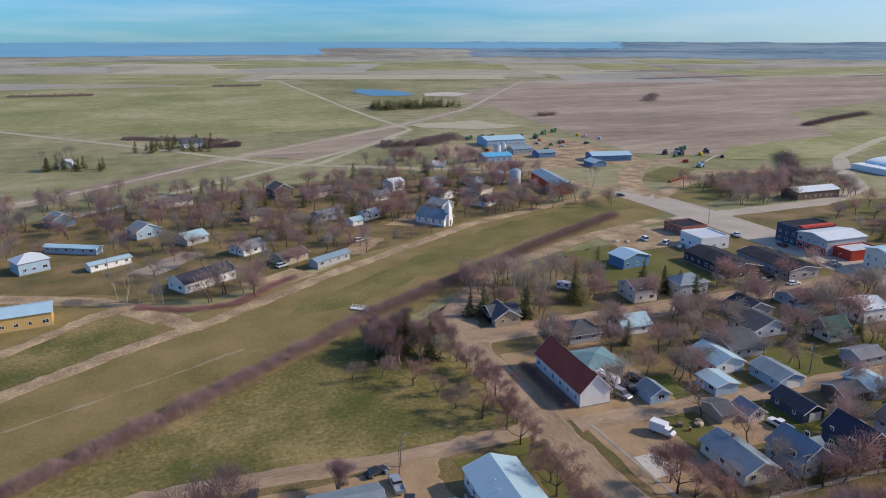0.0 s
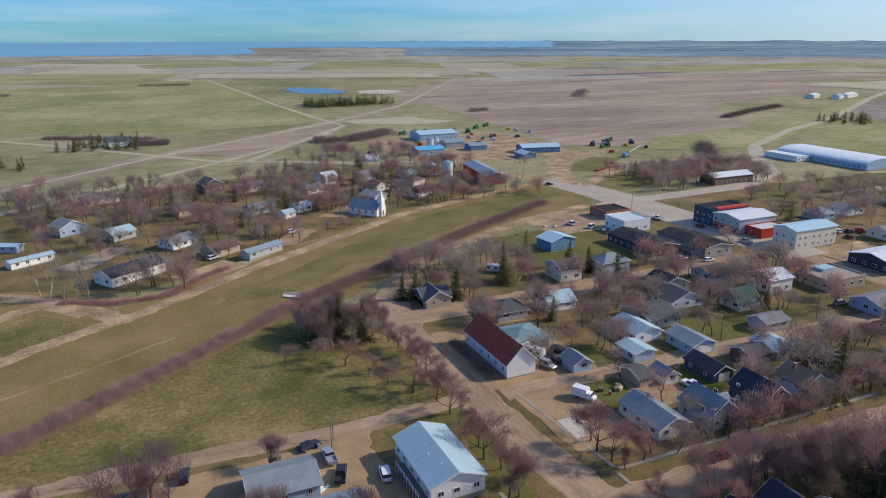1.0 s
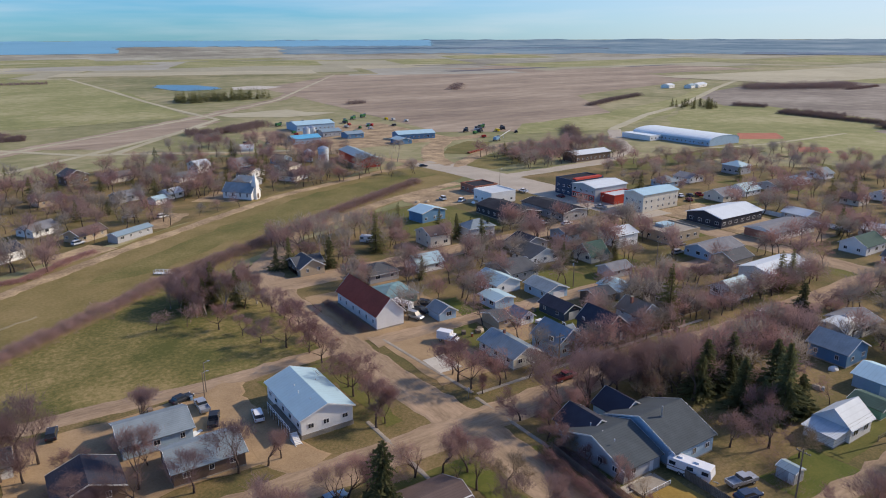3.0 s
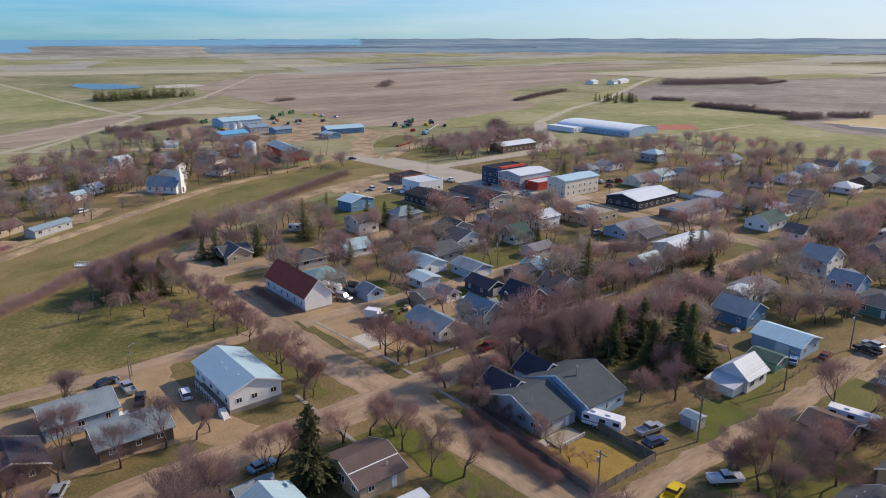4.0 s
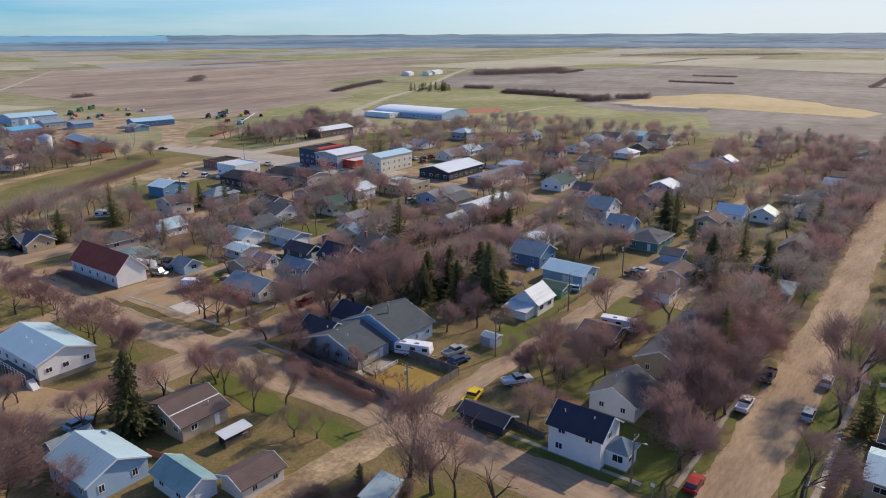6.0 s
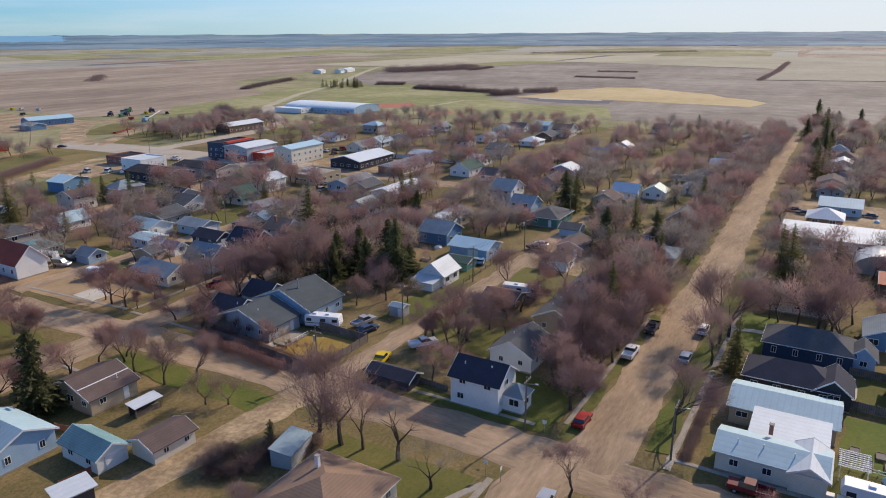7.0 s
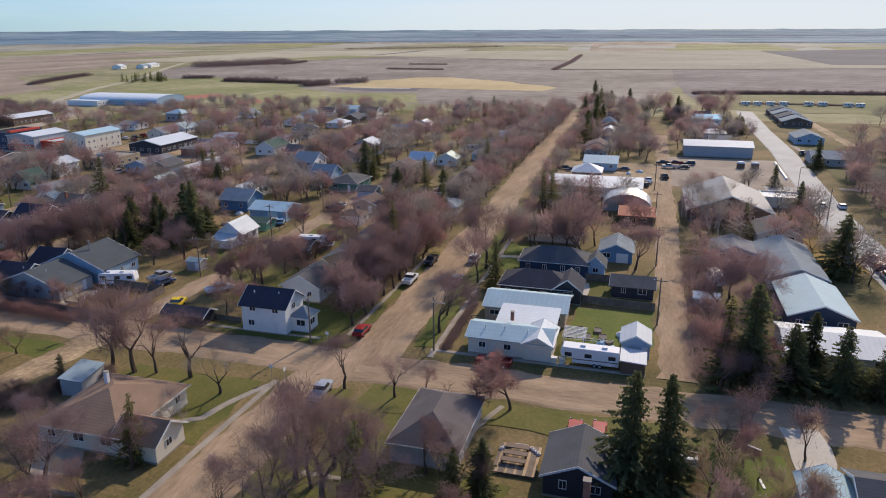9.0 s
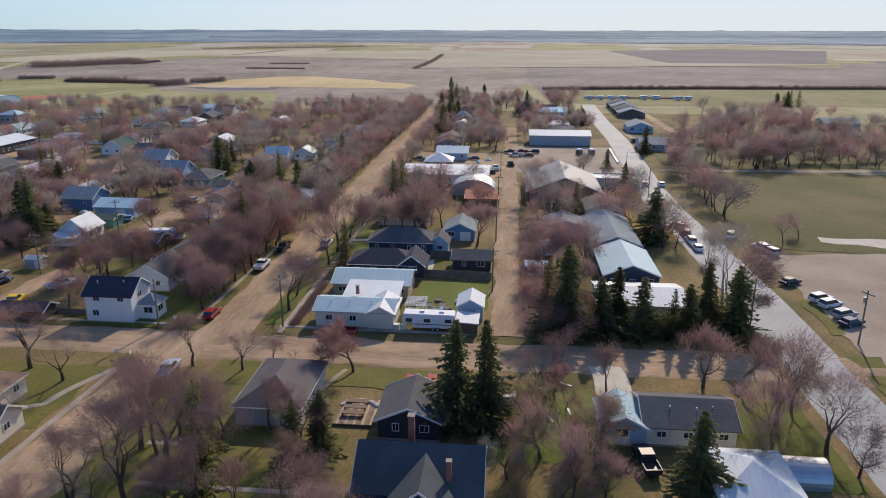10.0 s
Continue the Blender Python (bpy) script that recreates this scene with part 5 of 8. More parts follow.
for i in range(15):
    k = -1 + i / 7
    h2 = root("painted_tyre", 54.05 - 1.3 * k * k, -48.4 - 2.35 * k, 0.4, 0, "white painted tyre set round a deck", "tyre", "white painted tyres")
    part("ring", tube(bmesh.new(), (0, 0, 0), (0, 0, 0.24), 0.27, 0.22, 12), M["trim"], h2)
    part("soil", tube(bmesh.new(), (0, 0, 0.2), (0, 0, 0.25), 0.15, 0.15, 8), M["dark"], h2)
h2 = root("utility_trailer", 55.6, -68.0, 0.05, 90, "small pale utility trailer on a lawn", "trailer")
part("box", boxes((-1.2, -0.9, 0.45, 1.2, 0.9, 1.5)), M["t_pale"], h2)
part("lid", boxes((-1.25, -0.95, 1.5, 1.25, 0.95, 1.62)), M["t_white"], h2)
part("drawbar", boxes((1.2, -0.06, 0.5, 2.3, 0.06, 0.6)), M["steel"], h2)
for s in (-1, 1):
    part("wheel", tube(bmesh.new(), (0, s * 0.92, 0.32), (0, s * 1.1, 0.32), 0.32, 0.32, 12), M["rubber"], h2)
for i in range(3):
    h2 = root("bench", 50.2 + i * 1.5, -48.0, 0.4, 0, "dark brown bench on the deck", "bench", "benches on the deck")
    part("seat", boxes((-0.45, -1.5, 0.42, 0.45, 1.5, 0.5)), M["brownw"], h2)
    part("leg", boxes((-0.4, -1.4, 0, 0.4, -1.25, 0.42)), M["brownw"], h2)
    part("leg", boxes((-0.4, 1.25, 0, 0.4, 1.4, 0.42)), M["brownw"], h2)
building("house", 53.6, -37.6, 13.2, 8.4, 2.9, 2.4, "x", kind="hip", wall="greyw", roof="r_umber", windows="sn", label="grey bungalow with a weathered umber hip roof")
building("garage", 50.3, -82.4, 6.4, 5.4, 2.6, 1.4, "x", wall="bluew", roof="t_palex", windows="w", base=0.2, label="pale blue garage with a pale tin roof", category="garage")
h = building("house", 51.4, -90.4, 8.2, 10.8, 2.8, 1.7, "y", wall="cream", roof="r_dark", windows="w", size=(1.2, 0.9), label="cream bungalow with a charcoal roof")
vents(h, [(-1.6, 2.2), (-1.8, -1), (-1.4, -3)], 3.8)
building("house", 38.2, -94.4, 8.6, 8.2, 3.0, 1.8, "y", kind="hip", wall="white", roof="t_white", windows="w", label="white house with a bright tin hip roof")
building("quonset", 42.0, -101.0, 4.2, 6.0, 0.6, 1.9, "y", kind="round", wall="steel", roof="steel", windows="", base=0.05, over=0.05, label="small galvanised quonset hut", category="quonset")
building("house", 93.4, -91.6, 11.5, 15.0, 2.7, 1.3, "y", wall="cream", roof="t_white", windows="w", label="low house with a white roof behind spruces")
building("house", 111.0, -92.0, 17.0, 10.6, 3.1, 2.1, "x", wall="navyw", roof="t_palex", windows="ws", label="dark blue house with a pale tin roof")
building("house", 136.0, -92.0, 25.0, 10.6, 2.9, 2.0, "x", wall="greyw", roof="r_slate", windows="ws", label="long house with a blue-grey roof")
building("house", 163.0, -93.6, 12.0, 10.0, 2.8, 1.9, "x", wall="cream", roof="r_dark", windows="ws", label="cream bungalow with a dark roof")
building("house", 143.6, -81.6, 9.0, 9.5, 2.7, 1.6, "x", wall="greyw", roof="r_grey", windows="w", label="grey house with a grey roof")
h = building("lodge", 190.0, -84.0, 28.0, 22.0, 3.3, 4.2, "x", wall="brownw", roof="t_dull", windows="ws", label="wide brown lodge with a broad dull grey metal roof", category="lodge")
shell(h, 9.0, 14.0, 3.0, 0, "x", "flat", "cream", "t_white", cx=12.0, cy=-18.0, windows="", seed=33)
building("store", 207.0, -46.0, 18.0, 29.0, 3.4, 0.6, "y", wall="white", roof="t_white", windows="w", label="broad low store with a bright white roof", category="store")
building("quonset", 187.0, -56.6, 10.0, 14.0, 0.8, 4.2, "x", kind="round", wall="steel", roof="steel", windows="", base=0.05, over=0.05, label="galvanised quonset with an arched end", category="quonset")
building("warehouse", 292.0, -89.6, 14.0, 26.5, 4.5, 1.6, "y", wall="greyw", roof="t_white", windows="", label="long grey warehouse with a white roof", category="warehouse")
building("house", 402.0, -92.4, 12.0, 15.0, 3.0, 2.0, "y", wall="white", roof="t_cyan", windows="w", label="house with a bright blue tin roof")
building("house", 249.6, -45.0, 13.0, 12.0, 3.0, 1.8, "y", wall="bluew", roof="t_pale", windows="w", label="pale blue house with a tin roof")
building("house", 288.0, -41.0, 10.0, 10.0, 3.2, 1.9, "x", wall="tan", roof="r_brown", windows="w", label="tan house with a brown roof")
building("house", 281.0, -132.0, 15.0, 18.0, 3.0, 2.1, "y", wall="greyw", roof="r_slate", windows="w", label="grey bungalow with a charcoal roof")
building("house", 339.0, -132.4, 17.0, 12.0, 3.0, 2.2, "x", wall="bluew", roof="r_slate", windows="w", label="pale blue house with a blue-grey roof beside the asphalt street")
for i in range(4):
    building("terrace_house", 401.0 + 18 * i, -138.2 - 0.3 * i, 12.0, 15.0, 3.0, 2.4, "x", wall=("brownw", "dark")[i % 2], roof=("r_slate", "r_steel")[i % 2], windows="w", label=("brown terrace house with a slate-grey gable", "charcoal terrace house with a steel-grey gable")[i % 2], category="house", group="row of terrace houses")
building("house", 395.0, -227.0, 16.0, 12.0, 3.0, 2.2, "x", wall="greyw", roof="r_dark", windows="w", label="grey bungalow with a charcoal roof beyond the playing field")
building("house", 364.0, -240.0, 14.0, 18.0, 3.0, 2.0, "y", wall="cream", roof="r_slate", windows="w", label="cream house with a blue-grey roof beyond the playing field")
building("garage", 172.4, -59.8, 10.0, 9.0, 2.6, 1.4, "y", wall="brownw", roof="t_rust", windows="w", base=0.1, label="brown garage with a rust-red tin roof", category="garage")
building("house", 149.0, -40.4, 8.2, 12.6, 2.7, 1.6, "y", wall="cream", roof="r_brown", windows="w", label="cream house with a brown roof")
building("shed", 111.4, -73.8, 3.2, 4.0, 2.0, 0.6, "y", wall="white", roof="t_white", windows="", base=0.1, label="small white shed beside the alley", category="shed")

# across the railway strip and the farm yards
h = building("church", 98.0, 295.5, 7.6, 15.0, 3.6, 3.4, "y", wall="white", roof="r_slate", windows="we", size=(0.9, 1.7), base=0.4, rot=38, label="small white wooden church with a steeple", category="church")
part("tower", boxes((-1.3, -8.6, 0, 1.3, -6.2, 8.2)), M["white"], h)
bm = bmesh.new()
solid(bm, [(-1.1, -8.4, 8.2), (1.1, -8.4, 8.2), (1.1, -6.4, 8.2), (-1.1, -6.4, 8.2)], [(-0.02, -7.42, 12.2), (0.02, -7.42, 12.2), (0.02, -7.38, 12.2), (-0.02, -7.38, 12.2)])
part("spire", bm, M["trim"], h)
add_door(h, pose(0, -8.6, 0.4), 1.3, 2.3, M["brownw"])
building("workshop", -57.5, 222.5, 22.0, 10.0, 4.4, 1.2, "x", wall="yelw", roof="t_blue", windows="s", base=0.2, rot=8, label="ochre metal workshop with a blue roof", category="workshop")
h = building("house", -3.4, 243.5, 20.5, 9.5, 3.6, 2.0, "x", wall="white", roof="r_navy", windows="swe", door="s", rot=34, label="long white house with a blue-black roof")
building("house", -26, 315, 11, 9, 3.6, 2.6, "y", wall="bluew", roof="r_slate", rows=2, windows="sw", rot=30, label="blue house with a grey roof")
building("mobile_home", -51, 298, 22, 4.4, 2.7, 0.6, "x", wall="bluew", roof="t_blue", windows="s", rot=-26, label="long pale blue mobile home", category="mobile home")
building("mobile_home", -36, 274, 15, 4.4, 2.7, 0.6, "x", wall="white", roof="t_pale", windows="s", rot=30, label="white mobile home with a tin roof", category="mobile home")
building("house", 14, 277, 11, 9, 2.8, 1.8, "x", wall="white", roof="r_grey", windows="sw", rot=34, label="white bungalow with a grey roof")
building("house", 28, 260, 12, 8, 2.8, 1.8, "x", wall="tan", roof="r_brown", windows="sw", rot=34, label="tan bungalow with a brown roof")
building("house", -7, 299, 10, 9, 3.0, 1.8, "x", wall="greyw", roof="t_pale", windows="sw", rot=34, label="grey house with a pale tin roof")
building("mobile_home", 42, 252, 16, 5, 2.9, 0.9, "x", wall="greyw", roof="t_grey", windows="s", rot=32, label="grey mobile home with a metal roof", category="mobile home")
building("house", 22, 331, 11, 9, 3.0, 1.8, "x", wall="tan", roof="r_brown", windows="sw", rot=20, label="tan bungalow with a brown roof")
building("house", 38, 377, 11, 10, 4.6, 2.8, "y", wall="brownw", roof="r_dark", rows=2, windows="sw", rot=20, label="dark two-storey house with a charcoal gable")
building("house", -15, 372, 16, 8, 2.8, 1.8, "x", wall="white", roof="r_umber", windows="sw", rot=18, label="white bungalow with an umber roof at the edge of town")
building("house", 71, 314, 9, 7, 2.8, 1.7, "x", wall="white", roof="t_white", windows="sw", rot=28, label="small white house with a white tin roof near the church")
building("garage", 63, 305, 6, 5, 2.5, 1.2, "x", wall="white", roof="t_pale", windows="s", base=0.1, rot=28, label="white garage with a pale tin roof", category="garage")
building("house", 53, 320, 12, 8, 2.8, 1.8, "x", wall="greyw", roof="r_grey", windows="sw", rot=24, label="grey bungalow with a grey roof")
building("house", 86, 352, 10, 8, 2.9, 1.8, "x", wall="white", roof="r_slate", windows="sw", rot=20, label="white bungalow with a blue-grey roof")
building("house", 58, 371, 12, 9, 3.0, 2.0, "x", wall="cream", roof="r_umber", windows="sw", rot=20, label="cream bungalow with an umber roof")
building("house", -63, 347, 10, 9, 3.6, 2.4, "y", wall="blueg", roof="r_slate", windows="sw", rot=30, label="blue gabled house at the town's edge")
h = building("warehouse", 187, 352, 11, 42, 5.0, 1.8, "y", wall="redw", roof="t_grey", windows="s", rot=-8, label="long red storage shed with a grey roof", category="warehouse")
for sx, sy, sr, sh in ((170.5, 366.0, 3.2, 8.0), (163.5, 372.0, 2.6, 6.0), (204.0, 470.0, 2.6, 6.5), (210.0, 474.0, 2.6, 6.5)):
    s = root("grain_bin", sx, sy, 0, 0, "white galvanised grain bin with a conical roof", "grain bin", "grain bins")
    part("wall", tube(bmesh.new(), (0, 0, 0), (0, 0, sh), sr, sr, 20), M["t_white"], s)
    part("roof", tube(bmesh.new(), (0, 0, sh), (0, 0, sh + 1.4), sr + 0.12, 0.3, 20), M["steel"], s)
building("quonset", 147, 434, 8, 13, 1.4, 2.4, "x", kind="round", wall="t_white", roof="t_white", windows="", rot=-20, label="white arched storage shelter", category="quonset")
building("workshop", 226, 514, 32, 22, 5.0, 2.0, "x", wall="bluew", roof="t_blue", windows="s", label="large pale blue farm workshop with a blue roof", category="workshop")
building("workshop", 191, 444, 20, 13, 4.0, 1.8, "x", wall="bluew", roof="t_cyan", windows="sw", label="pale blue shop with a bright blue roof", category="workshop")
building("shed", 221, 468, 15, 12, 4.0, 1.6, "x", wall="greyw", roof="t_grey", windows="s", label="grey farm shed with metal roof", category="shed")
building("shed", 231, 449, 13, 11, 3.5, 1.5, "x", wall="blueg", roof="t_grey", windows="s", label="blue-grey farm shed with metal roof", category="shed")
building("workshop", 267, 422, 28, 14, 4.0, 1.8, "x", wall="blueg", roof="t_blue", windows="s", rot=-10, label="blue farm machinery shed", category="workshop")
building("shed", 246, 404, 10, 12, 3.0, 1.5, "y", wall="blueg", roof="t_pale", windows="s", label="small blue shed with a pale roof", category="shed")
building("farmhouse", -6, 578, 18, 12, 4.0, 2.6, "x", wall="white", roof="r_dark", windows="s", label="white farmhouse with dark roof on the prairie", category="farmhouse")
building("quonset", -84, 512, 10, 9, 1.0, 3.6, "y", kind="round", wall="t_white", roof="t_white", windows="", label="white domed storage hut", category="quonset")
for i, (x, y, w, d) in enumerate(((838, 662, 22, 12), (858, 640, 18, 10), (890, 650, 40, 13))):
    building("barn", x, y, w, d, 4.0, 2.2, "x", wall="white", roof="t_white" if i != 1 else "t_grey", windows="s", rot=20, label="white farm barn far out on the prairie", category="barn", group="far farmyard barns")

building("house", 235.5, 22.0, 7.0, 8.5, 3.2, 2.4, "y", wall="white", roof="t_white", windows="sw", label="white gabled house with a bright tin roof")
building("house", 241.0, 13.0, 7.0, 7.5, 3.0, 2.0, "x", wall="white", roof="t_teal", windows="sw", label="small white house with a faded teal roof")
building("house", 247.5, 93.5, 13.0, 9.0, 3.4, 2.6, "x", wall="white", roof="r_green", windows="sw", label="white house with a dark green roof")
building("house", 241.5, 79.0, 8.0, 7.0, 3.0, 2.2, "y", wall="white", roof="r_dark", windows="sw", label="small white house with a charcoal gable")
building("house", 203.5, -4.2, 8.5, 8.0, 3.6, 2.8, "x", wall="brownw", roof="r_dark", windows="sw", label="dark gabled house with white bargeboards")
building("hall", 397.0, 120.0, 12.0, 10.0, 3.4, 1.8, "y", wall="bluew", roof="t_pale", windows="w", label="pale hall with a light blue tin roof", category="hall")
building("house", 222.0, 25.0, 8.0, 8.0, 3.0, 2.0, "x", wall="tan", roof="r_brown", windows="sw", label="tan bungalow with a brown roof")

# the further blocks, house by house along the streets
WALLS = (("white", "white"), ("cream", "cream"), ("white", "white"), ("greyw", "grey"), ("bluew", "pale blue"), ("brownw", "brown"), ("white", "white"), ("cream", "cream"))
ROOFS = (("r_grey", "grey shingle"), ("r_dark", "charcoal shingle"), ("r_brown", "brown shingle"), ("r_slate", "blue-grey shingle"), ("t_pale", "pale tin"), ("r_navy", "blue-black shingle"), ("t_white", "white tin"))


def clear(x, y, w, d, gap=2.0):
    return all(x + w / 2 + gap < a or x - w / 2 - gap > c or y + d / 2 + gap < b or y - d / 2 - gap > e for a, b, c, e in FOOT)


rnd = random.Random(11)


def row(x0, x1, y, step, turn=0.0, fill=0.85, wall=None):
    """A street's row of plain houses, skipping lots that are taken."""
    x = x0
    while x < x1:
        w, d = rnd.uniform(8, 12), rnd.uniform(8, 11)
        yy = y + rnd.uniform(-2, 2)
        if rnd.random() < fill and clear(x, yy, w, d):
            (wk, wn_), (rk, rn) = rnd.choice(WALLS), rnd.choice(ROOFS)
            kind = rnd.choice(("gable", "gable", "hip"))
            two = rnd.random() < 0.2
            building("house", x, yy, w, d, 4.6 if two else 2.8, rnd.uniform(1.6, 2.6), rnd.choice("xy"), kind, wk, rk, rows=2 if two else 1, windows="sw", rot=turn,
                     label=f"{wn_} {'two-storey house' if two else 'bungalow'} with a {rn} roof", group="")
        x += step * rnd.uniform(0.85, 1.25)


building("house", 80.5, 179.0, 8.0, 8.5, 2.8, 2.4, "y", wall="tan", roof="r_dark", windows="sw", label="tan cottage with a dark gabled roof")
row(96, 205, 160, 19, fill=0.75)
row(110, 200, 182, 20, fill=0.5)
row(148, 205, 148, 18, fill=0.6)
row(222, 425, 2, 19)
row(222, 425, 52, 19)
row(160, 184, 60, 17)
h = building("house", 157.0, 53.5, 9.0, 9.0, 3.4, 2.4, "y", wall="blueg", roof="r_slate", windows="sw", label="blue gabled house among spruces and bare trees")
building("quonset", 169.5, 60.0, 9.0, 8.0, 1.6, 2.6, "x", kind="round", wall="t_white", roof="t_white", windows="", base=0.05, over=0.05, label="white arched tin shed behind a blue house", category="quonset")
row(168, 205, -4, 18)
row(172, 190, 92, 15)
row(272, 410, 100, 20)
row(272, 400, 130, 21)
row(276, 380, 172, 20)
row(280, 350, 205, 22)
row(212, 430, -42, 20)
row(320, 440, -92, 22)
row(180, 260, -200, 26, fill=0.5)
row(96, 170, 345, 20, 25, 0.6)
row(110, 150, 322, 22, 32, 0.6)
row(-110, -60, 280, 20, 30, 0.7)
row(100, 170, 375, 20, 20, 0.6)
h = building("house", 18.5, 104.5, 12.0, 9.5, 2.9, 1.9, "x", wall="bluew", roof="r_slate", windows="sew", door="e", label="pale blue house with a grey hip-ended roof")
building("house", 24.0, 91.5, 12.0, 9.0, 2.8, 1.8, "x", wall="brownw", roof="r_slate", windows="sw", label="low brown house with a blue-grey roof")
building("shed", -6.5, 108.5, 5.5, 6.5, 2.4, 1.4, "x", wall="white", roof="r_dark", windows="s", base=0.1, label="white shed with a dark gable", category="shed")
building("house", 6.0, 93.0, 10.0, 9.0, 2.8, 1.9, "y", wall="brownw", roof="r_navy", windows="s", label="house with a blue-black roof")

# ---- trees ----
NEAR, FAR = [], []


class Sticks:
    """Collects tapered sticks and thin twigs as plain vertices and faces."""

    def __init__(self):
        self.v, self.f = [], []

    def stick(self, a, b, r0, r1, n=4):
        d = (b - a).normalized()
        s = d.orthogonal().normalized()
        u = d.cross(s)
        k = len(self.v)
        for c, r in ((a, r0), (b, r1)):
            for i in range(n):
                t = 2 * math.pi * i / n
                self.v.append(c + (s * math.cos(t) + u * math.sin(t)) * r)
        for i in range(n):
            self.f.append((k + i, k + (i + 1) % n, k + n + (i + 1) % n, k + n + i))

    def twig(self, a, b, w):
        s = (b - a).orthogonal().normalized() * w
        k = len(self.v)
        self.v += [a - s, a + s, b]
        self.f.append((k, k + 1, k + 2))

    def tri(self, a, b, c):
        k = len(self.v)
        self.v += [a, b, c]
        self.f.append((k, k + 1, k + 2))

    def mesh(self, name, material):
        me = bpy.data.meshes.new(name)
        me.from_pydata(self.v, [], self.f)
        me.materials.append(material)
        return me


def turned(rnd, d, angle):
    """A direction at about that angle, in radians, from d."""
    side = d.orthogonal().normalized()
    side.rotate(Matrix.Rotation(rnd.uniform(0, 2 * math.pi), 3, d))
    return (d * math.cos(angle) + side * math.sin(angle)).normalized()


def bare_tree(seed, height, spread, twigs, width, levels=4, upright=0.35, stem=0.28, sides=5, haze=0.05, bulk=0.026, reach=1.0, wild=0.3):
    """Trunk with limbs, and a crown of fine twigs, for a leafless broad tree."""
    rnd = random.Random(seed)
    wood, fine = Sticks(), Sticks()
    tips = []

    def grow(a, d, length, r, level):
        bits = 3 if level < 2 else 2
        for i in range(bits):
            d = (d + Vector((rnd.uniform(-1, 1), rnd.uniform(-1, 1), rnd.uniform(-0.3, 0.8) * upright)) * 0.22).normalized()
            b = a + d * length / bits
            r1 = r * (0.86 if level == 0 else 0.78)
            if level >= 3 or (level >= 2 and sides == 3):
                wood.twig(a, a + (b - a) * 1.3, r)
            else:
                wood.stick(a, b, r, r1, sides if level < 1 else (4 if level < 2 else 3))
            a, r = b, r1
            if level >= 2 or (level == 1 and i):
                tips.append((a, d, level))
        if level < levels:
            n = rnd.choice((3, 4)) if level == 0 else rnd.choice((2, 3))
            for i in range(n):
                dd = turned(rnd, d, rnd.uniform(0.35, 0.8) * spread)
                dd = (dd + Vector((0, 0, upright * 0.4))).normalized()
                grow(a, dd, length * rnd.uniform(0.62, 0.85) if level else height * rnd.uniform(0.24, 0.3), r * 0.72, level + 1)

    grow(Vector((0, 0, -0.1)), Vector((rnd.uniform(-0.08, 0.08), rnd.uniform(-0.08, 0.08), 1)).normalized(), height * stem, height * bulk, 0)
    heart = Vector((0, 0, height * 0.36))
    for i in range(twigs):
        a, d, level = tips[i % len(tips)]
        a = a - d * rnd.uniform(0, 0.6) + Vector((rnd.gauss(0, 1), rnd.gauss(0, 1), rnd.gauss(0, 0.8))) * height * haze
        out = (a - heart).normalized()
        b = (out * 0.8 * (1 - wild) + d * 0.5 * (1 - wild) + Vector((rnd.uniform(-1, 1), rnd.uniform(-1, 1), rnd.uniform(-0.6, 1))) * (0.9 + wild)).normalized()
        fine.twig(a, a + b * rnd.uniform(0.06, 0.15) * reach * height, width * rnd.uniform(0.6, 1.3))
    return wood, fine


def spruce(seed, height, radius, whorls, per, fan):
    """Trunk, and a crown of drooping tiers of needled boughs with ragged ends."""
    rnd = random.Random(seed)
    wood, fine = Sticks(), Sticks()
    wood.stick(Vector((0, 0, -0.1)), Vector((0, 0, height * 0.97)), height * 0.018, 0.02, 6)
    turn, gap = rnd.uniform(0, 6.28), rnd.uniform(0.3, 0.7)
    lean = lambda a, k: 1 + 0.22 * math.cos(a - turn) + 0.18 * math.cos(2 * a + turn * 3 + k * 9) - 0.35 * math.exp(-((k - gap) * 9) ** 2)
    for i in range(whorls):
        k = (i + rnd.uniform(-0.3, 0.3)) / whorls
        z = 0.5 + (height - 0.7) * max(0, k) ** 0.92
        reach = radius * (1 - max(0, k)) ** 0.85 * rnd.uniform(0.8, 1.1) + 0.18
        for j in range(per):
            a = 2 * math.pi * (j + rnd.random()) / per
            L = reach * rnd.choice((0.35, 0.6, 0.85, 1.0, 1.25)) * rnd.uniform(0.8, 1.12) * lean(a, k)
            out = Vector((math.cos(a), math.sin(a), 0))
            base = Vector((0, 0, z))
            tip = base + out * L + Vector((0, 0, -0.22 * L + 0.1))
            side = Vector((-out.y, out.x, 0))
            for q in range(fan):
                t0, t1 = rnd.uniform(0.08, 0.85), rnd.uniform(0.14, 0.28)
                p = base.lerp(tip, t0)
                s = rnd.choice((-1, 1))
                e = p + out * L * t1 * rnd.uniform(0.5, 1) + side * s * L * rnd.uniform(0.08, 0.24) * (1.15 - t0) + Vector((0, 0, rnd.uniform(-0.34, 0.05)))
                f = p + out * L * t1 * 1.05 + Vector((0, 0, rnd.uniform(-0.16, 0.12)))
                fine.tri(p, e, f)
            fine.tri(base.lerp(tip, 0.2) + side * 0.035 * L, tip, base.lerp(tip, 0.2) - side * 0.035 * L)
    return wood, fine


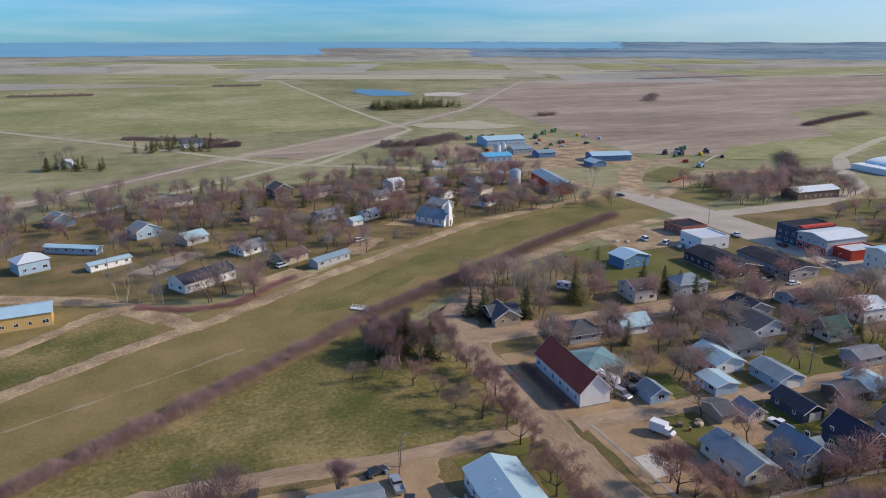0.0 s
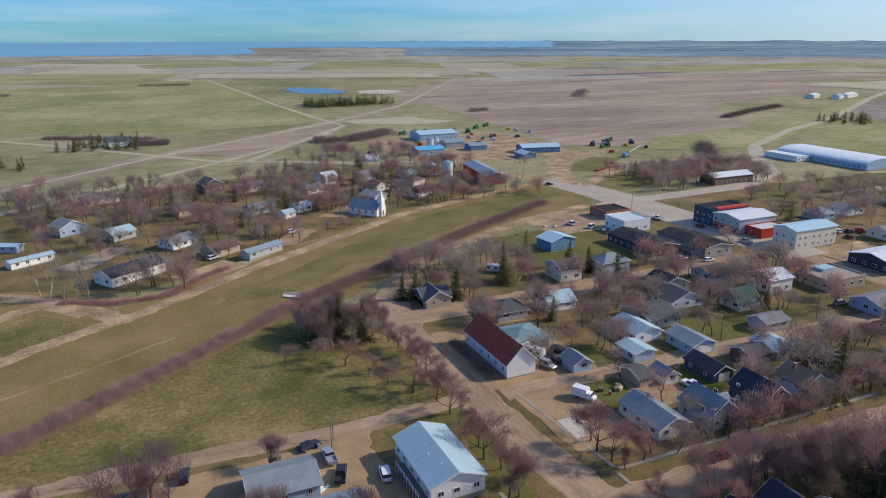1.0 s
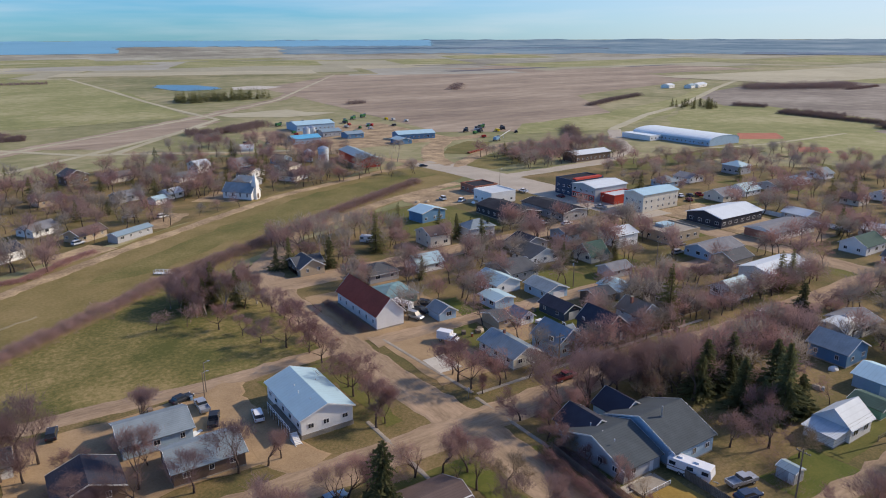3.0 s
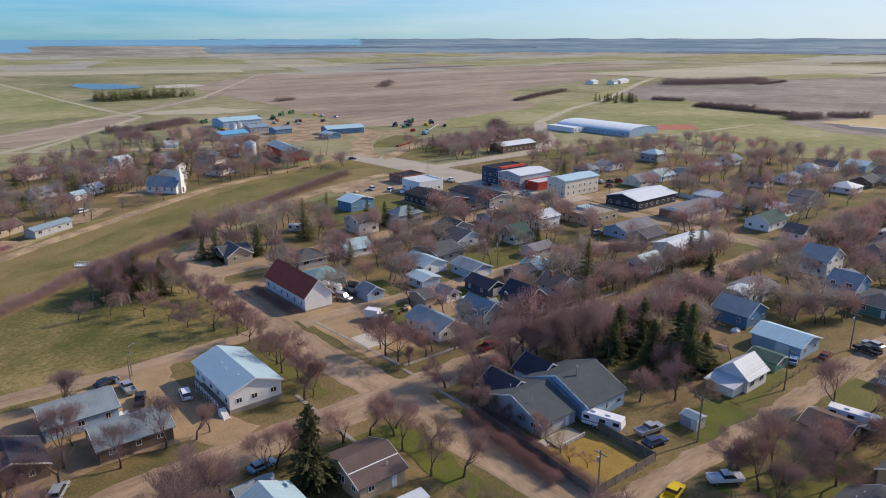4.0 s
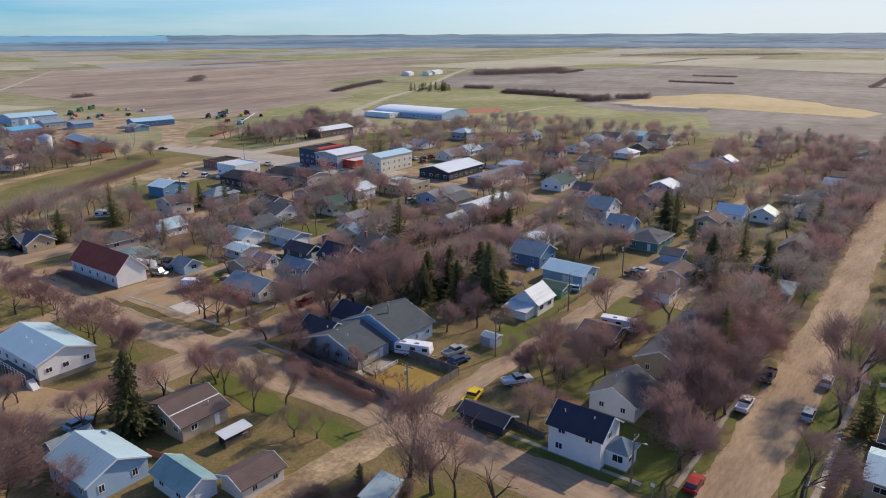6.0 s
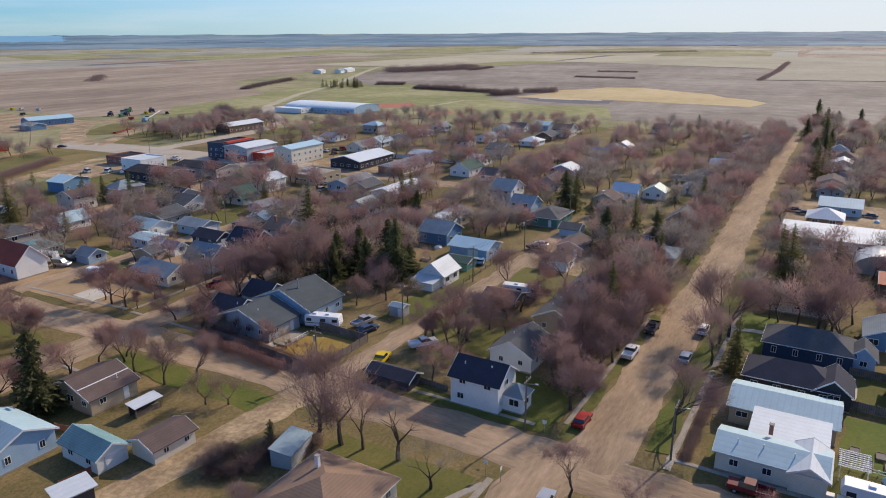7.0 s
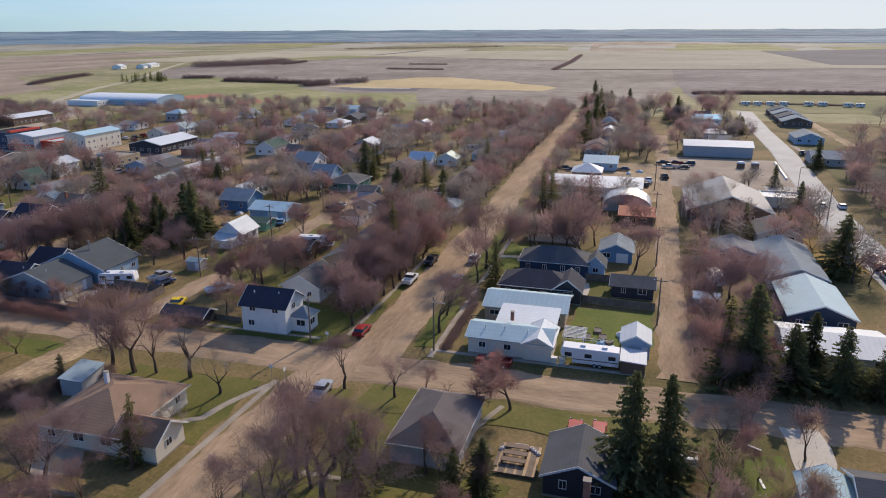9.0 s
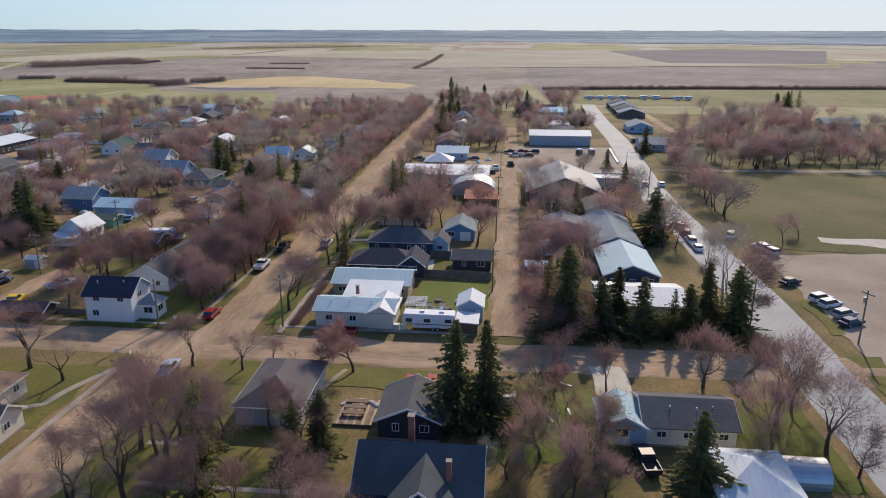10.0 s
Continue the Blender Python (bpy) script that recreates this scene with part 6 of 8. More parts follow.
def tree_kind(name, maker, bark, leaf, label, category, flat=False):
    """One tree as a thing with trunk and crown, kept under the ground's edge as a pattern for copies."""
    wood, fine = maker
    t = tagged(new(name, wood.mesh("trunk", M[bark])), label, category) if flat else root(name, 0, 0, 0, 0, label, category)
    if not flat:
        part("trunk", wood.mesh("trunk", M[bark]), None, t)
    part("crown", fine.mesh("crown", M[leaf]), None, t)
    return t


PATTERN = {
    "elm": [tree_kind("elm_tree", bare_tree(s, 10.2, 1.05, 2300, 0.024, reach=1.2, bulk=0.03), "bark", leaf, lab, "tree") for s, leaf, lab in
            ((1, "twigshaded", "bare spreading elm with purple-brown twigs"), (2, "twigshaded", "bare elm with dense purple-brown twigs"), (3, "twigredshaded", "leafless tree flushed with reddish buds"), (4, "twigshaded", "tall leafless street tree with fine twigs"), (5, "twigredshaded", "broad leafless tree with rosy twigs"))],
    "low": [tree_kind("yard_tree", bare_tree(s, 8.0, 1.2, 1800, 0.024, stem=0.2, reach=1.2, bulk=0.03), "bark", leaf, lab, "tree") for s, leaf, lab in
            ((11, "twigredshaded", "low bare crab tree with reddish twigs"), (12, "twigshaded", "low leafless yard tree with fine twigs"), (13, "twigtan", "leafless yard tree with tan buds"))],
    "crab": [tree_kind("crab_tree", bare_tree(s, 7.8, 1.1, 1800, 0.028, stem=0.22), "bark", leaf, lab, "tree") for s, leaf, lab in ((15, "twigredshaded", "rounded street tree with rosy leafless twigs"), (16, "twigshaded", "rounded street tree with mauve-brown leafless twigs"))],
    "thin": [tree_kind("tree", bare_tree(s, 8.4, 0.65, 1300, 0.026, upright=0.8), "bark", "twigshaded", "slim leafless tree with upright twigs", "tree") for s in (21, 22)],
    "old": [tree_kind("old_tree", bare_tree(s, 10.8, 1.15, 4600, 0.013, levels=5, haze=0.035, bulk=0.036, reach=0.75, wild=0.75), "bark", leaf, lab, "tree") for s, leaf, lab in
            ((81, "twigshaded", "large old leafless tree with a net of fine twigs"), (82, "twiggrey", "old bare tree with fine grey-brown twigs"), (83, "twigshaded", "broad leafless tree with fine purple-brown twigs"))],
    "aspen": [tree_kind("aspen", bare_tree(s, 10.0, 0.7, 1500, 0.03, upright=0.8, stem=0.18), "birch", "twigshaded", "slim pale-stemmed leafless aspen", "tree") for s in (91, 92)],
    "broad": [tree_kind("spruce", spruce(s, 11.5, 3.9, 34, 13, 15), "bark", "needle", "broad dense spruce with heavy dark boughs", "spruce") for s in (56, 57)],
    "poplar": [tree_kind("poplar", bare_tree(s, 13.0, 0.6, 900, 0.024, upright=0.8, stem=0.26, levels=5, haze=0.02, bulk=0.022), "birch", "twiggrey", "tall pale-barked leafless poplar", "tree") for s in (31, 32)],
    "snag": [tree_kind("dead_tree", bare_tree(41, 5.0, 0.9, 90, 0.014, levels=2), "bark", "twigshaded", "small dead tree with few branches", "tree")],
    "spruce": [tree_kind("spruce", spruce(s, h, r, 30, 11, 10), "bark", leaf, lab, "spruce") for s, h, r, leaf, lab in
               ((51, 11.5, 2.9, "needle", "dark green spruce with ragged drooping boughs"), (52, 10.0, 2.8, "needle", "dense dark spruce with short boughs"), (53, 12.5, 3.1, "needleolive", "tall spruce with olive-green needles coloured as if sunlit"))],
}
# further off the same trees are plainer, and are joined into one mass
PLAIN = {"farbare": [(bare_tree(s, 9.2, 1.2, 430, 0.052, levels=2, sides=3, haze=0.085, bulk=0.022, reach=1.45), leaf) for s, leaf in ((61, 1), (62, 3), (63, 2), (64, 3), (65, 1))],
         "farspruce": [(spruce(s, 9.5, 2.7, 22, 11, 8), leaf) for s, leaf in ((71, 4), (72, 5))]}
MASS = {"farbare": [], "farspruce": []}
USED = set()


def plant(kind, x, y, size=1.0, seed=None, group=""):
    rnd = random.Random(seed if seed is not None else int(x * 13 + y * 7))
    away = math.hypot(x - 4, y + 20)
    if kind in ("elm", "low", "thin") and away > 135:
        kind = "farbare"
    if kind == "spruce" and away > 260:
        kind = "farspruce"
    if kind in ("elm", "low") and away < 62:
        kind, size = "old", size * (0.92 if kind == "elm" else 0.85)
    s = size * rnd.uniform(0.9, 1.12)
    m = Matrix.Translation((x, y, zg(x, y) + 0.02)) @ pose(0, 0, 0, 0, 0, rnd.uniform(0, 360)) @ Matrix.Diagonal((s * rnd.uniform(0.92, 1.1), s, s * rnd.uniform(0.92, 1.1), 1))
    if kind == "farbare" and away > 230:
        m = m @ Matrix.Diagonal((1.08, 1.08, 1.14, 1))
    if kind in MASS:
        MASS[kind].append((rnd.randrange(len(PLAIN[kind])), m))
        return None
    pat = rnd.choice(PATTERN[kind])
    if pat not in USED:
        USED.add(pat)
        pat.matrix_world = m
        return pat
    return copy_thing(pat, m)


def grow_mass(kind, name, label, category):
    """All the plainer trees of one kind as one mesh."""
    vs, fs, ms, at = [], [], [], 0
    bits = []
    for (wood, fine), leaf in PLAIN[kind]:
        v = np.array([tuple(p) for p in wood.v + fine.v])
        f = [t for q in wood.f for t in ((q[0], q[1], q[2]), (q[0], q[2], q[-1]))[:len(q) - 2]] + [tuple(i + len(wood.v) for i in t) for t in fine.f]
        mi = [0] * (len(f) - len(fine.f)) + [leaf] * len(fine.f)
        bits.append((v, np.array(f), np.array(mi)))
    for i, m in MASS[kind]:
        v, f, mi = bits[i]
        mm = np.array(m)
        vs.append(v @ mm[:3, :3].T + mm[:3, 3])
        fs.append(f + at)
        ms.append(mi)
        at += len(v)
    v, f, mi = np.concatenate(vs), np.concatenate(fs), np.concatenate(ms)
    me = bpy.data.meshes.new(name)
    me.vertices.add(len(v))
    me.vertices.foreach_set("co", v.ravel())
    me.loops.add(3 * len(f))
    me.loops.foreach_set("vertex_index", f.ravel().astype(np.int32))
    me.polygons.add(len(f))
    me.polygons.foreach_set("loop_start", np.arange(0, 3 * len(f), 3, dtype=np.int32))
    for k in ("bark", "twig", "twigred", "twiggrey", "needle", "needleolive"):
        me.materials.append(M[k])
    me.polygons.foreach_set("material_index", mi.astype(np.int32))
    me.update(calc_edges=True)
    return tagged(new(name, me), label, category, kind="stuff")


# streets and lanes that stay free of trees
LANES = [(64, 166, 212, 178), (63.5, -190, 77.5, 200), (60, -27, 445, -14.2), (-60, -20, 66, -6.5), (-40, 71.8, 335, 82.6), (70, 20.5, 205, 31.0), (205, 22.5, 335, 29.5), (60, 114.5, 207, 122.5), (76, -70.5, 345, -65.5), (10, -125, 470, -110.5),
         (220, 60, 232, 170), (212, 170, 239, 330), (200, 258, 360, 276), (30, 80, 40.5, 122), (76, -125, 130, -172), (96, 280, 240, 300)]
YARD_KEEP = [(77, 31, 88, 45), (76, 96, 84, 105), (86, 104, 100, 116), (81, -60, 104, -49), (78, 13, 90, 24), (44, 62, 61, 68), (101, 101, 119, 118), (72, 90, 90, 117), (88, 30, 100, 46), (104, 22, 140, 34), (100, 40, 112, 56), (116, 30, 134, 44), (36, 26, 48, 44), (186, 38, 206, 56), (224, 6, 246, 30), (232, 72, 256, 100), (138, 6, 164, 24), (192, 90, 214, 124), (142, 30, 160, 48), (86, 186, 110, 204), (196, -66, 262, -28), (222, -110, 300, -62), (196, -112, 222, -96), (298, -130, 330, -108), (385, -108, 425, -80)]


def free(x, y, r=1.2, keep=True):
    if any(a - r < x < c + r and b - r < y < d + r for a, b, c, d in FOOT):
        return False
    if any(min(a, c) < x < max(a, c) and min(b, d) < y < max(b, d) for a, b, c, d in LANES):
        return False
    return not (keep and any(a < x < c and b < y < d for a, b, c, d in YARD_KEEP))


# single trees that stand out
for x, y, k, s in ((59.7, 17.8, "elm", 1.05), (58.6, 12.8, "elm", 1.1), (59.3, 9.4, "elm", 0.9), (59.4, 3.4, "elm", 1.1), (56.2, -3.8, "low", 0.75),
                   (62.5, -20.6, "low", 0.8), (62.0, -28.6, "low", 0.75), (63.5, -33.0, "low", 0.7), (62.8, -36.6, "snag", 1.0), (63.0, -40.1, "elm", 0.85), (62.9, -45.2, "elm", 0.95),
                   (36.5, -29.5, "elm", 1.25), (40.5, -24.0, "elm", 1.05), (30.5, -21.0, "elm", 1.1), (43.0, -31.5, "low", 1.2), (46.0, -26.0, "elm", 0.95), (29.0, -36.0, "low", 1.2), (33.0, -44.0, "elm", 1.0),
                   (85.5, -28.4, "elm", 0.9), (93.0, -27.6, "thin", 1.0), (112.0, -29.0, "elm", 0.95), (121.5, -28.6, "elm", 1.1), (133, -29, "elm", 1.1),
                   (63.0, 56.7, "low", 0.95), (62.0, 47.0, "elm", 0.85), (58.3, 50.5, "elm", 0.8), (58.9, 59.2, "elm", 0.85), (58.8, 35.8, "low", 0.8), (57.0, 39.0, "low", 0.85), (60.5, 64.0, "elm", 0.75), (56.5, 62.0, "snag", 1.0),
                   (78.6, 72.0, "elm", 0.8), (79.2, 64.6, "low", 0.9), (81.5, 66.8, "low", 0.9), (86.0, 68.0, "elm", 0.8),
                   (106.4, 12.6, "elm", 0.95), (105.6, 8.6, "elm", 0.9), (104.4, 19.3, "low", 1.1), (97.8, 20.6, "elm", 0.9), (91.5, 11.5, "elm", 0.9), (95.0, 15.5, "elm", 0.95), (87.5, 9.5, "low", 1.0), (101.5, 17.0, "elm", 0.9), (84.0, 6.8, "low", 0.9), (81.0, 10.8, "elm", 0.85), (109.5, 40.0, "elm", 0.85), (104.0, 44.0, "low", 0.9), (111.0, 35.2, "low", 0.8), (130.0, 52.0, "elm", 0.9), (99.5, 14.0, "elm", 0.9), (113, 12, "elm", 0.9),
                   (44.3, 64.0, "elm", 0.9), (35.7, 85.5, "snag", 1.3), (54.4, 85.0, "elm", 0.95), (37.6, 66.6, "elm", 0.9), (33.0, 84.6, "elm", 0.8), (24.0, 68.0, "elm", 0.85), (53.0, 68.5, "snag", 1.0),
                   (79.0, 84.6, "low", 0.8), (87.0, 86.9, "low", 0.95), (91.5, 84.6, "low", 0.95), (99.0, 85.6, "low", 0.8),
                   (59.9, -72.0, "elm", 0.9), (62.0, -75.5, "thin", 1.0), (55, -76, "low", 0.8), (63.0, -95.9, "low", 1.2), (62.6, -101.0, "elm", 1.0), (53.2, -102.6, "elm", 1.15), (47.5, -106.5, "elm", 1.0), (43.0, -108.2, "low", 1.1), (57.5, -106, "low", 1.1), (88.0, -109.4, "elm", 1.05), (93.5, -108.6, "elm", 1.0), (100.0, -107.6, "elm", 0.95), (46.5, -99.6, "elm", 0.95), (42.6, -97.8, "low", 1.0), (60.5, -82.0, "thin", 0.9), (76.5, -73.5, "elm", 0.9), (77.5, -79.0, "low", 1.0)):
    plant(k, x, y, s)
for x, y, s in ((42.4, 60.2, 1.15), (114.8, 58.6, 1.0), (118.6, 60.6, 1.05), (122.5, 57.4, 0.85), (128.6, 61.4, 0.95), (116.6, 46.2, 0.95), (120.6, 44.4, 1.1), (124.9, 43.6, 1.05), (123.4, 48.5, 1.0), (127.6, 47.4, 0.95), (119.0, 52.0, 0.8), (171.8, 70.6, 1.1), (213.1, 36.8, 1.5), (171.7, 9.5, 1.1), (182.3, -1.4, 1.0), (42.0, -46.0, 0.95), (36.6, -88.4, 1.1), (78.4, -77.4, 1.15), (79.0, -83.0, 1.0), (79.6, -89.9, 1.15), (80.4, -97.4, 0.95), (80.6, -105.0, 1.35), (83.0, -86.4, 0.9), (83.6, -101.0, 0.9), (136.2, -102.4, 1.35), (49.9, -61.6, 0.95), (50.4, -65.2, 1.05), (268.6, -123.6, 0.68), (186.6, -103.0, 0.66), (229.8, -103.2, 0.55), (478, -25, 1.15), (480, -36, 0.85), (347, -31.5, 1.25), (351, -35, 1.0), (429, -23, 1.0), (404, -60, 0.9), (408, -77, 1.0), (358, -99, 1.0), (359, -103.5, 0.85), (362, -106.5, 0.9), (489, -48, 0.85), (417, -72, 0.95), (374, -34, 1.05), (395, -36, 0.95), (473, -247, 1.0), (474, -253.5, 1.1)):
    plant("broad", x, y, s)
for x, y, s in (
                (40.2, -43.2, 0.8), (82.6, -87.0, 0.85), (86.0, -106.4, 1.0), (82.0, -74.5, 1.0), (79.6, -95.0, 0.8),
                (473, -245.5, 1.1), (474, -251, 1.0), (475, -256, 1.15), (476, -261.5, 1.1), (318, -38, 1.1), (326, -33, 1.3), (345, -37, 1.2), (352, -60, 1.0), (300, -60, 0.9), (405, -78, 1.0), (412, -104, 0.9), (398, -104, 0.8), (430, -80, 1.1), (131.6, 210.1, 1.0), (138.4, 191.6, 0.8), (141.2, 184.5, 0.95), (146.3, 182.8, 0.9), (151.6, 179.0, 0.8), (144.0, 171.3, 0.6),
                (72.8, 185.6, 0.95), (76.8, 184.6, 1.0), (40.0, 166.0, 1.2), (47.8, 168.0, 1.05), (193.4, 86.8, 0.9), (207.1, 31.0, 0.8), (185.7, 5.6, 0.95), (202.8, 24.1, 0.85), (186.9, 86.5, 1.0), (247.5, 67.2, 0.7), (328, 148, 1.1), (327, 137.6, 1.0), (205.5, 14.7, 0.6),
                (105.3, 85.8, 0.55), (170.2, 134.0, 0.55), (111.3, -33.0, 0.85), (165.8, -34.5, 1.0), (169.4, -36.5, 0.9), (306.6, -36.5, 1.2), (312.0, -34.5, 1.3), (442.6, -31.6, 1.5), (436, -30, 1.2), (53.2, 21.2, 0.6), (38.6, -3.6, 0.7), (106.4, 152.2, 0.7), (4.5, 378, 1.2), (9, 383, 1.0), (29, 290, 1.0), (64, 313, 1.1), (69, 311, 1.0), (58, 330, 0.9), (126, 352, 0.9), (132, 356, 1.0), (112, 362, 0.9)):
    plant("spruce", x, y, s)
# street rows
rnd = random.Random(5)
for x0, y0, x1, y1, step, k, s, skip in ((57.2, 116, 57.0, 86, 4.2, "crab", 0.92, 0.0), (78.8, 87, 76.0, 117, 4.2, "crab", 0.95, 0.05), (61.0, 124, 58.5, 158, 4.2, "crab", 0.98, 0.05), (74.6, 124, 73.5, 158, 3.6, "crab", 1.0, 0.1), (56.5, 122, 44, 148, 6.5, "crab", 0.95, 0.2),
                                         (84, -13.0, 430, -13.6, 5.0, "elm", 1.05, 0.08), (90, -7.4, 430, -7.4, 6.0, "low", 1.1, 0.1), (126, -29.6, 430, -29.0, 8.5, "elm", 1.0, 0.25), (90, 67.2, 330, 67.4, 5.5, "elm", 0.9, 0.1), (84, 67.6, 118, 67.6, 4.2, "elm", 0.95, 0.0), (84, 86.0, 205, 86.2, 5.5, "elm", 0.9, 0.15), (42, 67.4, 62, 66.4, 5.0, "elm", 0.8, 0.1), (102, 63.0, 122, 62.0, 4.2, "elm", 0.95, 0.05), (96, 70.4, 160, 70.8, 4.2, "elm", 1.05, 0.05), (96, 64.6, 160, 65.0, 5.0, "elm", 1.0, 0.1), (100, 84.4, 205, 84.6, 4.6, "elm", 1.0, 0.08), (100, 61.0, 165, 61.0, 5.5, "elm", 1.0, 0.1), (150, 70.6, 330, 70.8, 5.0, "elm", 1.0, 0.1),
                                         (-25, 67.5, 40, 67.5, 9, "elm", 0.9, 0.3), (-20, 82, 28, 85, 8, "elm", 0.9, 0.3), (78.8, 36, 78.8, 64, 3.0, "low", 0.6, 0.0), (244, 262, 300, 262, 6, "elm", 0.9, 0.1), (244, 256, 330, 300, 6, "elm", 0.9, 0.1),
                                         (262, 290, 318, 320, 6, "elm", 0.9, 0.1), (62, 268, 100, 282, 9, "low", 0.7, 0.2), (170, -122.5, 232, -122.5, 4.5, "farbare", 1.15, 0.05), (238, -146, 244, -260, 7, "farbare", 1.1, 0.1), (240, -160, 330, -172, 7, "farbare", 1.1, 0.1), (322, -190, 326, -330, 9, "farbare", 1.1, 0.1),
                                         (130, -126, 145, -140, 7, "elm", 1.1, 0.1), (-10, -4.5, 44, -4.8, 7, "elm", 0.9, 0.3), (-30, -22, 40, -22, 8, "elm", 1.0, 0.3), (206, 168, 207, 90, 8, "low", 0.8, 0.3)):
    n = int(math.hypot(x1 - x0, y1 - y0) / step)
    for i in range(n + 1):
        x, y = x0 + (x1 - x0) * i / max(n, 1) + rnd.uniform(-0.8, 0.8), y0 + (y1 - y0) * i / max(n, 1) + rnd.uniform(-0.8, 0.8)
        if rnd.random() > skip and free(x, y, 0.6, False):
            plant(k, x, y, s * rnd.uniform(0.85, 1.15))
# yards and groves
GROVES = ((90, -10, 440, -5, 133, "elm"), (108, -9, 200, 20, 28, "elm"), (200, -8, 430, 22, 84, "elm"), (96, 31, 200, 66, 46, "elm"), (200, 30, 430, 66, 100, "elm"), (100, 86, 205, 114, 60, "low"), (84, 124, 205, 175, 96, "elm"),
          (80, 158, 130, 215, 60, "elm"), (130, 160, 208, 184, 45, "elm"), (264, 88, 430, 245, 165, "elm"), (128, -62, 200, -32, 39, "elm"), (205, -64, 430, -30, 95, "elm"), (79, -84, 140, -72, 16, "elm"), (130, -108, 270, -72, 87, "elm"),
          (300, -108, 440, -72, 36, "elm"), (-30, 50, 30, 66, 18, "elm"), (-30, 86, 30, 112, 24, "elm"), (30, 152, 62, 176, 9, "thin"), (28, -46, 47, -21, 13, "elm"), (20, -3, 36, 26, 12, "low"), (34, -80, 60, -68, 9, "low"),
          (-60, -60, 28, -24, 33, "elm"), (255, 250, 345, 330, 95, "elm"), (-20, 222, 14, 236, 9, "low"), (60, 300, 200, 400, 150, "elm"), (-110, 285, 60, 400, 150, "elm"), (-20, 250, 60, 285, 22, "low"), (205, 86, 268, 116, 40, "elm"), (100, 405, 180, 470, 38, "elm"), (230, -175, 330, -150, 22, "elm"), 
          (80, 20, 100, 23, 4, "low"), (250, -250, 420, -175, 46, "elm"), (250, -230, 330, -182, 14, "elm"))
for x0, y0, x1, y1, n, k in GROVES:
    for i in range(int(n * 1.42)):
        x, y = rnd.uniform(x0, x1), rnd.uniform(y0, y1)
        if free(x, y, 0.4):
            kk = k if rnd.random() > 0.3 else rnd.choice(("low", "thin"))
            if rnd.random() < 0.03:
                kk = "spruce"
            plant(kk, x, y, rnd.uniform(0.75, 1.22))
for i in range(26):
    plant("aspen", rnd.uniform(36, 58), rnd.uniform(158, 176), rnd.uniform(0.8, 1.1))
for x, y, s in ((92.0, 196.0, 0.9), (100.0, 190.0, 1.0), (103.5, 196.5, 0.85), (98, 200, 0.9), (-30, 236, 0.8), (-27, 232, 0.9), (-23, 230, 0.8), (-19, 228, 0.85), (-16, 227, 0.7), (-86, 498, 0.9), (-80, 500, 1.0), (-96, 496, 0.9), (96, -108.6, 0.95), (101, -109, 1.0), (107, -108.2, 0.95), (112, -108.6, 0.85), (150, -79, 0.9), (156, -77, 1.0), (163, -78, 0.95), (168, -76, 0.9), (174, -74, 0.95), (180, -72, 0.9), (170, -80, 0.9), (90, 186, 0.9), (95, 183, 0.8), (201, 338, 0.8), (206, 340, 0.9)):
    plant("poplar", x, y, s)
for i in range(34):
    plant("farspruce", rnd.uniform(-46, 10), rnd.uniform(548, 600), rnd.uniform(0.5, 1.1))
for i in range(14):
    plant("farspruce", rnd.uniform(-96, -58), rnd.uniform(476, 506), rnd.uniform(0.7, 1.2))
for i in range(26):
    plant("farspruce", 633 + rnd.uniform(-26, 26), 452 + rnd.uniform(-20, 20), rnd.uniform(0.6, 1.1))


# tall bare trees along the asphalt street and beyond the sports field
rnd = random.Random(77)
for i in range(21):
    plant("farbare", 160 + 4.8 * i + rnd.uniform(-1, 1), -125.6 - 0.055 * 4.8 * i + rnd.uniform(-1.2, 1.2), rnd.uniform(1.2, 1.55))
for x0, y0, x1, y1, n, s in ((243, -176, 256, -134, 9, 1.35), (288, -215, 345, -150, 20, 1.25), (345, -215, 410, -175, 12, 1.1), (425, -100, 490, -20, 40, 1.15), (300, -108, 370, -72, 16, 1.0), (238, -215, 330, -178, 10, 1.2)):
    for i in range(n):
        x, y = rnd.uniform(x0, x1), rnd.uniform(y0, y1)
        if free(x, y, 0.4, False):
            plant("farbare", x, y, s * rnd.uniform(0.85, 1.2))
plant("farbare", 449.5, -106.5, 1.75)


grow_mass("farbare", "town_trees", "mass of leafless purple-brown trees among the houses", "trees")
grow_mass("farspruce", "town_spruces", "scattered dark spruces among the far houses", "trees")


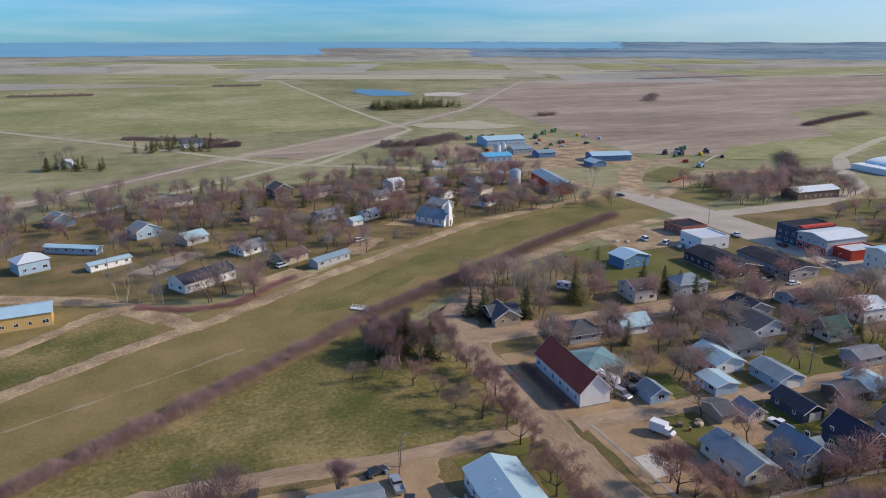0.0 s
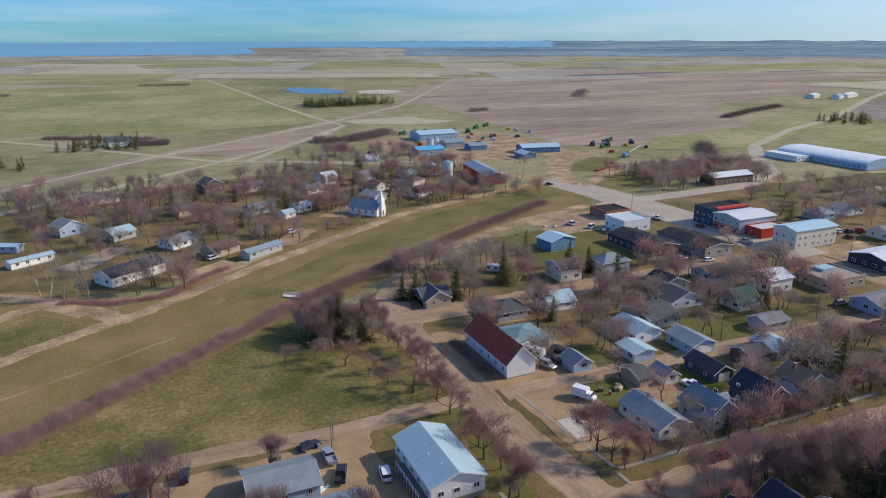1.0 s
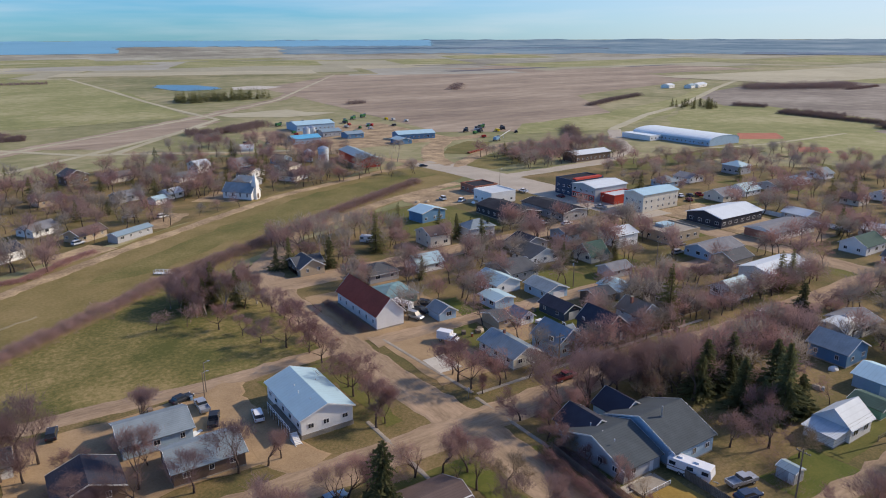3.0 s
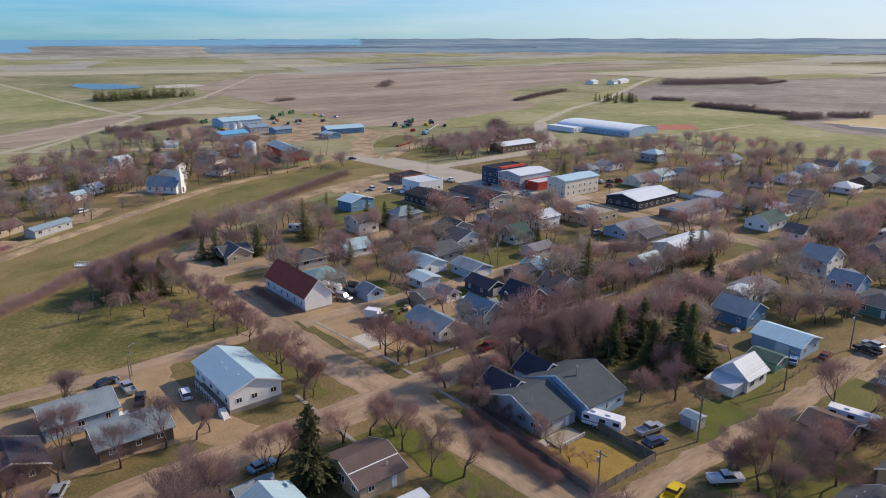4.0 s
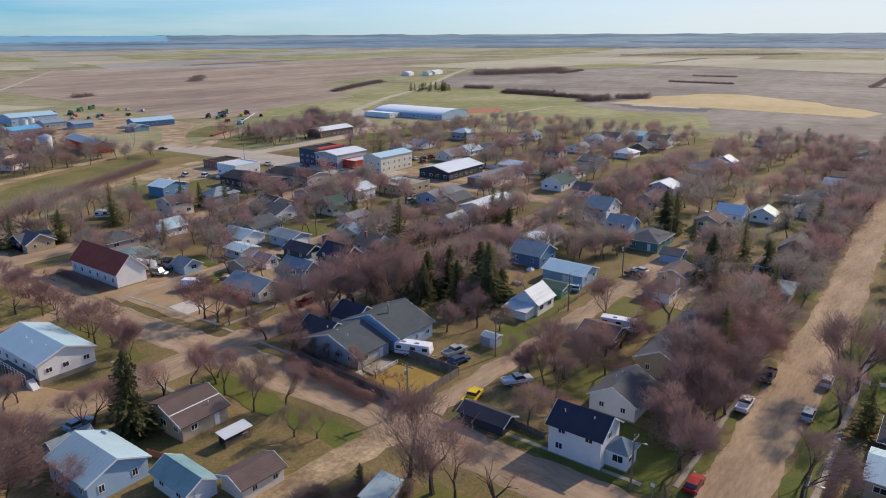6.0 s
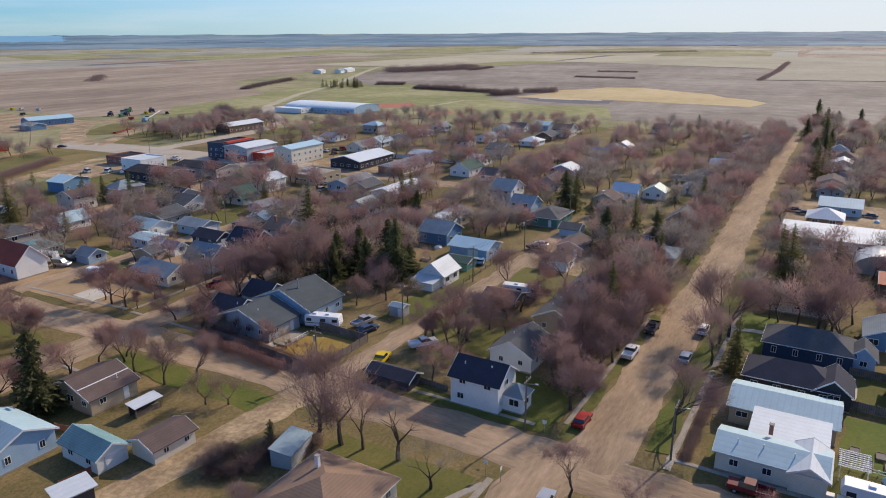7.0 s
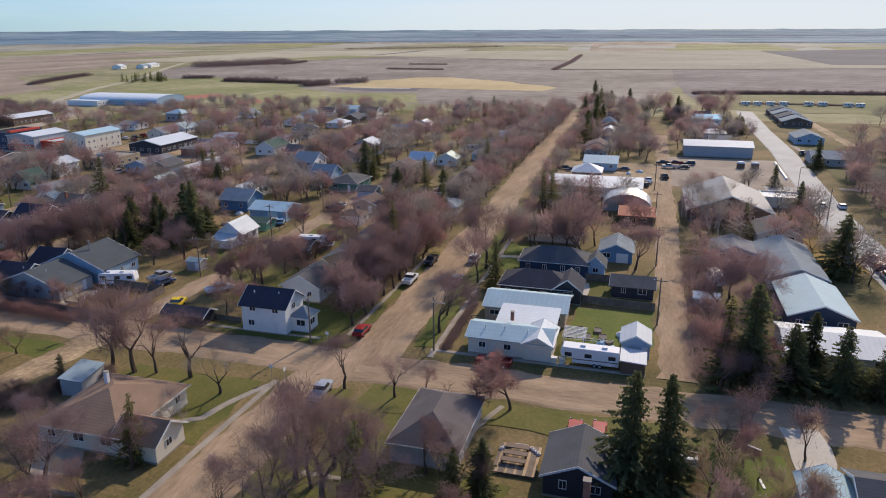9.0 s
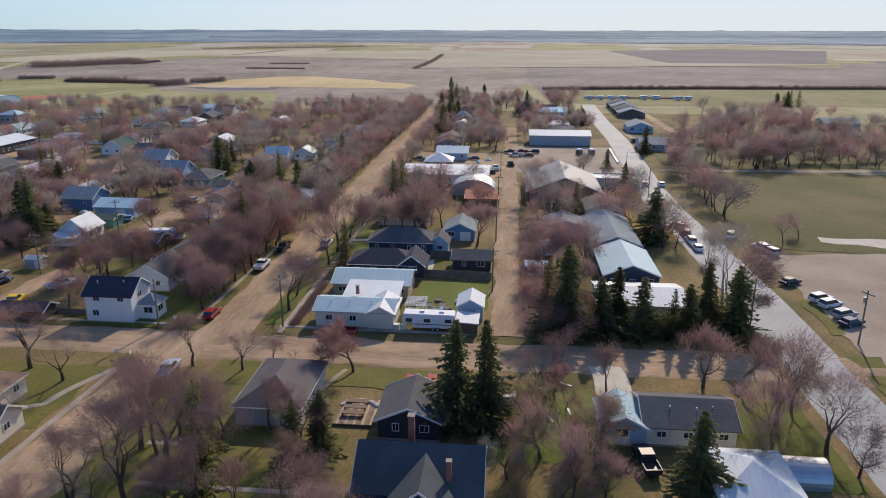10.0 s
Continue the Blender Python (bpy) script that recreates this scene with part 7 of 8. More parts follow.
# ---- hedges, scrub and far woods ----
def thicket(name, pts, width, height, per_metre, material, label, category="hedge", twig=0.02, length=1.3, seed=7, crest=0.55):
    """A long band of leafless brush along a line, one mass of twigs."""
    rnd = random.Random(seed)
    st = Sticks()
    for (xa, ya), (xb, yb) in zip(pts[:-1], pts[1:]):
        d = math.hypot(xb - xa, yb - ya)
        nx, ny = -(yb - ya) / d, (xb - xa) / d
        for i in range(int(d * per_metre)):
            t = rnd.random()
            bulge = 0.75 + crest * noise.noise((t * d * 0.22 + xa, ya, 0)) + 0.25 * noise.noise((t * d * 0.9 + ya, xa, 3))
            o = rnd.gauss(0, 0.36) * width * bulge
            x, y = xa + (xb - xa) * t + nx * o, ya + (yb - ya) * t + ny * o
            top = height * bulge * max(0.1, 1 - (abs(o) / (width * 0.75)) ** 2)
            z = zg(x, y) + rnd.uniform(0, max(0.15, top - length * 0.5))
            a = Vector((x, y, z))
            st.twig(a, a + Vector((rnd.uniform(-0.6, 0.6), rnd.uniform(-0.6, 0.6), rnd.uniform(0.25, 1))).normalized() * length * rnd.uniform(0.5, 1.1), twig)
    return tagged(new(name, st.mesh(name, M[material])), label, category, kind="stuff")


thicket("hedge", [(-90, 96), (-36, 135), (-18, 147), (0, 161), (25, 180), (43, 195)], 6.0, 4.0, 330, "twig", "long leafless purple-brown hedge beside the grass strip", twig=0.026, crest=1.25)
thicket("hedge", [(43, 195), (78, 216), (130, 250), (185, 282)], 7.0, 4.2, 330, "twig", "broader leafless hedge beside the lane", twig=0.032, seed=8)
thicket("hedge", [(-24, 226), (-8, 218), (6, 219), (20, 234), (28, 240)], 4.0, 1.8, 200, "twigred", "low reddish brush round a garden", twig=0.03, seed=9)
thicket("hedge", [(78.0, 62), (76.6, 46), (75.6, 31.4)], 2.8, 2.6, 420, "twig", "clipped leafless hedge behind the board fence", seed=10)
thicket("hedge", [(74.4, 61), (73.2, 50), (72.2, 36)], 2.6, 3.4, 330, "twigred", "tall leafless shrubs outside the board fence", seed=20)
thicket("hedge", [(73.8, 126), (73.6, 150)], 3.0, 2.6, 300, "twig", "leafless brush along the hall", seed=11)
thicket("hedge", [(57, 15), (52, 21), (46, 20), (44, 25), (50, 25)], 4.4, 3.2, 560, "twigdark", "dense grey-purple leafless brush by the lane", seed=12)
thicket("hedge", [(28, -70), (46, -69), (60, -70)], 2.0, 1.0, 160, "twigtan", "low dry brush at a lot line", seed=14)
thicket("hedge", [(78, -71.5), (140, -72)], 4.0, 2.6, 90, "twig", "tall leafless brush along the alley", twig=0.028, seed=15)
thicket("hedge", [(88, -8.6), (140, -8.6), (200, -9)], 5.0, 4.5, 150, "twigred", "dense reddish brush along the street", twig=0.03, seed=16)
thicket("hedge", [(200, -9), (430, -9)], 5.0, 4.0, 50, "twig", "dense purple brush along the street", twig=0.06, length=2, seed=17)
thicket("hedge", [(79.5, -75.5), (80.5, -84), (81.5, -95), (81.5, -106)], 3.6, 4.6, 330, "needle", "dense dark evergreen growth beneath tall spruces", twig=0.05, length=1.5, seed=19)
thicket("hedge", [(78.6, -31.2), (100.5, -31.2)], 1.5, 1.0, 420, "twigdark", "low clipped leafless hedge beside the pavement", length=0.7, seed=21, crest=0.2)
thicket("hedge", [(519, -122), (523, -160), (521, -200)], 3.0, 1.8, 60, "twigdark", "low dark brush behind the parked trailers", twig=0.08, length=1.4, seed=22)
thicket("brush", [(100, 30), (112, 42), (106, 55), (98, 64)], 6.0, 2.6, 90, "twig", "leafless brush in a back yard", "brush", seed=18)
for i, (pts, w, hh, pm, mk) in enumerate((
    ([(300, 300), (345, 335), (400, 400)], 14, 6, 54, "twigdark"), ([(551, 529), (621, 563), (702, 594)], 12, 6, 54, "twigdark"), ([(915, 592), (980, 545), (1065, 520)], 52, 12, 156, "twigdark"), ([(1004, 495), (1102, 503)], 8, 5, 42, "twigdark"),
    ([(678, 445), (688, 411)], 14, 6, 72, "twigdark"), ([(657, 374), (660, 316)], 9, 6, 72, "twigdark"), ([(642, 370), (635, 304), (630, 262)], 9, 6, 72, "twigdark"), ([(599, 256), (630, 243)], 18, 8, 90, "twigdark"), ([(644, 243), (665, 216)], 10, 8, 54, "twigdark"),
    ([(912, 286), (911, 206)], 12, 3, 36, "twigdark"), ([(1052, 302), (1058, 242)], 10, 3, 25, "twigdark"), ([(1863, 762), (1999, 558), (2172, 380)], 40, 8, 25, "twigdark"), ([(596, -95), (612, -160), (622, -242), (640, -430)], 7, 4, 70, "twigdark"),
    ([(560, 800), (640, 900)], 20, 6, 25, "twigdark"), ([(938, 62), (1157, 64), (1500, 80)], 8, 3.5, 24, "twigdark"), ([(133, 534), (160, 528), (204, 563)], 22, 6, 90, "twigdark"), ([(2, 574), (30, 572)], 12, 5, 120, "twigdark"), ([(-60, 640), (0, 610), (20, 600)], 10, 4, 36, "twigdark"), ([(-250, 1150), (-140, 1150)], 20, 6, 25, "twigdark"), ([(30, 1300), (110, 1290)], 20, 6, 25, "twigdark"), ([(345, 690), (372, 700)], 10, 6, 36, "twigdark"))):
    thicket("scrub", pts, w, hh, pm, mk, "belt of leafless scrub on the prairie", "scrub", 0.16, 3.0, 60 + i)
st = Sticks()
rnd = random.Random(31)
for i in range(170):
    x = rnd.uniform(198, 306)
    y = 838 + (x - 250) * 0.1 + rnd.uniform(-30, 24)
    h_ = rnd.uniform(9, 15)
    for k in range(34):
        a = rnd.uniform(0, 6.28)
        z = h_ * rnd.random()
        rr = (1 - z / h_) * 3.2 + 0.3
        o = Vector((math.cos(a), math.sin(a), -0.25))
        p = Vector((x, y, z + 1))
        sd = Vector((-o.y, o.x, 0)) * rr * 0.45
        st.tri(p, p + o * rr + sd, p + o * rr - sd)
tagged(new("spruce_wood", st.mesh("spruce_wood", M["needle"])), "dark spruce plantation beside the pond", "wood", kind="stuff")


# ---- vehicles ----
def wheel(parent, x, y, r=0.34, w=0.24):
    s = 1 if y > 0 else -1
    t = part("wheel", tube(bmesh.new(), (x, y - s * w, r), (x, y, r), r, r, 14), M["rubber"], parent)
    part("rim", tube(bmesh.new(), (x, y, r), (x, y + s * 0.02, r), r * 0.6, r * 0.55, 10), M["steel"], t)


def extrude(profile, half, taper=1.0, lift=0.0):
    """A body from a side profile (length, height), as wide as half on either side."""
    bm = bmesh.new()
    solid(bm, [(x, -half, z) for x, z in profile], [(x, half, z) for x, z in profile])
    bmesh.ops.recalc_face_normals(bm, faces=bm.faces[:])
    bmesh.ops.bevel(bm, geom=bm.edges[:], offset=0.05, segments=1, affect="EDGES")
    return bm


def cab(bm, x0, x1, x2, x3, z0, z1, half):
    """A glasshouse: x0..x3 at the sill, x1..x2 at the roof."""
    solid(bm, [(x0, -half, z0), (x3, -half, z0), (x3, half, z0), (x0, half, z0)], [(x1, -half * 0.84, z1), (x2, -half * 0.84, z1), (x2, half * 0.84, z1), (x1, half * 0.84, z1)])
    return bm


def vehicle(kind, colour, x, y, rot, label, z=0.13):
    h = root({"pickup": "pickup_truck", "suv": "sport_utility_car", "sedan": "car", "van": "van"}[kind], x, y, z, rot, label, {"pickup": "pickup truck", "van": "van"}.get(kind, "car"))
    p = P[colour]
    if kind == "pickup":
        L, W = 5.7, 0.98
        part("body", extrude([(-2.85, 0.5), (2.8, 0.5), (2.85, 0.95), (2.75, 1.15), (1.2, 1.2), (-0.75, 1.2), (-0.75, 1.22), (-0.85, 0.85), (-2.85, 0.85)], W), p, h)
        part("bed_side", boxes((-2.82, -W, 0.8, -0.8, -W + 0.1, 1.25)), p, h)
        part("bed_side", boxes((-2.82, W - 0.1, 0.8, -0.8, W, 1.25)), p, h)
        part("tailgate", boxes((-2.86, -W + 0.1, 0.8, -2.76, W - 0.1, 1.24)), p, h)
        part("glasshouse", cab(bmesh.new(), -0.75, -0.6, 0.75, 1.45, 1.2, 1.78, W * 0.96), M["glass"], h)
        part("roof", boxes((-0.62, -W * 0.82, 1.76, 0.78, W * 0.82, 1.84)), p, h)
        ax = 1.75, -1.7
    else:
        L, W = 4.75, 0.93
        tall = {"suv": 1.72, "sedan": 1.42, "van": 2.0}[kind]
        sill = 1.05 if kind != "sedan" else 0.92
        back = -2.25 if kind != "sedan" else -1.75
        part("body", extrude([(-2.37, 0.35), (2.3, 0.35), (2.37, 0.7), (2.2, sill - 0.15), (1.0, sill), (-2.3, sill), (-2.37, 0.8)], W), p, h)
        part("glasshouse", cab(bmesh.new(), back, back + 0.25, 0.35, 1.05, sill, tall - 0.05, W * 0.95), M["glass"], h)
        part("roof", boxes((back + 0.22, -W * 0.81, tall - 0.07, 0.38, W * 0.81, tall)), p, h)
        ax = 1.45, -1.4
    for a in ax:
        for s in (-1, 1):
            wheel(h, a, s * (W + 0.01))
    for s in (-1, 1):
        part("headlight", boxes((L / 2 - 0.06, s * W * 0.75 - 0.14, 0.68, L / 2 + 0.02, s * W * 0.75 + 0.14, 0.84)), M["trim"], h)
        part("tail_light", boxes((-L / 2 - 0.02, s * W * 0.8 - 0.08, 0.7, -L / 2 + 0.05, s * W * 0.8 + 0.08, 0.95)), P["maroon"], h)
    return h


for kind, colour, x, y, rot, label in (
    ("suv", "white", 37.0, 101.0, 80, "white sport utility car parked on bare dirt"), ("pickup", "yellow", 83.2, 23.0, 12, "bright yellow pickup truck beside the alley"), ("pickup", "white", 93.0, 20.0, -35, "white pickup truck parked near the alley"),
    ("pickup", "silver", 96.0, 36.2, -10, "silver and black pickup in a back yard"), ("sedan", "navy", 93.6, 33.4, -12, "dark blue car in a back yard"), ("sedan", "red", 81.5, -15.6, 0, "red car parked at the street edge"), ("pickup", "white", 108.4, -15.4, 0, "white pickup parked along the street"),
    ("pickup", "dark", 121.6, -16.0, 180, "dark pickup parked along the street"), ("sedan", "silver", 111.4, -24.6, 0, "silver car parked at the street edge"), ("suv", "white", 125.9, -25.0, 0, "white car parked under trees"), ("pickup", "maroon", 75.6, -40.2, 88, "dark red pickup parked along the street"),
    ("pickup", "silver", 59.6, -18.2, 5, "grey pickup parked beneath a bare tree"), ("pickup", "maroon", 97.4, 79.8, 0, "maroon pickup parked along the gravel street"), ("pickup", "white", 113.4, 104.0, 100, "white pickup in a dirt yard"), ("suv", "dark", 3.0, 115.6, 80, "dark car parked beside the park lane"),
    ("pickup", "silver", 29.0, 110.6, 90, "silver pickup parked on bare dirt"), ("pickup", "dark", 29.4, 104.0, 70, "dark pickup parked on bare dirt"), ("sedan", "dark", 26.4, 116.0, 20, "dark car beside the lane"), ("sedan", "blue", 38.2, 69.4, 6, "light blue car parked at the street edge"), ("suv", "silver", 11.0, 82.6, 60, "silver car at the street edge"),
    ("sedan", "white", 166.2, 78.0, 0, "white car on the gravel street"), ("sedan", "blue", 143.6, 33.6, 20, "light blue car beside a workshop"), ("sedan", "maroon", 151.2, 30.2, 10, "maroon car beside the alley"), ("suv", "silver", 192.4, 126.4, 0, "silver car outside a pale house"),
    ("sedan", "dark", 209.7, 317.0, -20, "dark car crossing the wide junction"), ("suv", "white", 24.6, 253.0, 30, "white car in a driveway"), ("suv", "white", 59.0, 277.0, 20, "white car in a driveway"), ("sedan", "silver", 47.0, 284.0, 20, "silver car in a driveway"),
    ("sedan", "white", 188.0, 176.0, 0, "white car behind a store"), ("suv", "white", 154.5, 191.4, 10, "white car in a gravel yard"), ("van", "white", 177.0, 232.0, 30, "white van in a gravel yard"), ("van", "white", 172.0, 240.0, 80, "white van in a gravel yard"),
    ("suv", "white", 150.0, -111.6, 0, "white car parked at the asphalt street edge"), ("suv", "dark", 143.5, -111.6, 0, "dark car parked at the asphalt street edge"), ("suv", "white", 137.0, -111.5, 0, "white car parked at the asphalt street edge"), ("sedan", "white", 131.0, -111.6, 0, "white car parked at the asphalt street edge"),
    ("sedan", "dark", 109.0, -124.4, -60, "dark car on the gravel parking lot"), ("suv", "white", 99.8, -126.6, -62, "white sport utility car in the parking lot"), ("suv", "white", 96.9, -127.2, -62, "white sport utility car in the parking lot"), ("suv", "silver", 92.0, -127.6, -62, "silver sport utility car in the parking lot"), ("sedan", "navy", 88.5, -127.2, -62, "dark blue car in the parking lot"),
    ("suv", "white", 133.0, -126.4, 20, "white car beneath bare trees"), ("suv", "silver", 129.6, -127.4, 20, "silver car beneath bare trees"), ("sedan", "white", 202.6, -112.0, 0, "white car on the asphalt street"), ("pickup", "dark", 43.0, -84.4, 8, "black pickup on a drive"), ("pickup", "white", 252, 128, 90, "white pickup by the motel"),
    ("sedan", "dark", 243.8, -31.6, 90, "dark car outside a low store"), ("sedan", "navy", 240.2, -35.0, 90, "navy car outside a low store"), ("suv", "silver", 237.8, -39.0, 90, "silver car outside a low store"), ("sedan", "white", 236.4, -43.0, 90, "white car outside a low store"), ("sedan", "dark", 218.8, -61.5, 10, "dark car near the alley"),
    ("pickup", "white", 225.5, -62.6, 10, "white pickup near the alley"), ("suv", "dark", 219.8, 150.0, 90, "dark car on main street"), ("pickup", "silver", 218.6, 188.0, 90, "silver pickup on main street"), ("sedan", "maroon", 219.6, 214.0, 90, "maroon car on main street"),
    ("sedan", "red", 262.0, 186.0, 60, "red car in a back lot"), ("sedan", "white", 266.0, 184.0, 60, "white car in a back lot"), ("sedan", "dark", 270.0, 182.0, 60, "dark car in a back lot"), ("pickup", "red", 274.0, 180.0, 60, "red pickup in a back lot"), ("sedan", "silver", 278.0, 177.0, 60, "silver car in a back lot"), ("sedan", "maroon", 262.0, 176.0, 60, "maroon car in a back lot")):
    vehicle(kind, colour, x, y, rot, label)
for kind, colour, x, y, rot in (("van", "silver", 88.6, 127.0, -70), ("pickup", "dark", 91.6, 129.5, -70), ("suv", "dark", 95.8, 133.0, -60), ("sedan", "red", 59.2, -54.4, 0), ("sedan", "red", 59.6, -57.5, 0), ("pickup", "dark", 262.3, -68.0, 90), ("pickup", "maroon", 263.0, -72.5, 90), ("suv", "dark", 264.0, -77.5, 90), ("pickup", "silver", 255.0, -70.0, 90), ("sedan", "dark", 255.5, -75.0, 90), ("pickup", "dark", 234.0, -68.0, 10), ("sedan", "navy", 246.0, -53.5, 90), ("pickup", "silver", 245.0, -48.5, 90), ("sedan", "white", 202.5, -117.4, 0), ("pickup", "dark", 300.0, -124.0, 0), ("pickup", "dark", 161.0, 25.5, 80), ("sedan", "silver", 165.5, 26.0, 80), ("suv", "white", 142.7, -122.6, -30), ("sedan", "white", 238.0, 31.0, 20), ("sedan", "dark", 200.5, 132.0, 0), ("pickup", "white", 212.5, 232.0, 90), ("sedan", "silver", 180.5, 181.5, 0), ("pickup", "dark", 185.0, 181.8, 0)):
    vehicle(kind, colour, x, y, rot, {"pickup": "parked pickup truck on gravel", "sedan": "parked car on gravel", "suv": "parked sport utility car on gravel", "van": "parked silver van on gravel"}[kind])


def travel_trailer(name, x, y, rot, L, label, fifth=False, z=0.13):
    h = root(name, x, y, z, rot, label, "travel trailer")
    prof = [(-L / 2, 0.55), (L / 2 - 1.9, 0.55), (L / 2 - 1.9, 1.35), (L / 2 - 0.2, 1.5), (L / 2, 2.2), (L / 2 - 0.35, 3.05), (-L / 2 + 0.1, 3.0), (-L / 2, 2.8)] if fifth else \
        [(-L / 2, 0.5), (L / 2 - 0.3, 0.5), (L / 2, 1.2), (L / 2 - 0.25, 2.75), (-L / 2 + 0.15, 2.75), (-L / 2, 2.5)]
    top = 3.05 if fifth else 2.75
    part("body", extrude(prof, 1.2), P["white"], h)
    for s in (-1, 1):
        part("stripe", boxes((-L / 2 + 0.1, s * 1.2 - 0.012, 1.15, L / 2 - 2.0, s * 1.2 + 0.012, 1.3)), M["brownw"], h)
        for k in (-0.38, 0.02, 0.36):
            part("window", boxes((k * L - 0.55, s * 1.2 - 0.02, 1.6, k * L + 0.55, s * 1.2 + 0.02, 2.25)), M["glass"], h)
        for k in (-0.6, 0.25):
            wheel(h, -L * 0.12 + k, s * 1.22, 0.36)
    part("door", boxes((L * 0.18, -1.23, 0.7, L * 0.18 + 0.7, -1.19, 2.5)), M["trim"], h)
    for k in (-0.25, 0.12):
        part("roof_unit", boxes((k * L - 0.4, -0.35, top - 0.06, k * L + 0.4, 0.35, top + 0.25)), P["white"], h)
    part("jack", boxes((L / 2 - 1.0, -0.08, 0, L / 2 - 0.9, 0.08, 1.45)) if fifth else boxes((L / 2, -0.06, 0.35, L / 2 + 1.0, 0.06, 0.5), (L / 2 + 0.7, -0.05, 0, L / 2 + 0.8, 0.05, 0.4)), M["steel"], h)


travel_trailer("travel_trailer", 79.9, -54.6, 90, 9.0, "white fifth-wheel travel trailer with a brown stripe", True)
travel_trailer("travel_trailer", 91.0, 42.4, -72, 7.4, "white travel trailer beside a fenced yard")
travel_trailer("travel_trailer", 126.6, 14.8, 100, 8.6, "long white trailer parked on a lawn")
travel_trailer("travel_trailer", 88.6, 133.8, -70, 6.4, "silver-white trailer beside the red-roofed hall")
travel_trailer("travel_trailer", 112.0, 197.0, -40, 6.5, "white trailer under a pale poplar")
travel_trailer("travel_trailer", 275.0, 11.5, 100, 9.0, "long white trailer behind far houses")
travel_trailer("travel_trailer", 222.0, 66.0, 0, 7.0, "white trailer among far houses")
for x, y in ((509, -125), (510.5, -133), (512, -141.5), (513, -150), (516, -166), (517.5, -175), (514, -190), (513.5, -197)):
    travel_trailer("travel_trailer", x, y, 90, 5.6, "white trailer parked at the edge of the playing field", z=0.2)
h = root("kerb", 260.0, -109.6, 0.1, -2, "long low white concrete kerb beside the lot", "kerb")
part("block", boxes((-17, -0.35, 0, 17, 0.35, 0.6)), M["trim"], h)
for x, y in ((262.0, -96.0), (262.4, -101.0)):
    h = root("tank", x, y, 0.1, 0, "small white-topped round tank on bare ground", "tank", "pair of tanks")
    part("body", tube(bmesh.new(), (0, 0, 0), (0, 0, 2.0), 1.5, 1.5, 14), M["brownw"], h)
    part("lid", tube(bmesh.new(), (0, 0, 2.0), (0, 0, 2.5), 1.55, 1.0, 14), M["trim"], h)
travel_trailer("travel_trailer", 124.5, -76.5, 10, 6.0, "white trailer beside the alley")
h = root("cube_truck", 87.6, 110.2, 0.13, -60, "small white cube truck on bare dirt", "truck")
part("cargo_box", boxes((-2.6, -1.05, 0.7, 0.9, 1.05, 2.7)), P["white"], h)
part("cab", extrude([(0.9, 0.5), (2.7, 0.5), (2.7, 1.1), (2.1, 1.25), (1.7, 1.95), (0.9, 1.95)], 0.98), P["white"], h)
part("windscreen", boxes((1.72, -0.8, 1.3, 2.12, 0.8, 1.8)), M["glass"], h)
for a in (2.0, -1.6):
    for s in (-1, 1):
        wheel(h, a, s * 1.04, 0.4)

# farm machinery in the yards
for i, (x, y, rot, c) in enumerate(((211, 545, 10, "green"), (222, 547, 20, "green"), (232, 549, 5, "green"), (255, 540, 30, "green"), (268, 537, 80, "green"), (285, 556, 30, "green"), (300, 566, 10, "green"), (325, 419, 30, "dark"), (334, 434, 10, "dark"), (350, 423, 70, "dark"), (318, 428, 40, "dark"), (342, 440, 0, "green"), (308, 376, 20, "blue"))):
    h = root("combine" if c == "green" else "farm_implement", x, y, 0.05, rot, {"green": "green combine harvester parked in a yard", "dark": "dark farm implement parked in grass", "blue": "small blue tank on a trailer"}[c], "farm machine", "parked farm machines")
    part("body", extrude([(-2.6, 0.9), (2.2, 0.9), (2.4, 2.2), (1.2, 3.0), (-2.4, 2.8)], 1.3), P[c], h)
    part("cab", boxes((1.3, -0.9, 2.3, 2.6, 0.9, 3.5)), M["glass"], h)
    for a, r in ((1.6, 0.9), (-1.8, 0.6)):
        for s in (-1, 1):
            wheel(h, a, s * 1.7, r, 0.5)
rnd = random.Random(90)
for i in range(26):
    x0, y0, x1, y1 = rnd.choice(((246, 470, 300, 520), (262, 500, 330, 560), (300, 392, 350, 436), (196, 470, 216, 500), (150, 440, 176, 470)))
    x, y, k = rnd.uniform(x0, x1), rnd.uniform(y0, y1), rnd.choice(("dark", "green", "yellow", "red", "silver"))
    if not all(x < a - 4 or x > c + 4 or y < b - 4 or y > d + 4 for a, b, c, d in FOOT):
        continue
    words = {"dark": "dark", "green": "green", "yellow": "yellow", "red": "red", "silver": "grey"}[k]
    h = root("farm_implement", x, y, 0.05, rnd.uniform(0, 360), f"{words} farm implement parked in a gravel yard", "farm machine", "parked farm implements")
    part("frame", boxes((-2.8, -1.0, 0.5, 2.2, 1.0, 0.8)), P[k], h)
    part("hopper", extrude([(-1.9, 0.8), (0.9, 0.8), (1.3, 2.1), (-2.3, 2.1)], 0.85), P[k], h)
    part("drawbar", boxes((2.2, -0.08, 0.55, 4.2, 0.08, 0.72)), M["steel"], h)
    for q in (-1, 1):
        wheel(h, -0.6, q * 1.35, 0.55, 0.35)
h = root("row_of_implements", 266.0, 344.0, 0.05, 25, "row of dark red implements on grass", "farm machine")
for i in range(6):
    part("frame", boxes((-9 + i * 3.2, -0.9, 0.3, -6.8 + i * 3.2, 0.9, 1.1)), M["t_rust"], h)
h = root("grain_auger", 322, 386, 0, 25, "long pale grain auger on wheels", "farm machine")
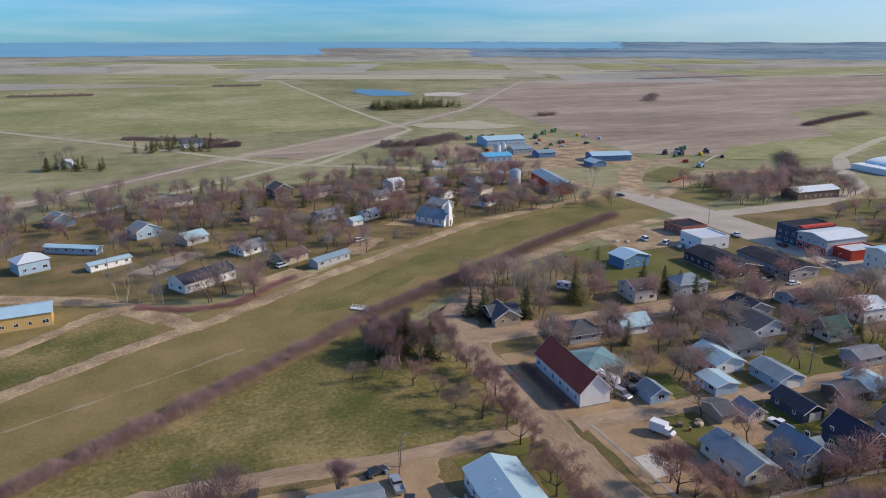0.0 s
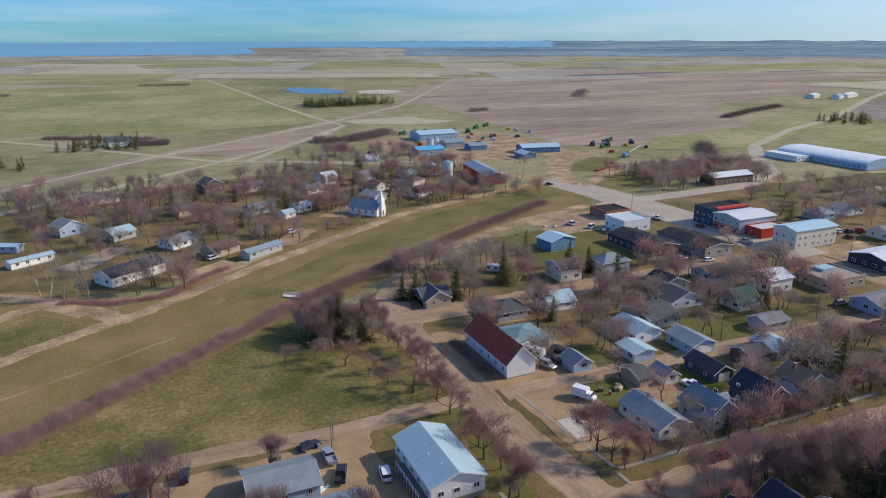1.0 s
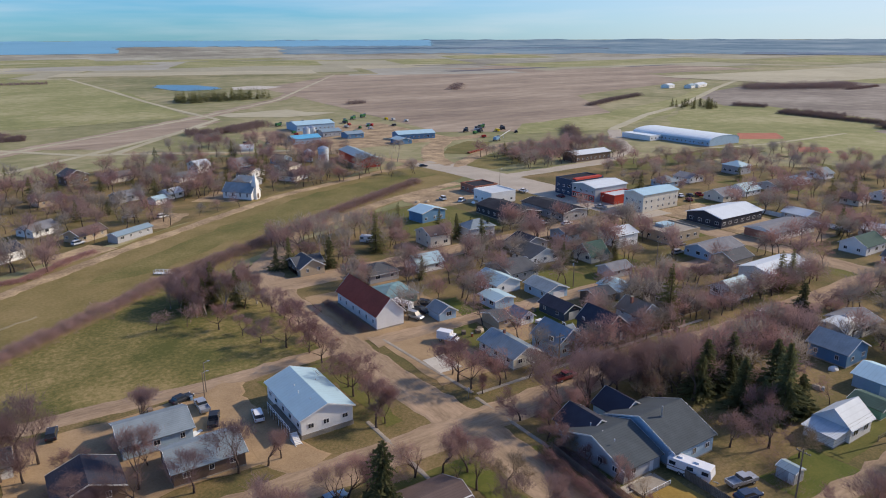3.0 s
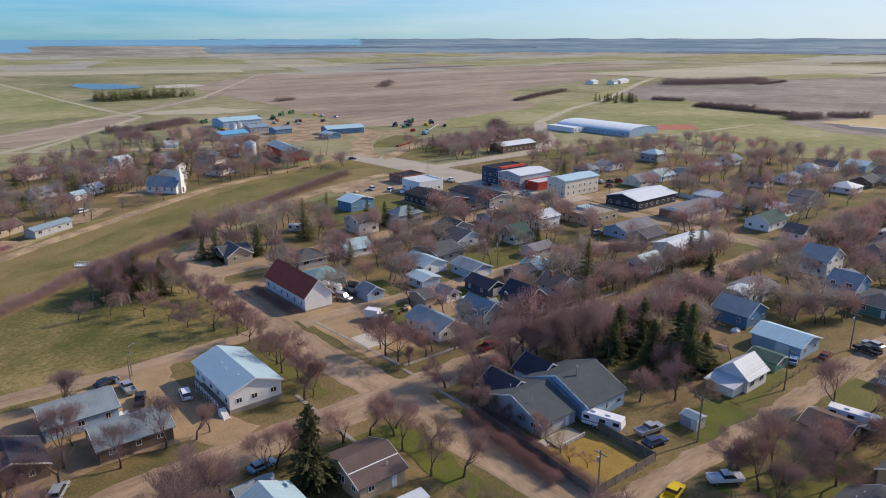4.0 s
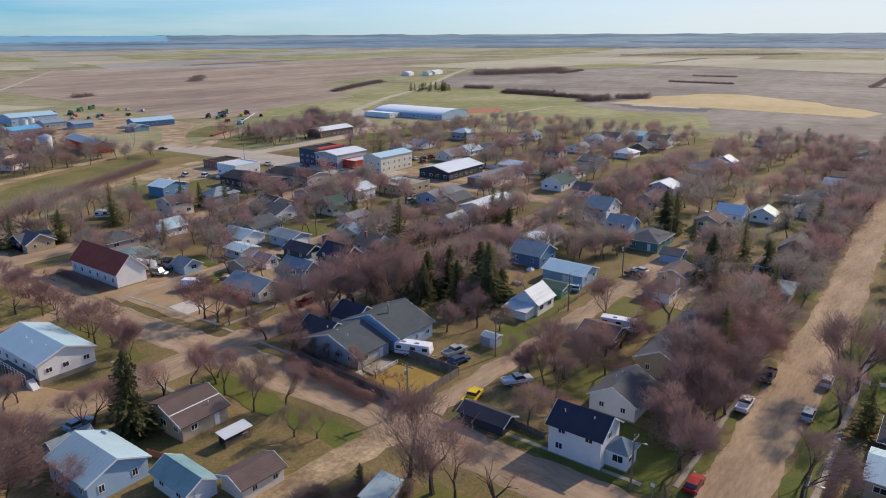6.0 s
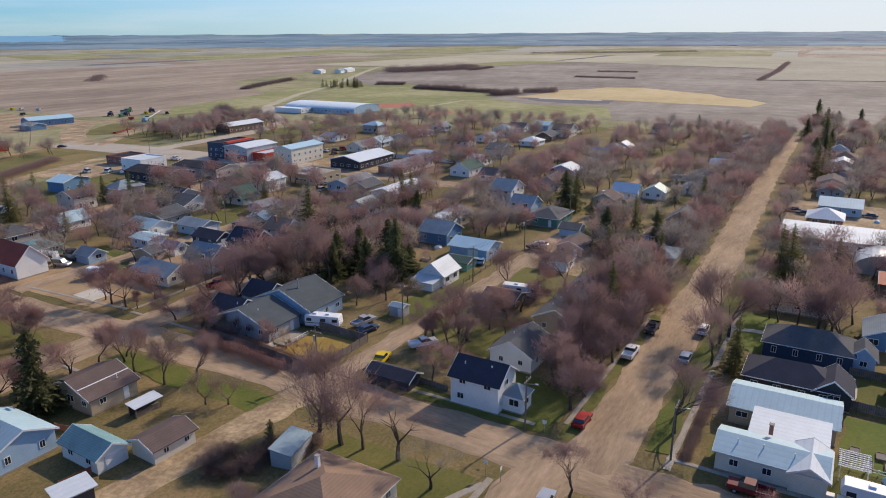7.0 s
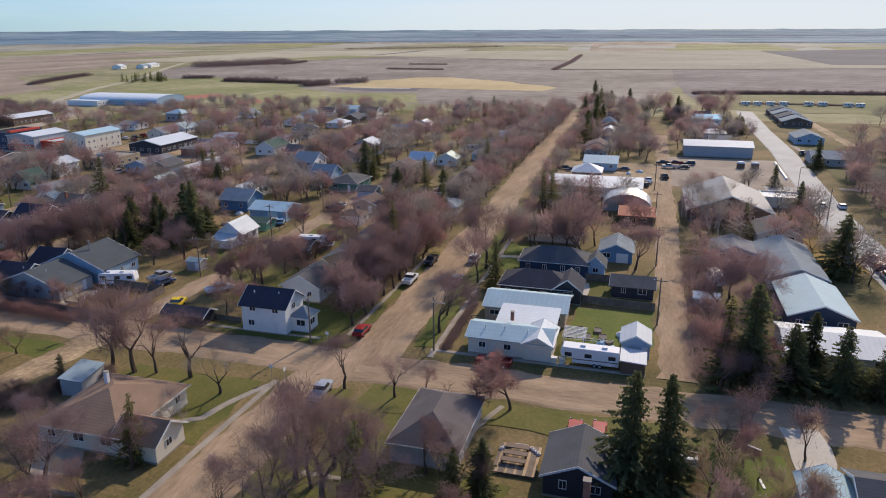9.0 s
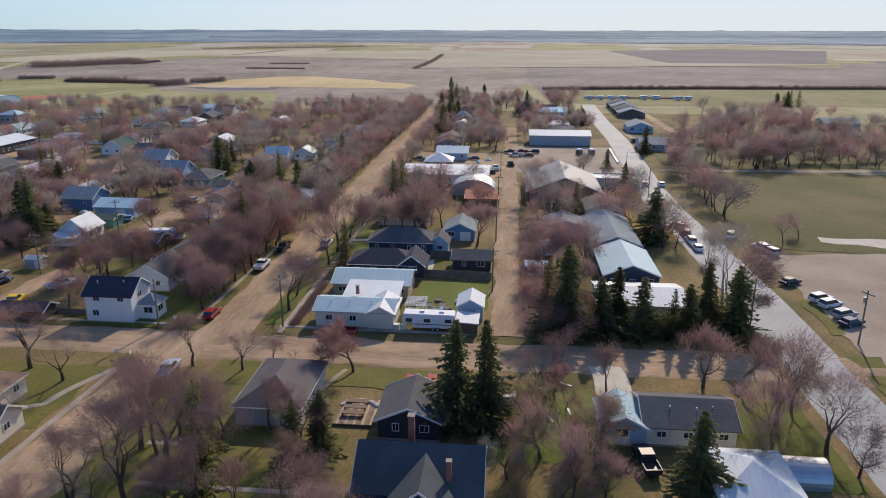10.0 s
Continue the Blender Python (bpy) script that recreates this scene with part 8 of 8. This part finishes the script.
part("tube", tube(bmesh.new(), (-11, 0, 0.8), (11, 0, 4.5), 0.25, 0.25, 8), M["steel"], h)
part("strut", tube(bmesh.new(), (0, 0, 0), (0, 0, 2.6), 0.1, 0.1, 6), M["steel"], h)


# ---- poles, cables, fences and yard things ----
def cable(a, b, sag=0.9):
    a, b = Vector(a), Vector(b)
    bm = bmesh.new()
    pts = [a.lerp(b, i / 10) - Vector((0, 0, sag * 4 * (i / 10) * (1 - i / 10))) for i in range(11)]
    for p, q in zip(pts[:-1], pts[1:]):
        tube(bm, p, q, 0.014, 0.014, 3, False)
    bmesh.ops.remove_doubles(bm, verts=bm.verts, dist=0.002)
    me = finish("cable", bm, M["rubber"])
    return tagged(new("power_cable", me), "thin black power cable between poles", "cable", "power cables")


def utility_pole(x, y, hgt=9.5, rot=0.0, drum=False, lamp=False, label="weathered wooden utility pole with a crossarm"):
    h = root("utility_pole", x, y, 0, rot, label, "utility pole")
    part("pole", tube(bmesh.new(), (0, 0, -0.2), (0, 0, hgt), 0.16, 0.10, 8), M["wood"], h)
    arm = part("crossarm", boxes((-1.2, -0.2, hgt - 0.75, 1.2, -0.09, hgt - 0.6)), M["wood"], h)
    for k in (-1.05, -0.45, 0.45, 1.05):
        part("insulator", tube(bmesh.new(), (k, -0.145, hgt - 0.6), (k, -0.145, hgt - 0.4), 0.05, 0.03, 6), M["trim"], arm)
    if drum:
        part("transformer", tube(bmesh.new(), (0.32, 0, hgt - 2.2), (0.32, 0, hgt - 1.3), 0.24, 0.24, 10), M["steel"], h)
    if lamp:
        part("lamp_arm", tube(bmesh.new(), (0, 0, hgt - 1.2), (0, -1.5, hgt - 0.9), 0.035, 0.03, 5), M["steel"], h)
        part("lamp_head", boxes((-0.1, -1.85, hgt - 0.98, 0.1, -1.4, hgt - 0.84)), M["steel"], h)
    return x, y, hgt


LINE1 = [utility_pole(73.6, 29.6, 9.0, 90, True), utility_pole(100.0, 29.2, 9.0, 90), utility_pole(130.0, 28.8, 9.0, 90), utility_pole(160.0, 28.6, 9.0, 90, True), utility_pole(196.0, 28.8, 9.0, 90)]
LINE2 = [utility_pole(99.0, -64.9, 9.0, 90), utility_pole(132.9, -64.8, 9.0, 90, True), utility_pole(170.0, -64.6, 9.0, 90), utility_pole(214.0, -64.6, 9.0, 90)]
LINE3 = [utility_pole(104.4, 122.8, 8.5, 90), utility_pole(140.0, 122.0, 8.5, 90, True), utility_pole(176.0, 121.6, 8.5, 90)]
for line in (LINE1, LINE2, LINE3):
    for (xa, ya, ha), (xb, yb, hb) in zip(line[:-1], line[1:]):
        for k in (-1.05, -0.45, 0.45, 1.05):
            cable((xa, ya + k, ha - 0.4), (xb, yb + k, hb - 0.4))
utility_pole(75.4, -8.8, 9.0, 0, lamp=True, label="wooden street pole with a lamp arm")
utility_pole(78.2, -29.6, 9.5, 0, lamp=True, label="wooden street pole with a lamp arm")
utility_pole(81.6, -107.9, 10.5, 0, label="tall wooden pole at the street corner")
utility_pole(80.4, -124.8, 9.5, 25, True, label="wooden pole with transformers by the parking lot")
utility_pole(100.7, 85.4, 8.0, 0)
utility_pole(186.0, -110.2, 9.0, 0)
for x, y, hh in ((31.6, 117.0, 7.0), (-7.0, 118.6, 7.5), (30.6, 114.6, 6.0), (-58.9, 253.0, 8.0), (-35.0, 262.0, 8.0), (214.0, 252.0, 8.0), (208.5, 178.0, 8.5), (241.5, 160.0, 8.5), (222.0, -108.8, 8.0)):
    h = root("street_lamp", x, y, 0, 0, "slim pole with a single lamp head", "street lamp")
    part("pole", tube(bmesh.new(), (0, 0, -0.1), (0, 0, hh), 0.12, 0.08, 7), M["wood"], h)
    part("lamp_arm", tube(bmesh.new(), (0, 0, hh - 0.3), (0.9, 0, hh), 0.035, 0.03, 5), M["steel"], h)
    part("lamp_head", boxes((0.8, -0.12, hh - 0.07, 1.3, 0.12, hh + 0.07)), M["steel"], h)


def fence(pts, label, hgt=1.7, material="wood", panel=2.4, solid_boards=True):
    x, y = pts[0]
    h = root("fence", x, y, 0, 0, label, "fence")
    for (xa, ya), (xb, yb) in zip(pts[:-1], pts[1:]):
        d = math.hypot(xb - xa, yb - ya)
        a = math.degrees(math.atan2(yb - ya, xb - xa))
        n = max(1, round(d / panel))
        for i in range(n):
            w = d / n
            m = Matrix.Translation((xa - x + (xb - xa) * i / n, ya - y + (yb - ya) * i / n, 0)) @ pose(0, 0, 0, 0, 0, a)
            part("post", boxes((-0.06, -0.06, 0, 0.06, 0.06, hgt + 0.12)), M[material], h, m=m)
            if solid_boards:
                bm = boxes((0.06, -0.025, 0.06, w - 0.06, 0.025, hgt))
            else:
                bm = boxes((0.06, -0.02, hgt * 0.9, w - 0.06, 0.02, hgt), (0.06, -0.02, hgt * 0.45, w - 0.06, 0.02, hgt * 0.55))
            part("panel", bm, M["board" if solid_boards and material == "wood" else material], h, m=m)


fence([(76.6, 60.5), (74.2, 30.6), (89.4, 30.4), (89.8, 46.4)], "weathered grey board fence round a yellow yard", 1.7)
fence([(40.4, 53.0), (41.2, 50.0), (42.2, 47.0)], "low red-brown board fence between yards", 1.1, "redboard")
fence([(31.9, 38.6), (36.2, 38.0)], "low red-brown board fence beside a garage", 1.2, "redboard")
fence([(30.5, 5.0), (30.8, -1.6)], "low pale garden wall", 0.7, "concrete")
fence([(106.6, -49.4), (105.6, -64.6)], "dark board fence with a pale top rail", 1.6)
fence([(92.2, -32.6), (92.6, -34.6)], "short rail fence beside a lawn", 1.1, "wood", 2.0, False)
fence([(119.5, -50.5), (119.5, -64.6)], "dark board fence between yards", 1.6)
fence([(88.2, -57.8), (88.2, -49.8)], "low white rail fence round a garden", 0.9, "trim", 1.6, False)
fence([(80.0, 7.2), (80.5, 13.0), (78.0, 13.2)], "low grey fence beside a lawn", 1.1)
fence([(128.0, 30.2), (146.0, 30.6)], "low plank fence beside the alley", 1.1, "wood", 3.0, False)
fence([(268, 108), (268, 160)], "tall pale board fence", 1.8, "trim")
fence([(276.0, 118.0), (300.0, 118.0)], "new yellow timber fence", 1.8, "newwood")
for i, (x, y) in enumerate(((90.6, -50.6), (90.2, -53.4), (90.6, -56.0), (93.0, -51.8), (93.2, -55.0))):
    h = root("planter", x, y, 0.05, 0, "raised wooden garden bed with dark soil", "planter", "raised garden beds")
    for q in ((-1.0, -0.65, 0, 1.0, -0.58, 0.4), (-1.0, 0.58, 0, 1.0, 0.65, 0.4), (-1.0, -0.58, 0, -0.93, 0.58, 0.4), (0.93, -0.58, 0, 1.0, 0.58, 0.4)):
        part("board", boxes(q), M["wood"], h)
    part("soil", boxes((-0.93, -0.58, 0, 0.93, 0.58, 0.32)), M["dark"], h)
h = root("pergola", 86.6, -51.6, 0.02, 0, "white slatted pergola over a patio", "pergola")
for x, y in ((-2, -1.6), (2, -1.6), (2, 1.6), (-2, 1.6)):
    part("post", boxes((x - 0.07, y - 0.07, 0, x + 0.07, y + 0.07, 2.3)), M["trim"], h)
for i in range(9):
    part("slat", boxes((-2.2 + i * 0.54, -1.9, 2.36, -2.1 + i * 0.54, 1.9, 2.46)), M["trim"], h)
for y in (-1.6, 1.6):
    part("beam", boxes((-2.3, y - 0.05, 2.24, 2.3, y + 0.05, 2.36)), M["trim"], h)
for x, y in ((79.2, -49.2), (79.2, -50.4)):
    h = root("storage_box", x, y, 0.1, 90, "pale green utility box at the lot edge", "utility box", "pair of utility boxes")
    part("body", boxes((-0.45, -0.4, 0, 0.45, 0.4, 0.85)), M["cream"], h)
    part("lid", boxes((-0.48, -0.44, 0.85, 0.48, 0.44, 0.95)), M["trim"], h)
for i in range(4):
    h = root("plank_stack", 22.2 + i * 0.95, 104.2 - i * 0.1 - 2.4, 0.05, 35, "long white sheet lying on bare dirt", "sheet", "white sheets on the ground")
    part("sheet", boxes((-2.0, -0.35, 0, 2.0, 0.35, 0.12)), M["trim"], h)
h = root("footbridge", 42.4, 201.6, 0.05, -38, "small white timber footbridge over the ditch", "bridge")
part("deck", boxes((-3.2, -0.8, 0.25, 3.2, 0.8, 0.4)), M["trim"], h)
for s in (-0.75, 0.75):
    part("handrail", boxes((-3.2, s - 0.04, 1.25, 3.2, s + 0.04, 1.33)), M["trim"], h)
    for i in range(6):
        part("post", boxes((-3.1 + i * 1.24 - 0.05, s - 0.05, 0, -3.0 + i * 1.24, s + 0.05, 1.25)), M["trim"], h)
h = root("patio_deck", 83.2, 44.4, 0.0, 0, "pale patio deck with furniture in a fenced yard", "deck")
part("floor", boxes((-3.4, -1.8, 0, 3.0, 1.6, 0.35)), M["concrete"], h)
part("railing", boxes((-3.4, -1.85, 0.95, 3.0, -1.78, 1.02)), M["trim"], h)
for i in range(5):
    part("post", boxes((-3.4 + i * 1.58, -1.85, 0.3, -3.32 + i * 1.58, -1.78, 0.98)), M["trim"], h)
for x, y, rot in ((62.3, -8.8, -90), (61.9, -11.2, 0), (75.6, -11.8, -90), (64.2, 69.2, -90), (75.4, 84.6, 90)):
    h = root("street_sign", x, y, 0, rot, "small white street sign on a thin post", "sign", "street signs")
    part("post", tube(bmesh.new(), (0, 0, 0), (0, 0, 2.5), 0.04, 0.04, 6), M["steel"], h)
    part("plate", boxes((-0.3, -0.06, 1.9, 0.3, -0.04, 2.5)), M["trim"], h)
for x, y, rot in ((52.4, -73.8, 20), (62.0, -76.5, 60), (54.3, -76.4, 10), (53.6, 39.4, -45)):
    h = root("plank", x, y, 0.1, rot, "pale loose plank lying on the grass", "plank", "loose planks")
    part("board", boxes((-0.9, -0.14, 0, 0.9, 0.14, 0.08)), M["trim"] if y < 0 else M["newwood"], h)
# garden odds and ends
rnd = random.Random(77)
for i in range(46):
    x, y = rnd.choice(((150, 44), (154, 48), (98, 108), (102, 108), (84, 140), (166, 22), (136, 44), (24, 112), (214, 22), (242, -56), (160, 240), (180, 226), (120, 116), (90, -60)))
    x, y = x + rnd.uniform(-5, 5), y + rnd.uniform(-4, 4)
    if not free(x, y, 0.8, False):
        continue
    kind = rnd.choice(("crate", "drum", "tarp"))
    h = root({"crate": "wooden_crate", "drum": "steel_drum", "tarp": "covered_pile"}[kind], x, y, 0.06, rnd.uniform(0, 360), {"crate": "weathered wooden crate standing in a yard", "drum": "old steel drum in a yard", "tarp": "pile of things under a pale tarpaulin"}[kind], {"crate": "crate", "drum": "drum", "tarp": "pile"}[kind], "yard clutter")
    if kind == "crate":
        part("body", boxes((-0.6, -0.5, 0.1, 0.6, 0.5, 0.9)), M["wood"], h)
        part("skid", boxes((-0.6, -0.45, 0, 0.6, -0.3, 0.1)), M["wood"], h)
        part("skid", boxes((-0.6, 0.3, 0, 0.6, 0.45, 0.1)), M["wood"], h)
    elif kind == "drum":
        part("body", tube(bmesh.new(), (0, 0, 0), (0, 0, 0.88), 0.3, 0.3, 12), M[rnd.choice(("t_blue", "t_rust", "steel"))], h)
        part("rim", tube(bmesh.new(), (0, 0, 0.84), (0, 0, 0.92), 0.32, 0.32, 12), M["steel"], h)
    else:
        bm = bmesh.new()
        bmesh.ops.create_icosphere(bm, subdivisions=2, radius=1.0)
        for v in bm.verts:
            v.co = Vector((v.co.x * 1.4, v.co.y * 0.9, max(0, v.co.z) * 0.9)) * (1 + 0.18 * noise.noise(v.co * 2.3 + Vector((i, 0, 0))))
        part("tarpaulin", bm, M[rnd.choice(("t_pale", "trim", "t_blue", "tan"))], h)
